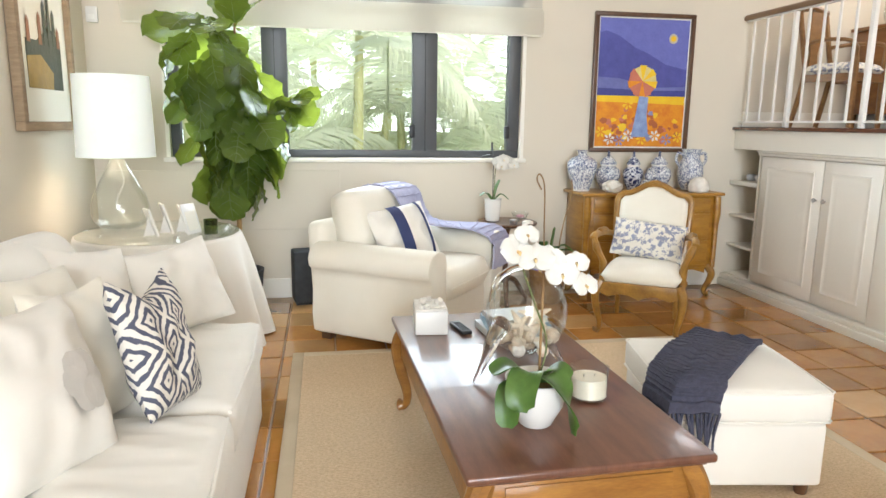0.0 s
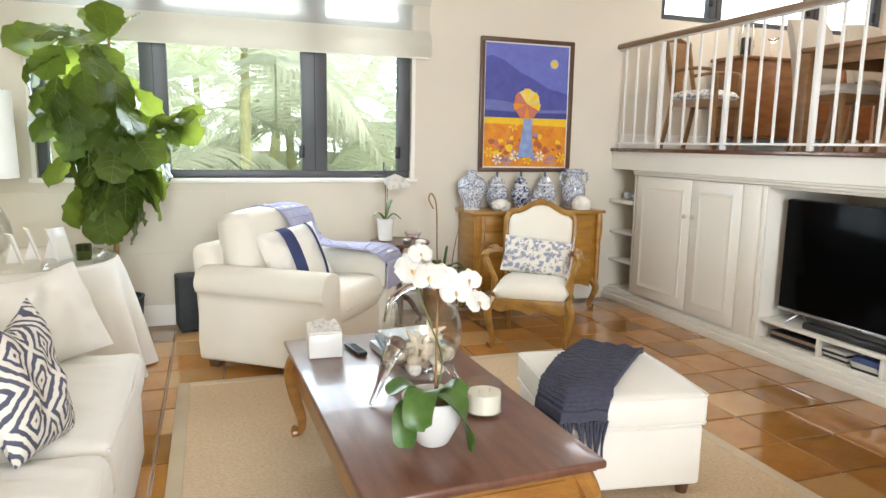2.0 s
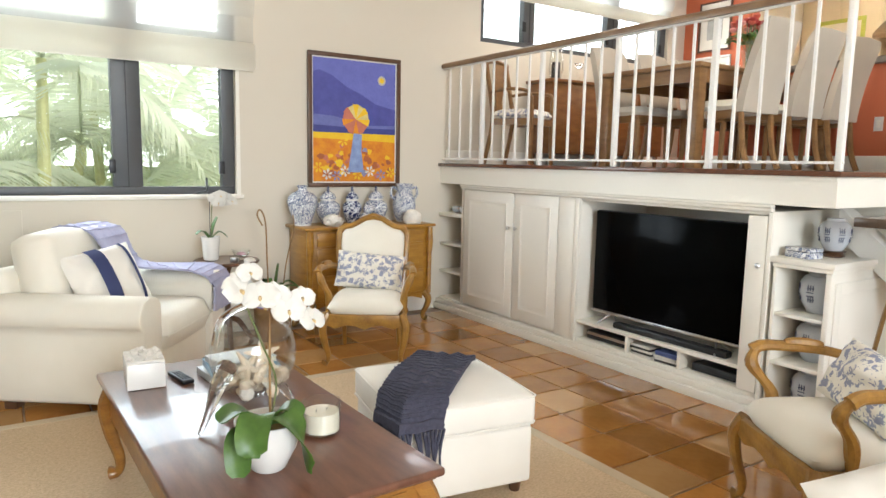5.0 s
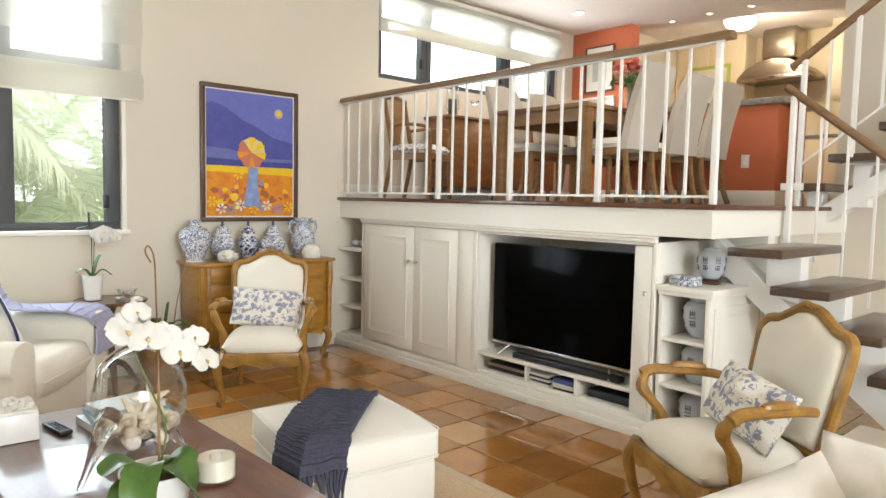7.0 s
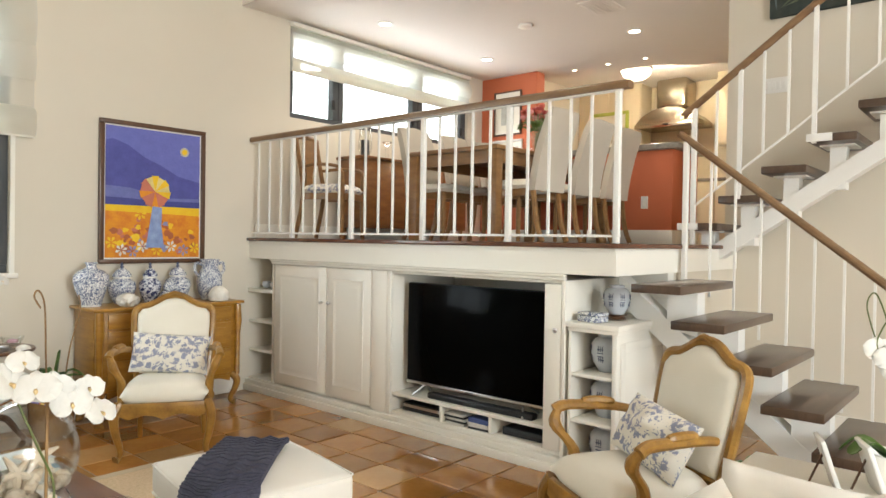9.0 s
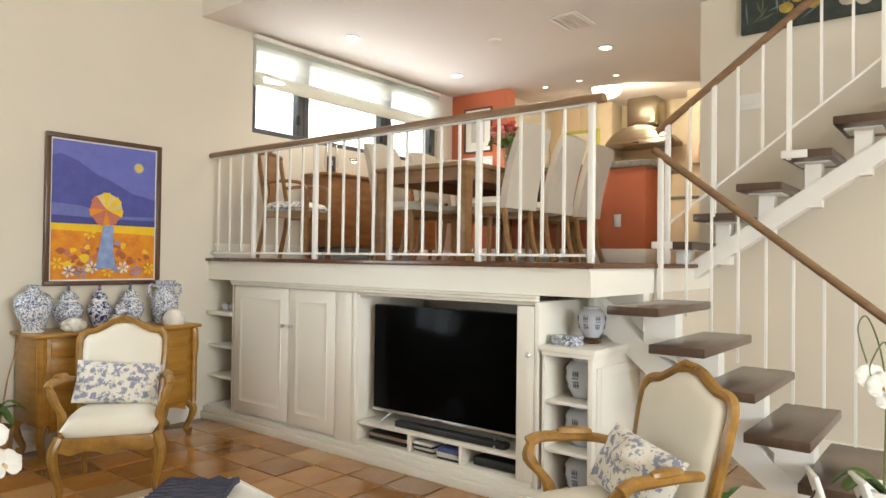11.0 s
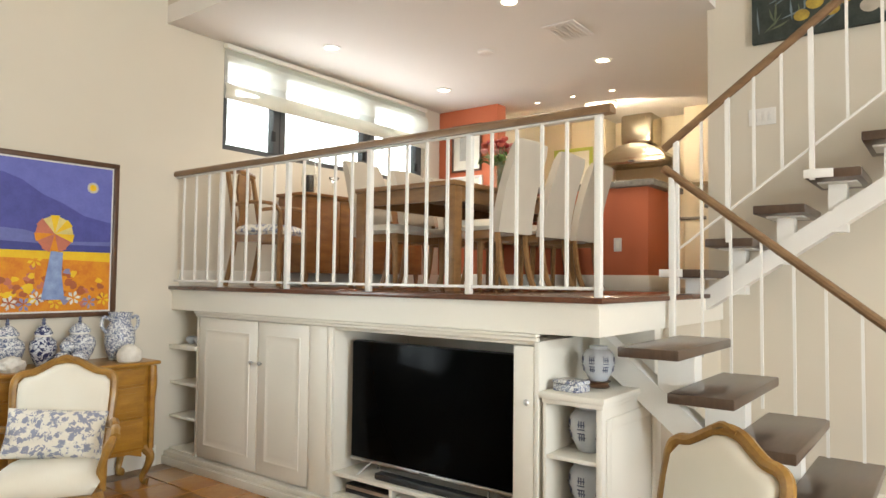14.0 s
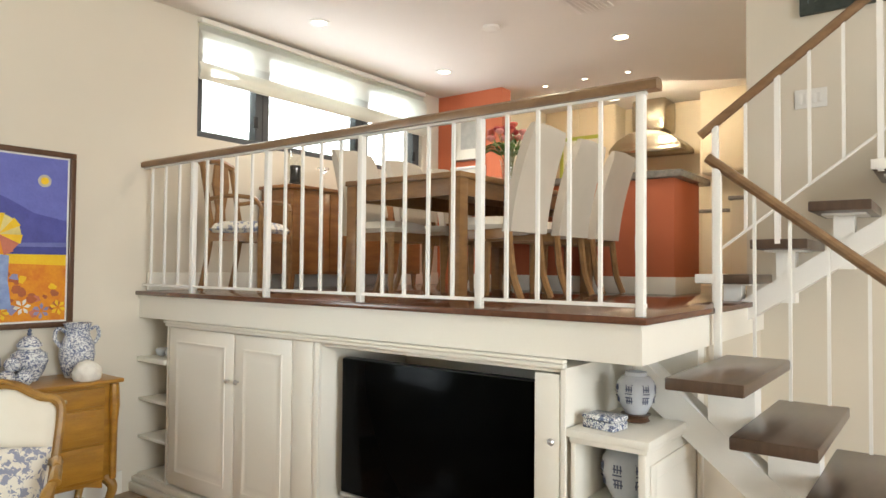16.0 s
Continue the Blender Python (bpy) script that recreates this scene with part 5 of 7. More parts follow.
part("glass_jar", turned([(0.055, 0.0), (0.064, 0.006), (0.066, 0.115), (0.0625, 0.115), (0.061, 0.012), (0.02, 0.010)], 36), THIN, cd, "clear glass jar")
part("wax", turned([(0.0605, 0.0125), (0.0605, 0.078), (0.02, 0.076)], 32), WAX, cd)
for a in (-0.02, 0.02):
    part("wick", tube([(a, 0, 0.075), (a, 0, 0.085)], 0.0015, 5), BLACK, cd)


def blossom(parent, m, size, rnd):
    fl_ = Matrix(m)
    for k, (ang, l, w) in enumerate(((90, 0.52, 0.52), (210, 0.5, 0.46), (330, 0.5, 0.46), (12, 0.58, 0.80), (168, 0.58, 0.80))):
        bm = bmesh.new()
        rows = []
        for i in range(6):
            t = i / 5
            ww = w * size * 0.5 * math.sin(math.pi * min(1, 0.12 + 0.86 * t)) ** 0.7
            rows.append([(l * size * t + 0.004, u * ww, 0.06 * size * math.sin(2.6 * t) - 0.10 * size * abs(u) * t + (0.01 if k > 2 else 0) * size) for u in (-1, -0.5, 0, 0.5, 1)])
        rings(bm, rows, False, False)
        part("petal", shift(bm, fl_ @ pose(0, 0, 0, 0, 0, ang)), PETAL, parent, smooth=80)
    lip = tube([(0, -0.01 * size, 0), (0, -0.08 * size, 0.08 * size), (0, -0.16 * size, 0.06 * size)], [0.05 * size, 0.06 * size, 0.02 * size], 6)
    part("lip", shift(lip, fl_), YEL_LIP, parent)


YEL_LIP = mat("orchid_lip", (0.70, 0.55, 0.28), (0.60, 0.40, 0.18), rough=0.6, scale=60, bump=0.1)


def strap_leaf(parent, pts, width):
    line = curve(pts, 5)
    n = len(line)
    bm = bmesh.new()
    rows = []
    for i, p in enumerate(line):
        d = (line[min(i + 1, n - 1)] - line[max(i - 1, 0)]).normalized()
        s = d.cross(Vector((0, 0, 1)))
        s = s.normalized() if s.length > 0.05 else Vector((0, 1, 0))
        up = s.cross(d)
        t = i / (n - 1)
        w = width * (0.35 + 0.65 * math.sin(math.pi * min(1, 0.15 + 0.72 * t)) ** 0.8) * (1 if t < 0.93 else 0.6)
        rows.append([p + s * u * w / 2 + up * (abs(u) * 0.25 * w / 2) for u in (-1, -0.5, 0, 0.5, 1)] + [p + s * u * w / 2 + up * (abs(u) * 0.25 * w / 2 - 0.003) for u in (1, 0.5, 0, -0.5, -1)])
    part("leaf", rings(bm, rows), ORCHID_LEAF, parent, smooth=80)


orc = thing("potted_orchid", 0.640, 1.905, ZT, 0, "white moth orchid in a white ceramic pot", "plant")
part("pot", turned([(0.045, 0.0), (0.052, 0.006), (0.085, 0.07), (0.098, 0.135), (0.1, 0.155), (0.094, 0.155), (0.09, 0.13), (0.03, 0.12)], 36), CERAMIC, orc, "white ceramic pot")
part("moss", turned([(0.085, 0.115), (0.08, 0.135), (0.03, 0.145), (0.001, 0.147)], 20), TWIG, orc)
for pts, w in ((((-0.01, -0.01, 0.14), (-0.05, -0.07, 0.20), (-0.085, -0.12, 0.16), (-0.09, -0.13, 0.10)), 0.10), (((0.0, -0.02, 0.14), (0.01, -0.08, 0.19), (0.05, -0.12, 0.14), (0.075, -0.125, 0.02)), 0.115),
               (((-0.02, 0.0, 0.14), (-0.09, -0.01, 0.20), (-0.15, -0.02, 0.18)), 0.095), (((0.01, 0.0, 0.14), (0.05, -0.03, 0.19), (0.08, -0.06, 0.165)), 0.09), (((-0.03, -0.02, 0.13), (-0.10, -0.06, 0.14), (-0.115, -0.08, 0.03)), 0.085)):
    strap_leaf(orc, pts, w)
part("stake", tube([(0.01, 0.01, 0.1), (0.015, 0.02, 0.49)], 0.004, 6), TWIG, orc, "bamboo stake")
spray = curve([(0.0, 0.0, 0.13), (0.03, 0.01, 0.26), (-0.02, 0.0, 0.40), (-0.06, 0.02, 0.53), (-0.03, 0.01, 0.56), (0.06, -0.02, 0.50), (0.13, -0.03, 0.46)], 6)
part("flower_stem", tube(spray, 0.003, 6), STEM, orc)
rnd = random.Random(8)
for i, (x, y, z, s) in enumerate(((-0.085, -0.03, 0.56, 0.105), (-0.05, -0.01, 0.605, 0.07), (-0.035, -0.05, 0.54, 0.10), (0.01, -0.03, 0.53, 0.09), (0.05, -0.05, 0.49, 0.088), (0.10, -0.03, 0.52, 0.07), (0.125, -0.05, 0.455, 0.08))):
    blossom(orc, Matrix.Translation((x, y, z)) @ pose(0, 0, 0, 72 + rnd.uniform(-18, 18), 0, rnd.uniform(-35, 30)), s * 0.95, rnd)

# glass fish bowl with shells, and books beyond it
gb = thing("glass_bowl", 0.785, 2.50, ZT, 0, "clear sculpted glass vessel filled with seashells", "bowl")
bm = bmesh.new()


def egg(sx, sy, sz, t0, c, n=28, k=18, open_top=0.0):
    loops = []
    for i in range(k + 1):
        a = -math.pi / 2 + (math.pi - open_top) * i / k
        r = max(0.004, math.cos(a))
        loops.append([(c[0] + (sx - t0) * r * math.cos(2 * math.pi * j / n), c[1] + (sy - t0) * r * math.sin(2 * math.pi * j / n), c[2] + (sz - t0) * math.sin(a)) for j in range(n)])
    return loops


rings(bm, egg(0.165, 0.15, 0.175, 0.0, (0, 0, 0.19), open_top=0.75) + list(reversed(egg(0.165, 0.15, 0.175, 0.005, (0, 0, 0.19), open_top=0.75))))
part("glass_body", bm, THIN, gb, "clear blown glass body", smooth=60)
part("glass_foot", tube(curve([(-0.12, -0.08, 0.17), (-0.17, -0.14, 0.13), (-0.22, -0.2, 0.06), (-0.265, -0.25, 0.006)], 5), [0.04, 0.038, 0.036, 0.034, 0.032, 0.03, 0.027, 0.024, 0.021, 0.018, 0.015, 0.013, 0.011, 0.009, 0.008, 0.006], 10), GLASS, gb, "twisted glass spike")
part("glass_foot", tube([(0.07, 0.1, 0.06), (0.1, 0.14, 0.008)], [0.02, 0.01], 8), GLASS, gb)
part("glass_foot", tube([(0.09, -0.07, 0.06), (0.12, -0.1, 0.008)], [0.02, 0.01], 8), GLASS, gb)
part("glass_crest", tube(curve([(-0.15, -0.02, 0.24), (-0.12, 0, 0.33), (-0.02, 0.02, 0.375), (0.08, 0.02, 0.35), (0.14, 0.0, 0.28)], 5), 0.013, 8), GLASS, gb)
rnd = random.Random(6)
for i in range(46):
    a, r = rnd.uniform(0, 6.28), 0.115 * rnd.random() ** 0.6
    z = 0.055 + 0.14 * rnd.random() * (1 - r / 0.16) + 0.3 * r * r
    s = rnd.uniform(0.018, 0.036)
    if i % 3 == 0:
        b = turned([(0.001, -s * 1.4), (s * 0.35, -s * 0.7), (s * 0.7, 0), (s * 0.75, s * 0.3), (s * 0.3, s * 0.9), (0.001, s * 1.1)], 8)
    elif i % 3 == 1:
        b = turned([(0.001, -s * 0.4), (s, -s * 0.2), (s * 0.9, s * 0.3), (s * 0.4, s * 0.6), (0.001, s * 0.65)], 9)
    else:
        b = turned([(0.001, -s * 0.8), (s * 0.5, -s * 0.4), (s * 0.55, s * 0.4), (0.001, s * 0.8)], 8)
    single("seashell", b, SHELL if i % 4 else CORAL, Matrix.Translation((0.785 + r * math.cos(a), 2.50 + r * math.sin(a), ZT + z)) @ pose(0, 0, 0, rnd.uniform(0, 180), rnd.uniform(0, 180), 0), "small tan and white seashell in the glass bowl", "seashell", "shells in the bowl")
for x, y, z, r in ((-0.04, -0.05, 0.15, 30), (0.03, -0.02, 0.18, -20)):
    bm = bmesh.new()
    for k in range(5):
        a = 2 * math.pi * k / 5
        tube([(0, 0, 0), (0.035 * math.cos(a), 0.035 * math.sin(a), 0.004), (0.07 * math.cos(a), 0.07 * math.sin(a), 0)], [0.016, 0.012, 0.004], 7, bm)
    single("starfish", bm, SHELL, Matrix.Translation((0.785 + x, 2.50 + y, ZT + z)) @ pose(0, 0, 0, 60, r, 0), "pale dried starfish in the glass bowl", "starfish", "shells in the bowl")
BLUE_COVER = mat("pale_blue_cover", (0.20, 0.36, 0.48), (0.16, 0.30, 0.42), rough=0.35, scale=5, bump=0.01)
GREY_COVER = mat("pale_grey_cover", (0.62, 0.63, 0.63), (0.55, 0.56, 0.57), rough=0.35, scale=5, bump=0.01)
for i, (w, d, h, cm, r) in enumerate(((0.30, 0.24, 0.03, GREY_COVER, 6), (0.28, 0.22, 0.026, BLUE_COVER, -4), (0.24, 0.19, 0.024, GREY_COVER, 10))):
    z = ZT + 0.001 + (0, 0.0315, 0.059)[i]
    b = thing("book", 0.84, 2.84, z, r, "large pale art book lying on the coffee table", "book", "stacked books")
    part("pages", block(-w / 2 + 0.004, w / 2 - 0.005, -d / 2 + 0.005, d / 2 - 0.005, 0.0026, h - 0.0026), PAPER, b)
    part("cover", block(-w / 2, w / 2, -d / 2, d / 2, h - 0.0025, h), cm, b)
    part("cover", block(-w / 2, w / 2, -d / 2, d / 2, 0, 0.0025), cm, b)
    part("spine", block(-w / 2 - 0.0028, -w / 2 - 0.0002, -d / 2, d / 2, 0, h), cm, b)

# ottoman with the navy throw
ot = thing("ottoman", 1.59, 2.40, 0.011, -9, "white upholstered ottoman on short dark feet", "ottoman")
ow, ol = 0.292, 0.305
part("base", block(-ow, ow, -ol, ol, 0.05, 0.305, 0.018, 3), WHITE_CLOTH, ot)
bm = block(-ow - 0.012, ow + 0.012, -ol - 0.011, ol + 0.011, 0.306, 0.435, 0.03, 4)
bmesh.ops.subdivide_edges(bm, edges=[e for e in bm.edges if e.calc_length() > 0.3], cuts=12, use_grid_fill=True)
for v in bm.verts:
    u_, v_ = v.co.x / (ow + 0.012), v.co.y / (ol + 0.011)
    if v.co.z > 0.40:
        v.co.z += 0.03 * (1 - u_ ** 2) * (1 - v_ ** 2)
    v.co.x += 0.008 * u_ * (1 - v_ * v_)
    v.co.y += 0.008 * v_ * (1 - u_ * u_)
part("box_cushion", bm, WHITE_CLOTH, ot, smooth=60)
for z in (0.315, 0.428):
    a_, b_ = ow + 0.010, ol + 0.009
    part("piping", tube([(-a_ + 0.015, -b_, z), (0, -b_ - 0.007, z), (a_ - 0.015, -b_, z), (a_, -b_ + 0.015, z), (a_ + 0.007, 0, z), (a_, b_ - 0.015, z), (a_ - 0.015, b_, z), (0, b_ + 0.007, z), (-a_ + 0.015, b_, z), (-a_, b_ - 0.015, z), (-a_ - 0.007, 0, z), (-a_, -b_ + 0.015, z), (-a_ + 0.015, -b_, z)], 0.005, 6), WHITE_CLOTH, ot)
for x in (-ow + 0.05, ow - 0.05):
    for y in (-ol + 0.05, ol - 0.05):
        part("foot", turned([(0.022, 0.0), (0.03, 0.05)], 12, (x, y, 0)), DARK_WOOD, ot)
oa, ob_ = Vector((-0.73, -0.683, 0)), Vector((0.683, -0.73, 0))
draped("navy_throw", [(tuple(Vector((1.765, 2.618, z + 0.008)) + oa * k), ob_) for k, z in ((0.0, 0.482), (0.10, 0.496), (0.24, 0.506), (0.38, 0.506), (0.52, 0.494), (0.63, 0.486), (0.70, 0.472), (0.74, 0.43), (0.752, 0.375))],
       0.285, NAVY, "navy knitted throw with a long fringe on the ottoman", 0.022, 0.012, 9, 22, oa * -0.80)


# carved french armchairs
def bergere(x, y, turn, label):
    c = thing("carved_armchair", x, y, 0, turn, label, "armchair", "carved armchairs")
    sh = 0.335
    for sx in (-1, 1):
        part("leg", shift(cabriole(0.36, 0.034, 0.015, 0.04), Matrix.Translation((sx * 0.255, -0.245, 0.0)) @ pose(0, 0, 0, 0, 0, -90 + sx * 45)), FRUIT, c, "carved cabriole front leg")
        part("leg", tube(curve([(sx * 0.20, 0.235, 0.36), (sx * 0.205, 0.24, 0.2), (sx * 0.21, 0.285, 0.006)], 4), [0.026, 0.025, 0.024, 0.023, 0.022, 0.02, 0.018, 0.017, 0.016], 8), FRUIT, c)
    # serpentine rails
    front = [(-0.28, 0.36), (-0.28, 0.295), (-0.20, 0.262), (-0.12, 0.285), (-0.06, 0.28), (0, 0.255), (0.06, 0.28), (0.12, 0.285), (0.20, 0.262), (0.28, 0.295), (0.28, 0.36)]
    part("front_rail", prism(front, 0.035, "y", -0.275, 0.004), FRUIT, c, "scalloped front rail")
    for sx in (-1, 1):
        side = [(-0.25, 0.36), (-0.25, 0.285), (-0.1, 0.27), (0.1, 0.285), (0.24, 0.28), (0.24, 0.36)]
        b = prism(side, 0.03, "x", -0.015, 0.004)
        for v in b.verts:
            v.co.x += sx * (0.265 - 0.055 * (v.co.y + 0.25) / 0.49)
        part("side_rail", b, FRUIT, c)
    part("rear_rail", block(-0.21, 0.21, 0.215, 0.245, 0.285, 0.36, 0.004), FRUIT, c)
    b = puff(0.55, 0.52, 0.17, 14, 5.0)
    for v in b.verts:
        v.co.x *= 1 - 0.14 * (v.co.y / 0.52 + 0.5)
    part("seat", shift(b, Matrix.Translation((0, -0.015, 0.40))), CREAM, c, "cream upholstered seat", smooth=70)
    # shaped back, leaning
    lean = Matrix.Translation((0, 0.225, 0.34)) @ pose(0, 0, 0, -13, 0, 0)
    half = [(0.0, 0.655), (0.06, 0.645), (0.12, 0.61), (0.17, 0.585), (0.225, 0.575), (0.255, 0.54), (0.258, 0.46), (0.248, 0.30), (0.232, 0.12), (0.215, 0.0)]
    loop = [(-u, v) for u, v in reversed(half)] + half[1:]
    bar = [(u, 0.0, v) for u, v in loop]
    part("back_frame", shift(tube(curve(bar, 3), 0.024, 8), lean), FRUIT, c, "carved arched back frame")
    part("back_bar", shift(tube([(-0.225, 0, 0.10), (0.225, 0, 0.10)], 0.02, 8), lean), FRUIT, c)
    part("crest", shift(tube(curve([(-0.05, -0.02, 0.655), (0, -0.03, 0.672), (0.05, -0.02, 0.655)], 4), 0.012, 6), lean), FRUIT, c)
    inner = [(u * 0.93, 0.11 + (v - 0.11) * 0.965) for u, v in loop if v > 0.05]
    inner = [(inner[0][0], 0.115)] + inner + [(inner[-1][0], 0.115)]
    bm2 = bmesh.new()
    cx, cy = 0.0, 0.38
    lp = []
    for f, d in ((1.0, 0.012), (1.0, -0.012), (0.96, -0.028), (0.80, -0.042), (0.45, -0.052), (0.06, -0.055)):
        lp.append([(cx + (u - cx) * f, d, cy + (v - cy) * f) for u, v in inner])
    lp.insert(0, [(u, 0.02, v) for u, v in inner])
    part("backrest", shift(rings(bm2, lp), lean), CREAM, c, "cream upholstered back", smooth=60)
    for sx in (-1, 1):
        arm = curve([(sx * 0.235, 0.215, 0.62), (sx * 0.285, 0.09, 0.645), (sx * 0.315, -0.06, 0.655), (sx * 0.325, -0.16, 0.655), (sx * 0.33, -0.205, 0.635)], 5)
        part("arm", tube(arm, [0.019 + 0.008 * i / (len(arm) - 1) for i in range(len(arm))], 9), FRUIT, c, "scrolled wooden arm")
        post = curve([(sx * 0.325, -0.185, 0.645), (sx * 0.30, -0.215, 0.58), (sx * 0.265, -0.14, 0.47), (sx * 0.268, -0.13, 0.34)], 5)
        part("arm_post", tube(post, [0.024 - 0.004 * math.sin(i) for i in range(len(post))], 8), FRUIT, c)
        part("arm_pad", tube(curve([(sx * 0.285, 0.08, 0.666), (sx * 0.305, 0.0, 0.672), (sx * 0.315, -0.07, 0.672)], 4), [0.014, 0.02, 0.022, 0.023, 0.023, 0.023, 0.022, 0.02, 0.014], 8), FRUIT, c)
    return c


for x, y, turn, lab in ((2.185, 4.27, -33, "carved fruitwood armchair with cream seat before the sideboard"), (2.665, 1.22, -121, "carved fruitwood armchair with cream seat beside the stairs")):
    bergere(x, y, turn, lab)
    bmx = pose(x, y, 0, 0, 0, turn)
    pillow("lumbar_pillow", 0.50 if x < 2.5 else 0.45, 0.27 if x < 2.5 else 0.26, 0.14, FLORAL, bmx @ Matrix.Translation((0.0, 0.10, 0.605) if x < 2.5 else (0.05, 0.06, 0.60)) @ pose(0, 0, 0, 0, 5 if x < 2.5 else 6, 0) @ pose(0, 0, 0, 72 if x < 2.5 else 62, 0, 0), "oblong cream cushion printed with blue-grey flowers", x)

# sideboard and its china
sd = thing("sideboard", 2.60, 5.21, 0, 0, "honey wood antique sideboard on cabriole legs", "sideboard")
part("top", block(-0.61, 0.61, -0.235, 0.215, 0.845, 0.870, 0.008, 3), HONEY_X, sd)
part("carcass", block(-0.575, 0.575, -0.20, 0.205, 0.25, 0.845, 0.004), HONEY, sd)
for i, (a, b) in enumerate(((-0.50, -0.01), (0.01, 0.50))):
    dw = part("drawer", block(a, b, -0.216, -0.2005, 0.715, 0.825, 0.005), HONEY_X, sd)
    part("drawer_knob", shift(turned([(0.006, 0), (0.006, 0.01), (0.014, 0.016), (0.001, 0.022)], 12), Matrix.Translation(((a + b) / 2, -0.216, 0.77)) @ pose(0, 0, 0, 90, 0, 0)), BRASS, dw)
    for z0, z1 in ((0.49, 0.695), (0.27, 0.475)):
        d = part("door", block(a, b, -0.212, -0.2005, z0, z1, 0.004), HONEY_X, sd)
        part("door_field", block(a + 0.05, b - 0.05, -0.2165, -0.2125, z0 + 0.04, z1 - 0.04, 0.003), HONEY_X, d)
for s in (-1, 1):
    part("corner_post", tube([(s * 0.56, -0.205, 0.25), (s * 0.56, -0.205, 0.60), (s * 0.56, -0.212, 0.70), (s * 0.56, -0.205, 0.84)], [0.022, 0.024, 0.032, 0.028], 10), HONEY, sd, "carved corner post")
    part("side_field", block(s * 0.5755 - 0.003, s * 0.5755 + 0.003, -0.15, 0.16, 0.32, 0.79, 0.002), HONEY, sd)
    for yy, a in ((-0.17, -45), (0.17, 45)):
        part("leg", shift(cabriole(0.26, 0.036, 0.018, 0.045), Matrix.Translation((s * 0.53, yy, 0.0)) @ pose(0, 0, 0, 0, 0, a if s > 0 else 180 - a)), FRUIT, sd, "dark cabriole leg")
    bm = prism([(s * 0.5, 0.25), (s * 0.5, 0.20), (s * 0.40, 0.23), (s * 0.15, 0.235), (s * 0.15, 0.25)], 0.02, "y", -0.2)
    part("apron", bm, HONEY, sd)


def jar(name, prof, x, y, z, material, label, lid=None, n=32, extra=None, s=1.0):
    j = thing(name, x, y, z, 0, label, "vase", "blue and white china")
    part("body", turned([(r * s, h * s) for r, h in prof], n), material, j, smooth=60)
    if lid:
        part("lid", turned([(r * s, h * s) for r, h in lid], n), material, j, "domed china lid", smooth=60)
        top = max(h for _, h in lid) * s
        part("finial", turned([(0.006, top - 0.004), (0.015, top + 0.008), (0.007, top + 0.018), (0.012, top + 0.028), (0.002, top + 0.044)], 12), INK, j, "dark finial")
        neck = prof[-2][0] * s
        part("neck_band", turned([(neck + 0.003, prof[-3][1] * s + 0.004), (neck + 0.008, (prof[-3][1] + prof[-1][1]) * s / 2), (neck + 0.006, prof[-1][1] * s)], n, cap=False), CERAMIC, j, "plain white neck band")
    else:
        part("foot_band", turned([(prof[0][0] * s + 0.003, 0.002), (prof[1][0] * s + 0.003, 0.014)], n, cap=False), CERAMIC, j, "plain white foot band")
    return j


Z2 = 0.8705
MEI = [(0.066, 0.0), (0.07, 0.012), (0.082, 0.06), (0.108, 0.13), (0.122, 0.19), (0.118, 0.23), (0.09, 0.262), (0.05, 0.28), (0.036, 0.29), (0.035, 0.312), (0.046, 0.322), (0.046, 0.328), (0.034, 0.328), (0.030, 0.30)]
jar("china_vase", MEI, 2.065, 5.22, Z2, DELFT, "tall blue and white china vase with scrolling flowers")
GIN = [(0.052, 0.0), (0.055, 0.01), (0.085, 0.06), (0.104, 0.12), (0.098, 0.165), (0.062, 0.19), (0.055, 0.205), (0.06, 0.21)]
GLID = [(0.069, 0.2105), (0.069, 0.226), (0.058, 0.236), (0.050, 0.252), (0.030, 0.268), (0.012, 0.276), (0.004, 0.278)]
jar("china_jar", GIN, 2.325, 5.30, Z2, DELFT, "lidded blue and white ginger jar", GLID)
jar("china_jar", [(r * 0.80, h) for r, h in GIN], 2.52, 5.24, Z2, DELFT_DARK, "lidded dark blue china ginger jar", [(r * 0.80, h) for r, h in GLID])
jar("china_jar", GIN, 2.78, 5.30, Z2, DELFT, "lidded blue and white ginger jar", GLID)
pit = jar("china_pitcher", [(0.06, 0.0), (0.064, 0.01), (0.085, 0.06), (0.098, 0.13), (0.092, 0.19), (0.068, 0.24), (0.062, 0.28), (0.078, 0.315), (0.07, 0.315), (0.055, 0.28)], 3.04, 5.25, Z2, DELFT, "two-handled blue and white china vase", s=1.08)
for s in (-1, 1):
    part("handle", tube(curve([(s * 0.07, 0, 0.29), (s * 0.12, 0, 0.31), (s * 0.135, 0, 0.25), (s * 0.10, 0, 0.20)], 4), 0.012, 8), DELFT, pit, "looped handle")
for i, (x, y, z, r) in enumerate(((2.60, 5.14, 0.05, 0.05), (2.685, 5.11, 0.048, 0.048), (2.64, 5.17, 0.125, 0.045))):
    single("china_ball", turned([(max(0.001, r * math.cos(a)), z + r * math.sin(a)) for a in [-math.pi / 2 + math.pi * k / 12 for k in range(13)]], 20), DELFT, pose(x, y, Z2), "round blue and white china carpet ball", "ornament", "china carpet balls", smooth=80)
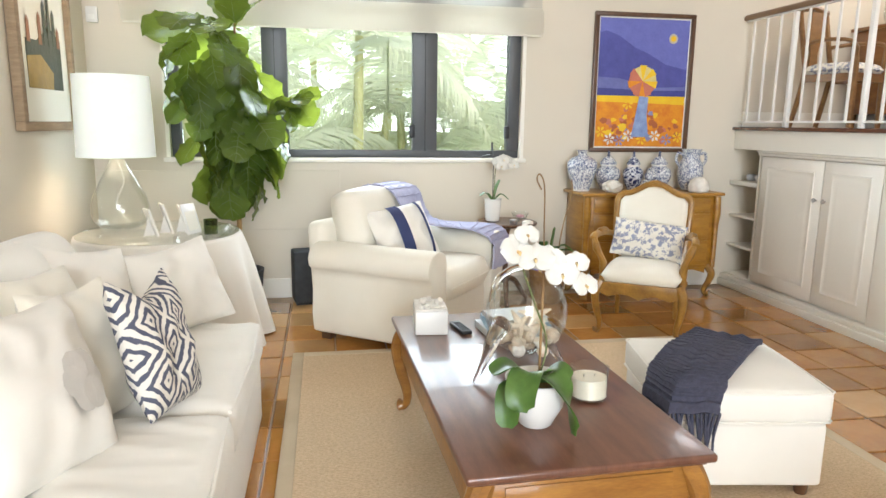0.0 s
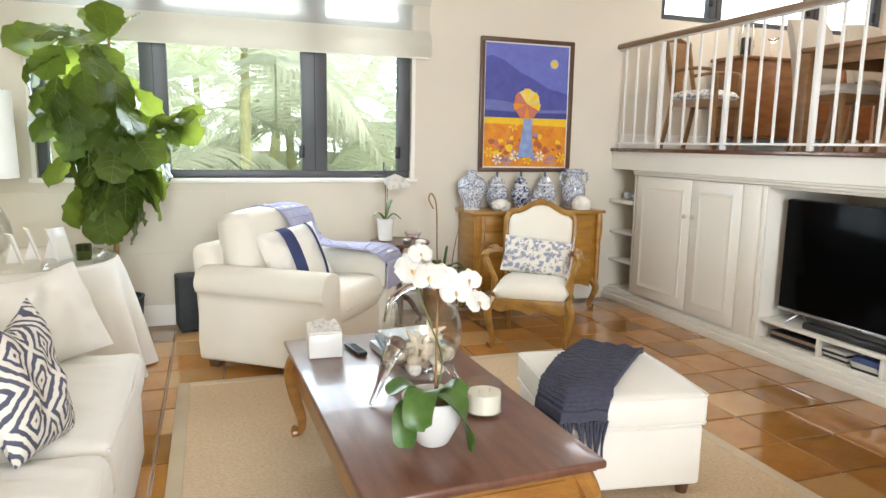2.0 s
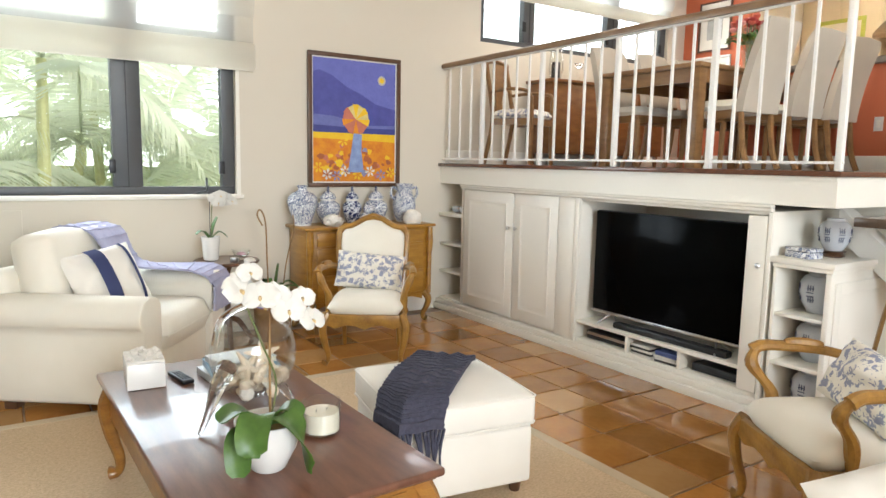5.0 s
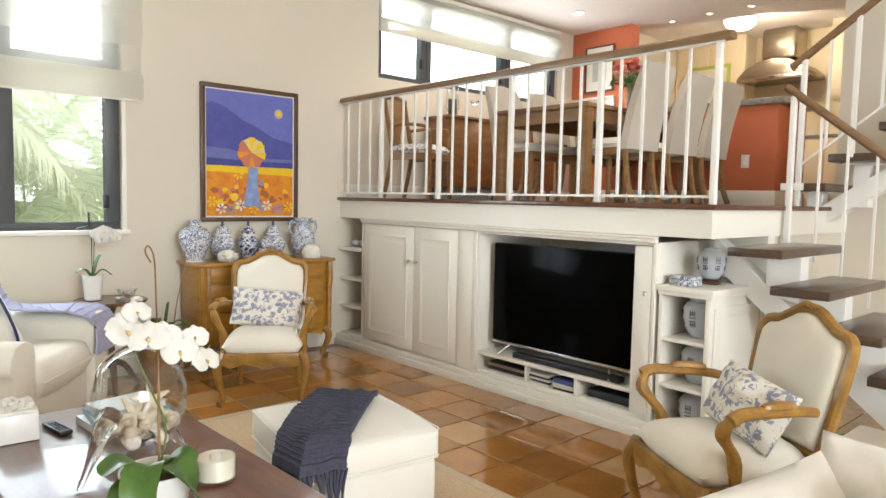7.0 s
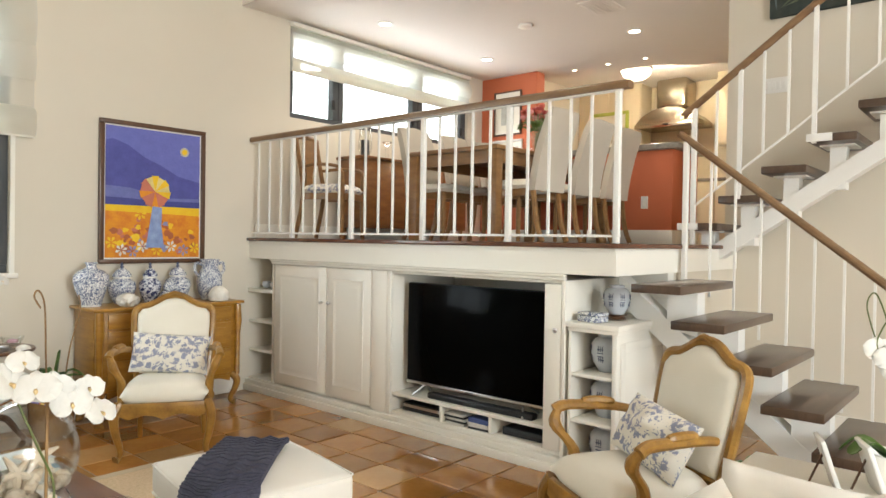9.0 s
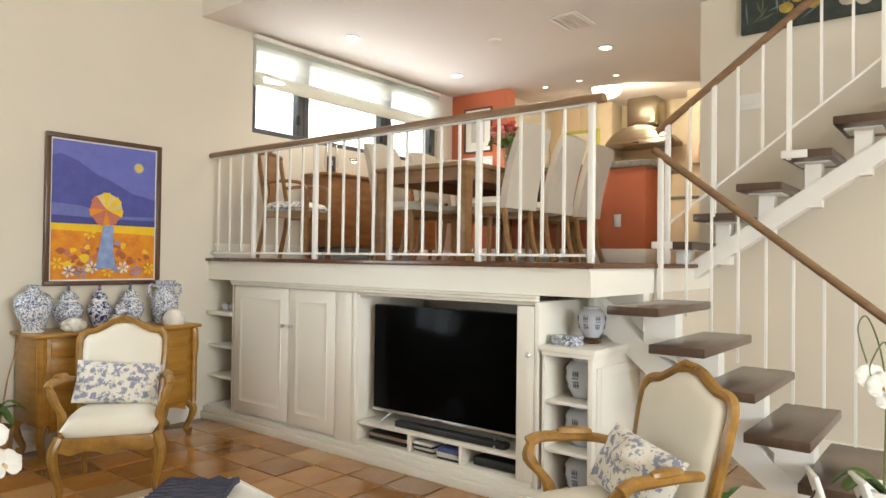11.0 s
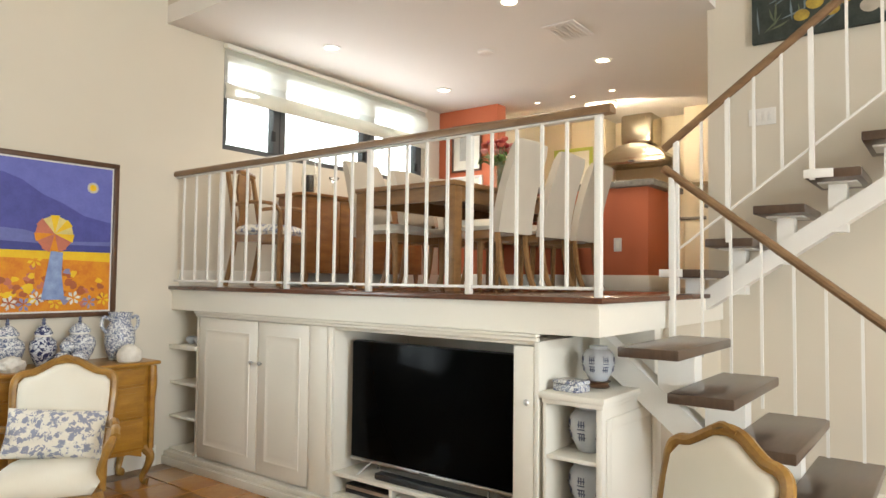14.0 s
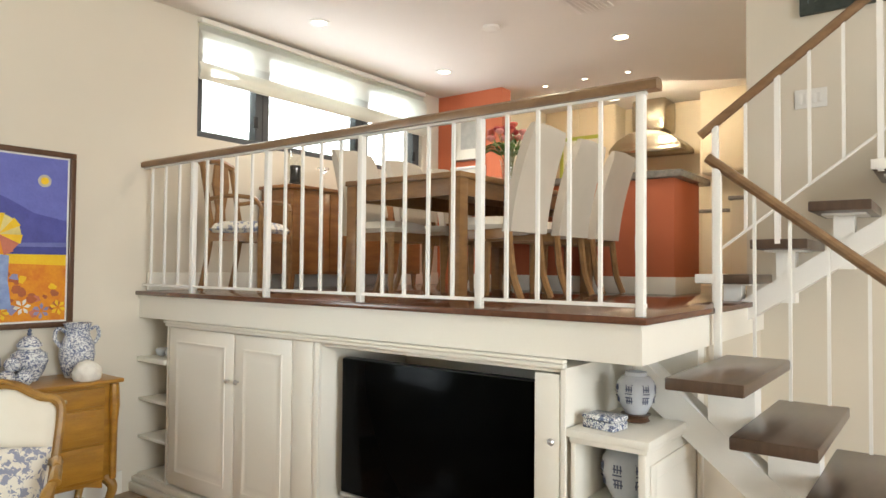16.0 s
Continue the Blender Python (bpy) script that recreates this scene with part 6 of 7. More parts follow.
for x, y, s in ((2.275, 5.08, 1.0), (3.02, 5.07, 1.1)):
    bm = bmesh.new()
    bmesh.ops.create_icosphere(bm, subdivisions=4, radius=0.075 * s)
    for v in bm.verts:
        v.co *= 1 + 0.28 * noise.noise(v.co * 38) * (1 if s == 1 else 0.25)
        v.co.z = max(-0.04, v.co.z * (0.72 if s == 1 else 1.0)) + 0.04
    single("coral_piece", bm, CORAL, pose(x, y, Z2), "white coral head on the sideboard" if s == 1 else "round white sea urchin on the sideboard", "coral", smooth=70)

# tilt-top side table, its orchid and trinkets
st = thing("side_table", 1.40, 5.06, 0, 0, "small round dark wooden pedestal table", "table")
part("tabletop", turned([(0.22, 0.625), (0.235, 0.63), (0.24, 0.642), (0.232, 0.65), (0.21, 0.646)], 40), DARK_WOOD, st)
part("pedestal", turned([(0.03, 0.16), (0.038, 0.2), (0.022, 0.26), (0.02, 0.40), (0.035, 0.48), (0.02, 0.54), (0.04, 0.6), (0.06, 0.624)], 20), DARK_WOOD, st)
for k in range(3):
    part("leg", shift(tube(curve([(0.02, 0, 0.2), (0.10, 0, 0.16), (0.18, 0, 0.05), (0.22, 0, 0.012)], 4), [0.022] * 7 + [0.018] * 6, 8), pose(0, 0, 0, 0, 0, 120 * k + 20)), DARK_WOOD, st)
o2 = thing("potted_orchid", 1.295, 5.10, 0.6485, 0, "white orchid in a tall white pot on the side table", "plant")
part("pot", turned([(0.048, 0.0), (0.054, 0.006), (0.066, 0.16), (0.069, 0.175), (0.062, 0.175), (0.058, 0.14), (0.02, 0.135)], 28), CERAMIC, o2, "white ceramic pot")
part("flower_stem", tube(curve([(0, 0, 0.13), (0.01, 0, 0.3), (0.02, 0.0, 0.42), (0.07, -0.02, 0.47), (0.13, -0.02, 0.44)], 5), 0.003, 6), STEM, o2)
part("stake", tube([(0.0, 0.01, 0.12), (0.0, 0.01, 0.56)], 0.003, 6), BLACK, o2)
for pts, w in ((((0, 0, 0.15), (-0.06, -0.02, 0.22), (-0.11, -0.03, 0.2)), 0.05), (((0, 0, 0.15), (0.06, -0.01, 0.21), (0.12, -0.02, 0.17)), 0.05), (((0, 0.01, 0.15), (0.03, 0.02, 0.26), (0.06, 0.03, 0.32)), 0.04)):
    strap_leaf(o2, pts, w)
rnd = random.Random(3)
for x, y, z in ((0.03, -0.02, 0.46), (0.07, -0.04, 0.48), (0.11, -0.03, 0.46), (0.15, -0.04, 0.44), (0.09, -0.02, 0.435), (0.05, -0.05, 0.43)):
    blossom(o2, Matrix.Translation((x, y, z)) @ pose(0, 0, 0, 74 + rnd.uniform(-14, 14), 0, rnd.uniform(-30, 30)), 0.085, rnd)
gd_ = thing("glass_dish", 1.50, 5.03, 0.647, 0, "clear footed glass dish with pale trinkets", "dish")
part("glass_cup", turned([(0.03, 0.0), (0.032, 0.004), (0.01, 0.012), (0.05, 0.03), (0.07, 0.075), (0.066, 0.075), (0.046, 0.034), (0.006, 0.018)], 28), THIN, gd_)
part("trinket", turned([(0.001, 0.03), (0.035, 0.038), (0.03, 0.055), (0.001, 0.062)], 12), mat("pink_glass", (0.6, 0.35, 0.4), rough=0.2), gd_)
single("silver_tin", turned([(0.028, 0), (0.03, 0.003), (0.03, 0.03), (0.024, 0.034), (0.001, 0.035)], 20), SILVER, pose(1.42, 4.93, 0.6475), "small round silver tin on the side table", "tin")
single("cockle_shell", turned([(0.001, 0), (0.045, 0.002), (0.04, 0.018), (0.015, 0.03), (0.001, 0.032)], 14), CORAL, pose(1.53, 4.92, 0.6475), "flat white seashell on the side table", "seashell")
# floor orchid with bare stems between table and sideboard
o3 = thing("floor_orchid", 1.74, 5.03, 0, 0, "strap-leaved orchid with bare curled stems in a basket", "plant")
part("basket", turned([(0.10, 0.0), (0.13, 0.04), (0.15, 0.30), (0.135, 0.30), (0.13, 0.24), (0.02, 0.24)], 28), TWIG, o3, "woven basket")
for k in range(9):
    a = radians(40 * k + 10)
    c, s = math.cos(a), math.sin(a)
    strap_leaf(o3, ((0, 0, 0.26), (0.10 * c, 0.10 * s, 0.40 + 0.03 * (k % 3)), (0.22 * c, 0.2 * s, 0.40 - 0.05 * (k % 2))), 0.06)
strap_leaf(o3, ((0, 0, 0.28), (0.03, 0.0, 0.46), (0.05, 0.0, 0.60)), 0.06)
part("flower_stem", tube(curve([(-0.03, 0, 0.26), (-0.04, 0, 0.6), (-0.05, 0.0, 0.92), (-0.09, 0.0, 1.02), (-0.12, -0.02, 0.98), (-0.08, -0.02, 0.9)], 5), 0.006, 6), TWIG, o3, "bare brown stem")
part("flower_stem", tube(curve([(0.06, -0.02, 0.26), (0.10, -0.03, 0.6), (0.16, -0.04, 0.86), (0.15, -0.05, 0.98)], 5), 0.005, 6), TWIG, o3)

# china on the built-in shelves
for z, s in ((0.9365, 0.5), (0.6405, 0.8), (0.3755, 0.9), (0.1105, 0.85)):
    for k, yy in enumerate((5.19, 5.31)):
        if s == 0.5:
            single("china_cup", turned([(0.02, 0), (0.04, 0.02), (0.045, 0.045), (0.03, 0.06), (0.001, 0.062)], 18), CHINA_PALE, pose(X + 0.10, yy, z), "small pale blue china ornament on a shelf", "ornament", "small shelf china", smooth=70)
        elif k == 0:
            single("china_canister", turned([(0.045, 0), (0.055, 0.01), (0.06, 0.12), (0.05, 0.15), (0.03, 0.155), (0.035, 0.165), (0.001, 0.17)], 22), DELFT, pose(X + 0.12, 5.15, z) @ Matrix.Diagonal((s, s, s, 1)), "small blue and white china canister on a shelf", "jar", "small shelf china", smooth=60)


def temple_jar(x, y, z, s, label, stand_=False):
    j = thing("temple_jar", x, y, z, 0, label, "jar", "blue and white china")
    z0 = 0.035 if stand_ else 0.0
    if stand_:
        part("stand", turned([(0.045, 0.0), (0.06, 0.006), (0.05, 0.02), (0.065, 0.0345)], 24), DARK_WOOD, j, "carved dark wooden stand")
    part("body", turned([(r * s, z0 + h * s) for r, h in ((0.055, 0), (0.06, 0.008), (0.088, 0.06), (0.102, 0.12), (0.098, 0.17), (0.075, 0.20), (0.058, 0.206), (0.058, 0.225), (0.001, 0.226))], 36), CHINA_PALE, j, smooth=60)
    for k in range(7):
        mid = 2 * math.pi * (k + 0.5) / 7
        marks = [(mid, zz, 0.019, 0.0024) for zz in (0.056, 0.078, 0.098, 0.118, 0.140, 0.162)]
        marks += [(mid + da, zz, 0.0024, 0.016) for da in (-0.13, 0.0, 0.13) for zz in (0.080, 0.142)]
        for a, zz, hw, hh in marks:
            r = s * (0.1035 - 5.5 * (zz - 0.122) ** 2) + 0.0008
            part("painted_stroke", shift(block(-0.0015, 0.0015, -hw * s, hw * s, -hh * s, hh * s), Matrix.Translation((r * math.cos(a), r * math.sin(a), z0 + zz * s)) @ pose(0, 0, 0, 0, 0, math.degrees(a))), INK, j)
    return j


temple_jar(3.76, 1.90, 0.6205, 1.02, "pale blue china temple jar on the bookcase shelf")
temple_jar(3.76, 1.90, 0.3455, 1.02, "pale blue china temple jar on the bookcase shelf")
temple_jar(3.76, 1.90, 0.0605, 1.02, "pale blue china temple jar on the bottom shelf")
temple_jar(3.86, 1.90, 0.9265, 0.80, "pale blue china jar on a carved stand", True)
bxs = thing("china_box", 3.66, 1.955, 0.9265, -10, "low blue and white china box with a lid", "box")
part("body", block(-0.055, 0.055, -0.075, 0.075, 0, 0.036, 0.006), DELFT, bxs)
part("lid", block(-0.058, 0.058, -0.078, 0.078, 0.0365, 0.058, 0.010), DELFT, bxs)

# second sofa at the edge of the view, with a console behind it
s2 = thing("low_sofa", 1.75, 0.05, 0, -6, "white slipcovered sofa with its cushions piled high", "sofa")
part("base", block(-0.55, 0.75, -0.55, 0.35, 0.03, 0.32, 0.03, 3), WHITE_CLOTH, s2)
part("seat_cushion", block(-0.52, 0.56, -0.36, 0.36, 0.321, 0.47, 0.05, 4), WHITE_CLOTH, s2)
part("arm", block(0.57, 0.78, -0.55, 0.35, 0.321, 0.56, 0.06, 4), WHITE_CLOTH, s2)
part("back", block(-0.55, 0.56, -0.56, -0.37, 0.321, 0.62, 0.06, 4), WHITE_CLOTH, s2)
pillow("throw_pillow", 0.46, 0.40, 0.32, WHITE_CLOTH, Matrix.Translation((2.20, 0.50, 0.51)) @ pose(0, 0, 0, 0, 0, -62) @ pose(0, 0, 0, 74, 0, 0) @ pose(0, 0, 0, 0, 0, -10), "large soft white cushion over the sofa's arm", 21.0)
pillow("throw_pillow", 0.42, 0.40, 0.16, WHITE_CLOTH, Matrix.Translation((1.92, 0.67, 0.47)) @ pose(0, 0, 0, 0, 0, -50) @ pose(0, 0, 0, 58, 0, 0) @ pose(0, 0, 0, 0, 0, 24), "white cushion with a corded edge", 22.0)
pillow("throw_pillow", 0.46, 0.44, 0.18, WHITE_CLOTH, Matrix.Translation((1.93, 0.17, 0.60)) @ pose(0, 0, 0, 0, 0, -70) @ pose(0, 0, 0, 66, 0, 0) @ pose(0, 0, 0, 0, 0, 18), "white cushion on the sofa", 23.0)
cs = thing("console_table", 2.86, 0.30, 0, 0, "narrow pale console table behind the sofa", "table")
part("tabletop", block(-0.20, 0.20, -0.5, 0.55, 0.49, 0.52, 0.006), TRIM, cs)
for x in (-0.17, 0.17):
    for y in (-0.46, 0.51):
        part("leg", block(x - 0.02, x + 0.02, y - 0.02, y + 0.02, 0.0, 0.49, 0.004), TRIM, cs)
for x, y, r in ((2.80, 0.50, 112), (2.84, 0.37, 116)):
    f = thing("photo_frame", x, y, 0.5205, r, "white photo frame seen edge-on", "photo frame", "photo frames on the console")
    tilt = pose(0, 0, 0, 0, 18, 0)
    part("frame_back", shift(block(-0.008, 0.008, -0.07, 0.07, 0.0, 0.19, 0.003), tilt), CERAMIC, f)
    part("strut", tube([(0.045, 0, 0.12), (0.09, 0, 0.006)], 0.004, 6), DARK_WOOD, f, "dark strut")
o4 = thing("potted_orchid", 2.93, 0.36, 0.5205, 0, "white orchid with arching green stems on the console", "plant")
part("pot", turned([(0.05, 0.0), (0.06, 0.01), (0.085, 0.11), (0.088, 0.13), (0.08, 0.13), (0.07, 0.1), (0.02, 0.09)], 28), CERAMIC, o4)
part("flower_stem", tube(curve([(0, 0, 0.1), (0.04, 0.0, 0.5), (0.05, 0.05, 0.70), (0.03, 0.08, 0.66), (0.0, 0.04, 0.52)], 6), 0.003, 6), STEM, o4)
part("flower_stem", tube(curve([(0.02, 0, 0.1), (0.06, -0.01, 0.45), (0.05, 0.0, 0.62), (0.0, 0.04, 0.54), (0.0, 0.03, 0.48)], 6), 0.003, 6), STEM, o4)
for x, y, z in ((0.0, 0.035, 0.50), (0.0, 0.0, 0.47), (0.02, -0.02, 0.43)):
    blossom(o4, Matrix.Translation((x, y, z)) @ pose(0, 0, 0, 80, 0, -55 + 300 * y), 0.095, rnd)
strap_leaf(o4, ((0, 0, 0.11), (-0.06, 0.05, 0.17), (-0.12, 0.10, 0.13)), 0.06)
strap_leaf(o4, ((0, 0, 0.11), (0.03, 0.09, 0.16), (0.03, 0.16, 0.10)), 0.06)

# ---- dining platform and kitchen ----
def dining_chair(x, y, turn, label):
    c = thing("dining_chair", x, y, P, turn, label, "chair", "slipcovered dining chairs")
    for sx in (-1, 1):
        part("leg", tube(curve([(sx * 0.18, -0.18, 0.42), (sx * 0.18, -0.185, 0.2), (sx * 0.185, -0.19, 0.004)], 3), [0.024, 0.024, 0.023, 0.022, 0.02, 0.019, 0.018], 6), DINING, c)
        part("leg", tube(curve([(sx * 0.18, 0.19, 0.55), (sx * 0.18, 0.20, 0.38), (sx * 0.18, 0.23, 0.15), (sx * 0.18, 0.285, 0.004)], 3), 0.023, 6), DINING, c)
        part("rail", block(sx * 0.18 - 0.012, sx * 0.18 + 0.012, -0.17, 0.19, 0.36, 0.42), DINING, c)
    part("rail", block(-0.17, 0.17, -0.195, -0.17, 0.36, 0.42), DINING, c)
    part("seat", shift(puff(0.44, 0.44, 0.11, 10, 5.0), Matrix.Translation((0, 0, 0.445))), CREAM, c, "cream padded seat", smooth=70)
    rows = []
    for i in range(11):
        t = i / 10
        z, yy, w = 0.40 + 0.62 * t, 0.205 + 0.06 * t + 0.10 * t * t, 0.215 - 0.02 * t * t
        dt = 0.03 if t < 0.98 else 0.012
        rows.append([(-w, yy - dt, z), (0, yy - dt - 0.012, z + 0.015 * t), (w, yy - dt, z), (w, yy + dt, z), (0, yy + dt - 0.008, z + 0.015 * t), (-w, yy + dt, z)])
    part("slipcover", rings(bmesh.new(), rows), SLIP, c, "natural linen slipcover on the back", smooth=50)
    return c


first = dining_chair(4.55, 3.06, 180, "dark wooden dining chair with a linen slipcovered back")
for x, y, t in ((5.15, 3.06, 180), (5.70, 3.06, 180), (4.53, 3.94, 0), (5.10, 3.94, 0), (5.66, 3.94, 0)):
    copy_thing(first, pose(x, y, P, 0, 0, t))

dt = thing("dining_table", 5.09, 3.53, P, 0, "dark wooden rectangular dining table", "table")
part("tabletop", block(-0.93, 0.93, -0.47, 0.47, 0.715, 0.75, 0.006), DINING, dt)
for s in (-1, 1):
    part("apron", block(s * 0.88 - 0.012, s * 0.88 + 0.012, -0.38, 0.38, 0.615, 0.7145), DINING, dt)
    part("apron", block(-0.84, 0.84, s * 0.42 - 0.012, s * 0.42 + 0.012, 0.615, 0.7145), DINING, dt)
    for q in (-1, 1):
        part("leg", block(s * 0.88 - 0.042, s * 0.88 + 0.042, q * 0.42 - 0.042, q * 0.42 + 0.042, 0.0, 0.7146, 0.006), DINING, dt)

wc = thing("wooden_armchair", 4.12, 4.93, P, 22, "wooden armchair with a blue floral seat and open arms", "chair")
for sx in (-1, 1):
    part("leg", tube(curve([(sx * 0.21, -0.20, 0.60), (sx * 0.21, -0.2, 0.3), (sx * 0.215, -0.2, 0.004)], 3), [0.016, 0.02, 0.023, 0.025, 0.023, 0.02, 0.018], 6), DINING, wc)
    part("leg", tube(curve([(sx * 0.19, 0.30, 0.95), (sx * 0.19, 0.235, 0.6), (sx * 0.19, 0.21, 0.40), (sx * 0.195, 0.29, 0.004)], 3), 0.021, 6), DINING, wc)
    part("arm", tube(curve([(sx * 0.195, 0.24, 0.66), (sx * 0.235, 0.05, 0.68), (sx * 0.24, -0.15, 0.66), (sx * 0.215, -0.2, 0.6)], 4), 0.016, 7), DINING, wc)
    part("rail", block(sx * 0.2 - 0.012, sx * 0.2 + 0.012, -0.19, 0.21, 0.36, 0.42), DINING, wc)
part("rail", block(-0.2, 0.2, -0.215, -0.19, 0.36, 0.42), DINING, wc)
part("seat", shift(puff(0.48, 0.45, 0.12, 12, 5.0), Matrix.Translation((0, 0, 0.45))), FLORAL, wc, "blue and white floral seat", smooth=70)
part("top_rail", tube(curve([(-0.2, 0.30, 0.94), (0, 0.315, 0.975), (0.2, 0.30, 0.94)], 5), 0.03, 8), DINING, wc)
part("splat", prism([(-0.07, 0.44), (0.07, 0.44), (0.05, 0.6), (0.10, 0.78), (0.08, 0.93), (-0.08, 0.93), (-0.10, 0.78), (-0.05, 0.6)], 0.018, "y", 0.255), DINING, wc)

bf = thing("buffet", 5.42, 5.225, P, 0, "polished brown wooden buffet under the high window", "sideboard")
part("top", block(-0.86, 0.86, -0.205, 0.20, 0.82, 0.85, 0.006), BUFFET, bf)
part("carcass", block(-0.83, 0.83, -0.18, 0.195, 0.12, 0.82, 0.004), BUFFET, bf)
for i in range(4):
    part("door", block(-0.82 + 0.41 * i, -0.42 + 0.41 * i, -0.194, -0.1805, 0.14, 0.80, 0.004), BUFFET, bf)
for x in (-0.78, 0.78):
    for y in (-0.14, 0.15):
        part("leg", turned([(0.018, 0.0), (0.028, 0.12)], 10, (x, y, 0)), BUFFET, bf)
ZB = P + 0.8505
for x, y, h in ((4.76, 5.2, 0.30), (5.02, 5.14, 0.20)):
    hu = thing("glass_candle_holder", x, y, ZB, 0, "clear glass candle holder on the buffet", "candle holder")
    if h > 0.25:
        part("glass_chimney", turned([(0.05, 0.02), (0.075, 0.1), (0.07, 0.2), (0.055, h), (0.051, h), (0.066, 0.2), (0.071, 0.1), (0.046, 0.024)], 24), THIN, hu)
        part("candle", turned([(0.045, 0.03), (0.045, 0.18), (0.001, 0.182)], 20), BLACK, hu, "dark pillar candle")
        part("base", turned([(0.07, 0.0), (0.07, 0.008), (0.03, 0.0195)], 24), GLASS, hu)
    else:
        part("glass_stem", turned([(0.06, 0.0), (0.06, 0.006), (0.012, 0.02), (0.02, 0.09), (0.012, 0.14), (0.05, 0.18), (0.05, 0.186), (0.01, 0.16)], 24), GLASS, hu)
vs = thing("flower_vase", 5.28, 3.42, P + 0.75, 0, "tall glass vase of red and pink roses", "vase")
part("glass_body", turned([(0.05, 0.0), (0.055, 0.006), (0.045, 0.12), (0.07, 0.24), (0.066, 0.24), (0.041, 0.12), (0.045, 0.012)], 28), THIN, vs)
rnd = random.Random(12)
ROSE = [mat("rose_" + n, c, rough=0.7, scale=40, bump=0.3) for n, c in (("red", (0.32, 0.03, 0.03)), ("pink", (0.62, 0.25, 0.22)), ("coral", (0.55, 0.12, 0.08)))]
for i in range(22):
    a, r = rnd.uniform(0, 6.28), 0.16 * rnd.random() ** 0.5
    h = 0.46 + 0.08 * rnd.random() - r * 0.5
    tip = (r * math.cos(a), r * math.sin(a), h)
    part("stalk", tube([(0.02 * math.cos(a), 0.02 * math.sin(a), 0.02), (0.03 * math.cos(a), 0.03 * math.sin(a), 0.22), tip], 0.003, 5), STEM, vs)
    b = turned([(0.004, -0.02), (0.024, -0.008), (0.032, 0.008), (0.026, 0.02), (0.012, 0.016), (0.001, 0.02)], 9)
    part("rose", shift(b, Matrix.Translation(tip)), ROSE[i % 3], vs)
    strap_leaf(vs, ((tip[0] * 0.5, tip[1] * 0.5, h * 0.7), (tip[0] * 1.0, tip[1] * 1.0, h * 0.78), (tip[0] * 1.4, tip[1] * 1.4, h * 0.72)), 0.045)
for x, y in ((4.95, 3.45), (5.05, 3.6), (5.12, 3.42)):
    single("drinking_glass", turned([(0.03, 0.0), (0.034, 0.1), (0.031, 0.1), (0.027, 0.008)], 18), THIN, pose(x, y, P + 0.7505), "clear drinking glass on the dining table", "glass", "table glasses")

# burnt orange pier with a framed print, kitchen island
pier = structure("wall_pier", block(7.06, 7.24, 4.60, Y - 0.001, P, DCEIL - 0.001, 0.004), ORANGE, "burnt orange painted pier")
pp = framed("small_print", "dark framed print with a white mount on the orange pier", 0.42, 0.56, 0.018, 0.03, pose(7.056, 5.02, 3.04, 0, 0, -90), DARK_WOOD, 0, PAPER)
flat(pp, [(-0.10, -0.15), (0.10, -0.15), (0.10, 0.16), (-0.10, 0.16)], -0.016, paint("grey_sketch_print", (0.48, 0.47, 0.42)))
lower = framed("small_print", "pale framed print low on the orange pier", 0.46, 0.52, 0.03, 0.03, pose(7.056, 5.02, 2.44, 0, 0, -90), CERAMIC, 0, PAPER)
flat(lower, [(-0.13, -0.15), (0.13, -0.15), (0.13, 0.15), (-0.13, 0.15)], -0.016, OCHRE)
isl = thing("kitchen_island", 6.0, 2.43, P, 0, "burnt orange kitchen island with a granite top", "island")
part("body", block(0.0, 0.62, 0.0, 2.0, 0.13, 0.87, 0.003), ORANGE, isl, "burnt orange painted side")
part("worktop", block(-0.06, 0.70, -0.07, 2.06, 0.871, 0.925, 0.008), STONE, isl, "grey granite worktop")
part("skirting", block(-0.015, 0.62, -0.015, 2.0, 0.0, 0.13, 0.004), TRIM, isl, "white skirting")
part("socket", block(-0.006, -0.0005, 0.227, 0.297, 0.33, 0.445, 0.003), CERAMIC, isl, "white socket plate")
part("socket_slot", block(-0.0075, -0.0062, 0.247, 0.277, 0.355, 0.42), TRIM, isl)
kc = thing("kitchen_counter", 9.3, 2.1, P, 0, "cream kitchen counter with a dark worktop", "counter")
part("body", block(0.0, 0.69, 0.0, 3.2, 0.0, 0.87), KITCHEN, kc)
part("worktop", block(-0.03, 0.69, 0.0, 3.2, 0.871, 0.91, 0.006), STONE, kc)
for i in range(6):
    part("door", block(-0.02, -0.0005, 0.02 + 0.53 * i, 0.53 + 0.53 * i, 0.1, 0.85, 0.004), KITCHEN, kc)
k2 = thing("kitchen_counter", 7.9, 1.87, P, 0, "cream counter with a pale worktop by the stairs", "counter")
part("body", block(0.0, 1.3, 0.0, 0.62, 0.0, 0.87), KITCHEN, k2)
part("worktop", block(-0.02, 1.3, 0.0, 0.65, 0.871, 0.91, 0.006), STONE, k2)
for i in range(3):
    part("door", block(0.02 + 0.43 * i, 0.43 + 0.43 * i, 0.6205, 0.64, 0.1, 0.85, 0.004), KITCHEN, k2)
hood = thing("range_hood", 9.40, 3.92, P + 0.09, 0, "curved stainless steel range hood", "range hood")
arc = [(-0.46, 1.62), (-0.46, 1.68), (-0.36, 1.78), (-0.2, 1.86), (0.0, 1.89), (0.2, 1.86), (0.36, 1.78), (0.46, 1.68), (0.46, 1.62)]
part("canopy", prism(arc, 0.58, "x", 0.0, 0.004), STEEL, hood, "arched steel canopy")
part("front_lip", block(-0.02, 0.0, -0.47, 0.47, 1.60, 1.66, 0.004), STEEL, hood)
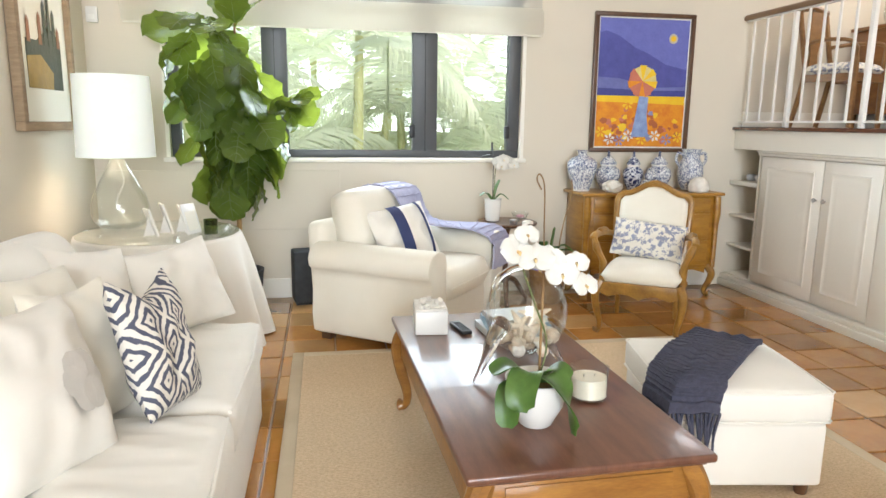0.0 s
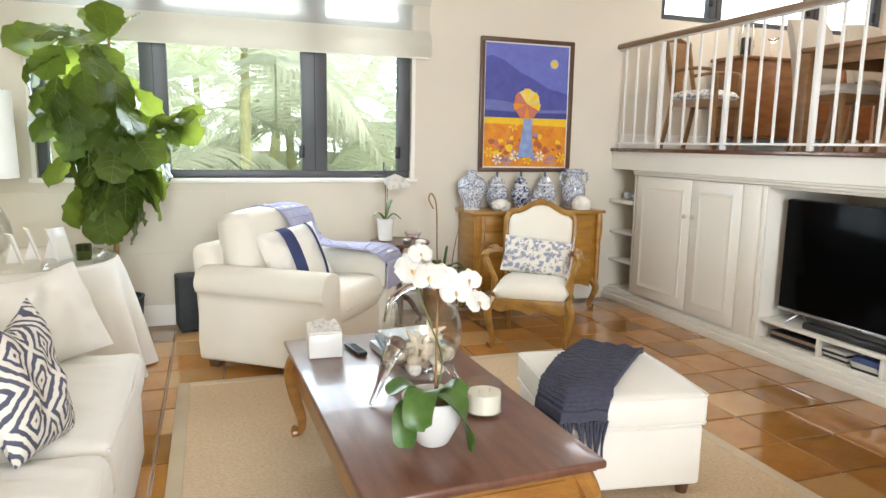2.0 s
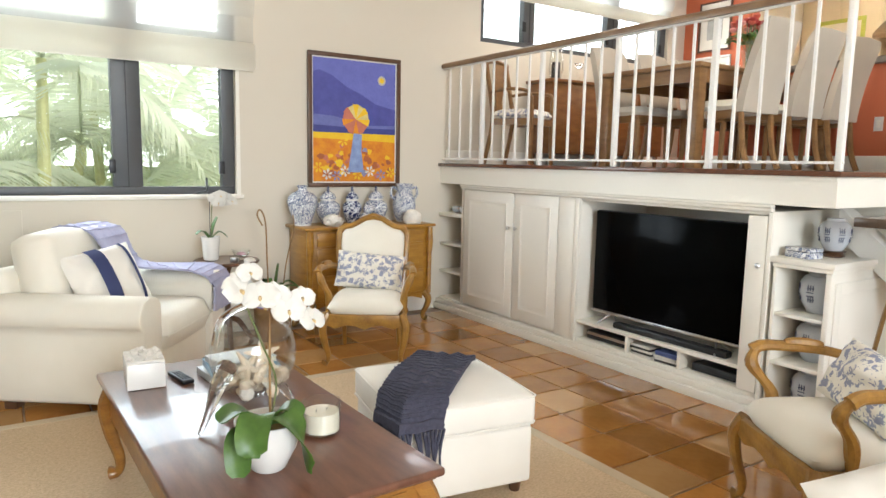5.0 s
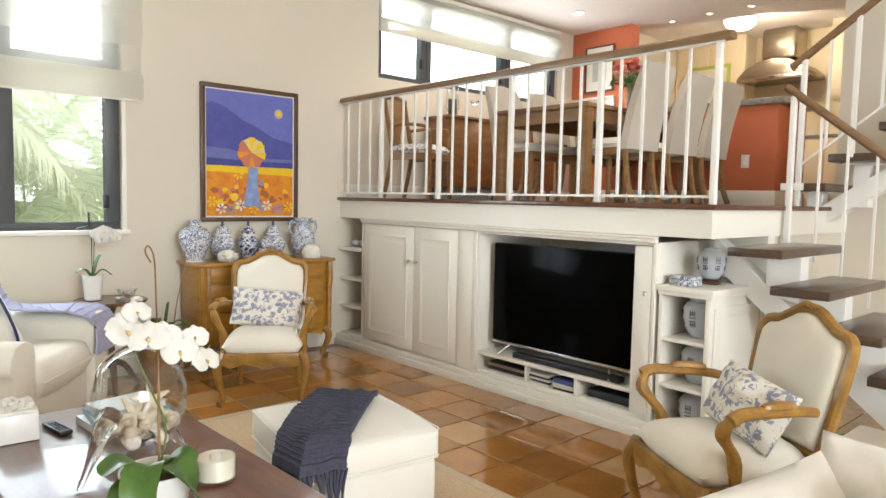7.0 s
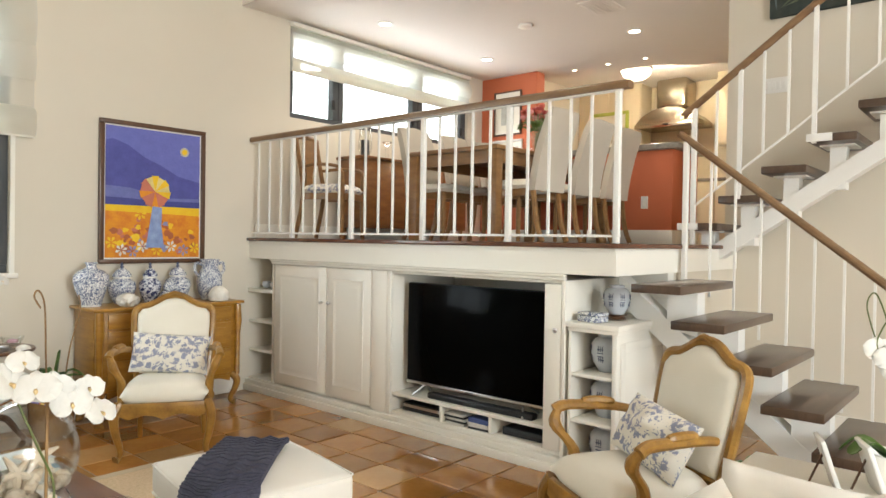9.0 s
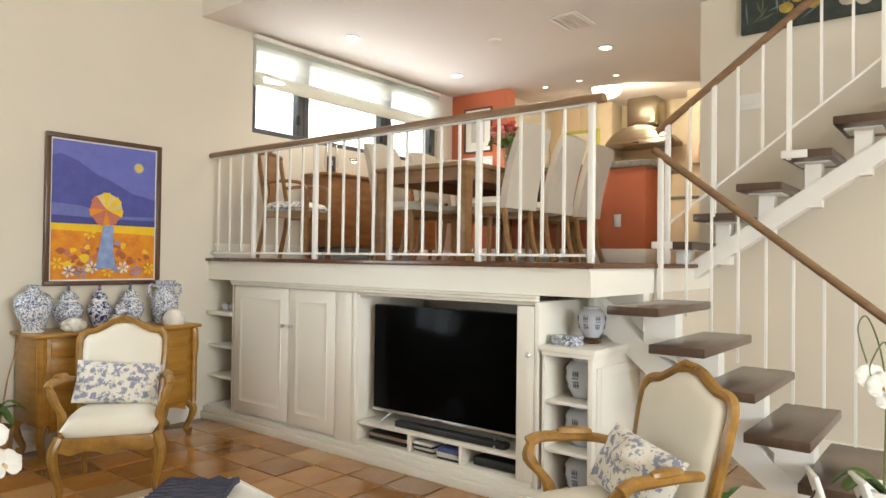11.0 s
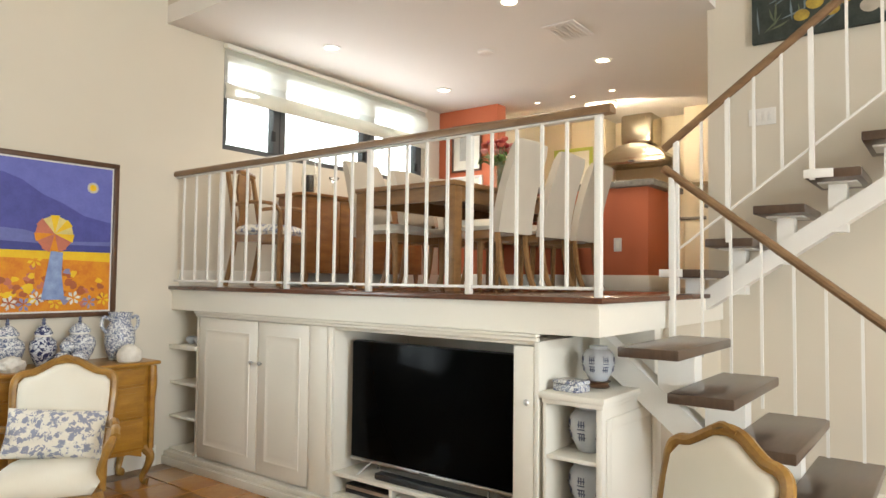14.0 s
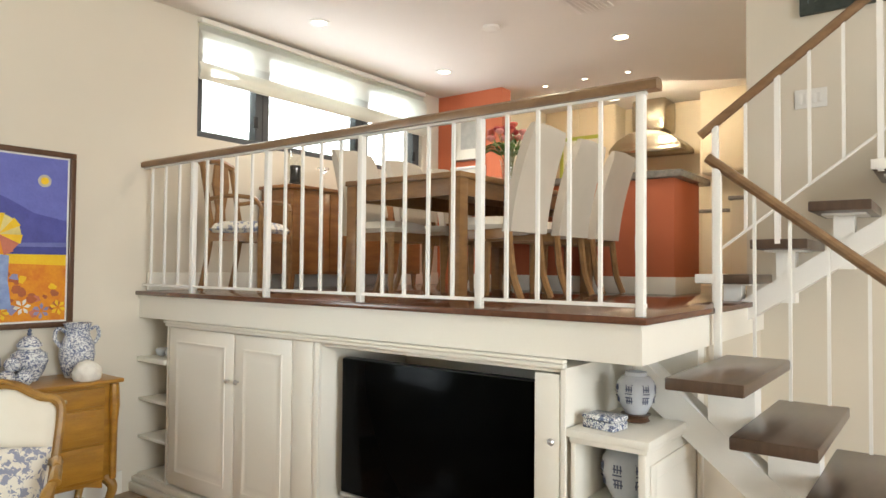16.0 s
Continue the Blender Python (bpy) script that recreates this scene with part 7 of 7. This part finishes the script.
part("control", block(-0.024, -0.0205, -0.04, 0.04, 1.62, 1.645), BLACK, hood)
part("chimney", block(0.16, 0.58, -0.23, 0.23, 1.89, 2.329, 0.05, 4), STEEL, hood, "steel chimney")
ubm = thing("wall_cabinets", 9.62, 4.40, P, 0, "cream kitchen wall cabinet", "cabinet")
part("body", block(0, 0.37, 0.0, 1.05, 1.40, 2.45, 0.003), KITCHEN, ubm)
for i in range(2):
    part("door", block(-0.02, -0.0005, 0.01 + 0.52 * i, 0.51 + 0.52 * i, 1.42, 2.43, 0.006), KITCHEN, ubm)
ub2 = thing("wall_cabinets", 9.62, 2.2, P, 0, "cream kitchen wall cabinet", "cabinet")
part("body", block(0, 0.37, 0.0, 1.08, 1.40, 2.45, 0.003), KITCHEN, ub2)
for i in range(2):
    part("door", block(-0.02, -0.0005, 0.01 + 0.53 * i, 0.52 + 0.53 * i, 1.42, 2.43, 0.006), KITCHEN, ub2)
LIME = mat("lime_paint", (0.50, 0.55, 0.10), (0.42, 0.48, 0.08), rough=0.5, scale=3, bump=0.02)
kp = framed("lime_frame", "lime green framed pale picture in the kitchen", 0.62, 0.95, 0.05, 0.03, pose(9.58, 4.88, P + 1.55, 0, 0, -90), LIME, 0, PAPER)

# lamps in the ceilings
for x, y in ((4.62, 4.78), (6.26, 4.77), (4.69, 2.98), (6.31, 2.97)):
    d = thing("downlight", x, y, DCEIL - 0.001, 0, "lit recessed downlight with a white ring", "ceiling light", "recessed downlights")
    part("ring", turned([(0.085, 0.0), (0.088, -0.006), (0.06, -0.008), (0.058, -0.002)], 28), WHITE_STEEL, d)
    part("bulb", turned([(0.057, -0.004), (0.04, -0.006), (0.001, -0.007)], 20), BULB, d, "glowing warm bulb")
    sp_ = lamp("downlight_beam", "SPOT", look((x, y, DCEIL - 0.03), (x, y, 0)), 48, (1.0, 0.88, 0.72), radius=0.06)
    sp_.data.spot_size, sp_.data.spot_blend = radians(125), 0.7
for x, y in ((7.30, 4.21), (7.28, 3.75), (7.30, 3.30)):
    d = thing("small_downlight", x, y, DCEIL - 0.001, 0, "small lit recessed spot in the ceiling", "ceiling light", "recessed downlights")
    part("ring", turned([(0.04, 0.0), (0.042, -0.005), (0.026, -0.006), (0.025, -0.002)], 20), WHITE_STEEL, d)
    part("bulb", turned([(0.0245, -0.003), (0.001, -0.005)], 16), BULB, d)
kl = thing("flush_ceiling_lamp", 8.75, 4.08, 3.819, 0, "lit white glass bowl lamp on the kitchen ceiling", "ceiling light")
part("rim", turned([(0.21, 0.0), (0.215, -0.03), (0.19, -0.04)], 32), SILVER, kl)
part("glass_bowl", turned([(0.205, -0.041), (0.18, -0.10), (0.11, -0.15), (0.001, -0.165)], 32), KITCHEN_LAMP, kl, "glowing glass bowl")
lamp("kitchen_lamp_light", "POINT", pose(8.5, 3.7, 3.45), 58, (1.0, 0.86, 0.64), radius=0.12)
av = thing("ceiling_vent", 5.45, 2.89, DCEIL - 0.001, 0, "white square ceiling air vent", "vent")
part("frame", block(-0.19, 0.19, -0.14, 0.14, -0.012, 0.0, 0.003), CEIL, av)
for i in range(7):
    part("slat", shift(block(-0.165, 0.165, -0.012, 0.012, -0.002, 0.001), Matrix.Translation((0, -0.105 + 0.035 * i, -0.014)) @ pose(0, 0, 0, 25, 0, 0)), CEIL, av)
single("smoke_detector", turned([(0.07, 0.0), (0.07, -0.02), (0.05, -0.032), (0.001, -0.034)], 24), CEIL, pose(5.49, 3.72, DCEIL - 0.001), "round white smoke detector", "detector")

# stair wall: canvas and switches
cv = thing("stair_canvas", 5.676, 0.94, 3.72, -90, "unframed canvas of dark palm leaves and yellow fruit", "picture")
part("canvas", block(-0.60, 0.60, -0.02, 0.02, -0.54, 0.54, 0.004), paint("dark_leaf_paint", (0.05, 0.06, 0.05), (0.02, 0.03, 0.025)), cv)
rnd = random.Random(20)
GR, BLG = paint("leaf_green_paint", (0.14, 0.17, 0.10)), paint("blue_green_paint", (0.18, 0.24, 0.26))
for i in range(70):
    u, v, a, l = rnd.uniform(-0.56, 0.3), rnd.uniform(-0.50, 0.35), rnd.uniform(0.2, 2.4), rnd.uniform(0.12, 0.26)
    c, s = math.cos(a), math.sin(a)
    flat(cv, [(u, v), (u + l * 0.5 * c - 0.008 * s, v + l * 0.5 * s + 0.008 * c), (u + l * c * 0.8, min(0.52, v + l * s)), (u + l * 0.5 * c + 0.008 * s, v + l * 0.5 * s - 0.008 * c)], -0.0205 - 0.00005 * i, GR if i % 2 else BLG, "leaf_stroke")
FRUIT_Y = paint("ripe_yellow_fruit", (0.52, 0.38, 0.06), (0.24, 0.15, 0.03))
for u, v, r in ((-0.10, -0.40, 0.05), (-0.20, -0.33, 0.055), (-0.28, -0.40, 0.05), (-0.02, -0.34, 0.045), (-0.14, -0.26, 0.05), (0.12, -0.42, 0.06), (0.22, -0.44, 0.055), (0.17, -0.33, 0.05)):
    flat(cv, [(u + r * math.cos(k), v + r * 0.8 * math.sin(k)) for k in [2 * math.pi * q / 14 for q in range(14)]], -0.0245 - r * 0.01, FRUIT_Y if u < 0.1 else paint("pale_stone_paint", (0.5, 0.45, 0.36)), "fruit_shape")
sw = thing("light_switches", 5.699, 1.485, 2.66, -90, "white plate of four rocker light switches", "switch")
part("plate", block(-0.09, 0.09, -0.008, 0, -0.06, 0.06, 0.003), CERAMIC, sw)
for i in range(4):
    part("rocker", block(-0.075 + 0.038 * i, -0.047 + 0.038 * i, -0.012, -0.0082, -0.032, 0.032, 0.002), CERAMIC, sw)
fp = thing("low_plant", 3.35, 0.98, 0, 0, "low leafy plant on the floor beneath the stairs", "plant")
part("pot", turned([(0.09, 0.0), (0.11, 0.02), (0.125, 0.2), (0.115, 0.2), (0.02, 0.18)], 24), GREY_DARK, fp)
for k in range(10):
    a = radians(36 * k)
    c, s = math.cos(a), math.sin(a)
    strap_leaf(fp, ((0, 0, 0.19), (0.08 * c, 0.08 * s, 0.34), (0.17 * c, 0.17 * s, 0.36 - 0.05 * (k % 3))), 0.05)

# ---- floor tiles, last ----
PITCH, GAP = 0.32, 0.009
rnd = random.Random(77)


def tile_bm():
    return block(-(PITCH - GAP) / 2, (PITCH - GAP) / 2, -(PITCH - GAP) / 2, (PITCH - GAP) / 2, -0.012, 0.0, 0.005, 1)


tm = mesh_of("tile", tile_bm(), TILE, 30)
tp = mesh_of("tile", tile_bm(), TILE_PALE, 30)
rest = bmesh.new()
for i in range(-5, 17):
    for j in range(-29, 9):
        x, y = -0.273 + PITCH * (i + 0.5), 2.69 + PITCH * (j + 0.5)
        if x - PITCH / 2 < LEFT or x + PITCH / 2 > 5.70 or y + PITCH / 2 > Y or y - PITCH / 2 < BACK:
            continue
        under = x > 3.9 and y > 1.75
        if under:
            continue
        near = y > 0.3 and x < 3.75 and not (0.0 < x < 2.2 and 0.5 < y < 3.8) and not (x < -0.6 and y < 3.0)
        tone = rnd.random()
        if near:
            o = new("tile", tp if tone < 0.2 else tm)
            o.parent = floor
            o.matrix_basis = Matrix.Translation((x, y, rnd.uniform(-0.0012, 0.0006))) @ pose(0, 0, 0, rnd.uniform(-0.25, 0.25), rnd.uniform(-0.25, 0.25), rnd.uniform(-0.4, 0.4))
        else:
            solid(rest, x - (PITCH - GAP) / 2, x + (PITCH - GAP) / 2, y - (PITCH - GAP) / 2, y + (PITCH - GAP) / 2, -0.012, 0.0)
o = part("tile_field", rest, TILE, floor, "more terracotta tiles", 0)
o["kind"] = "stuff"
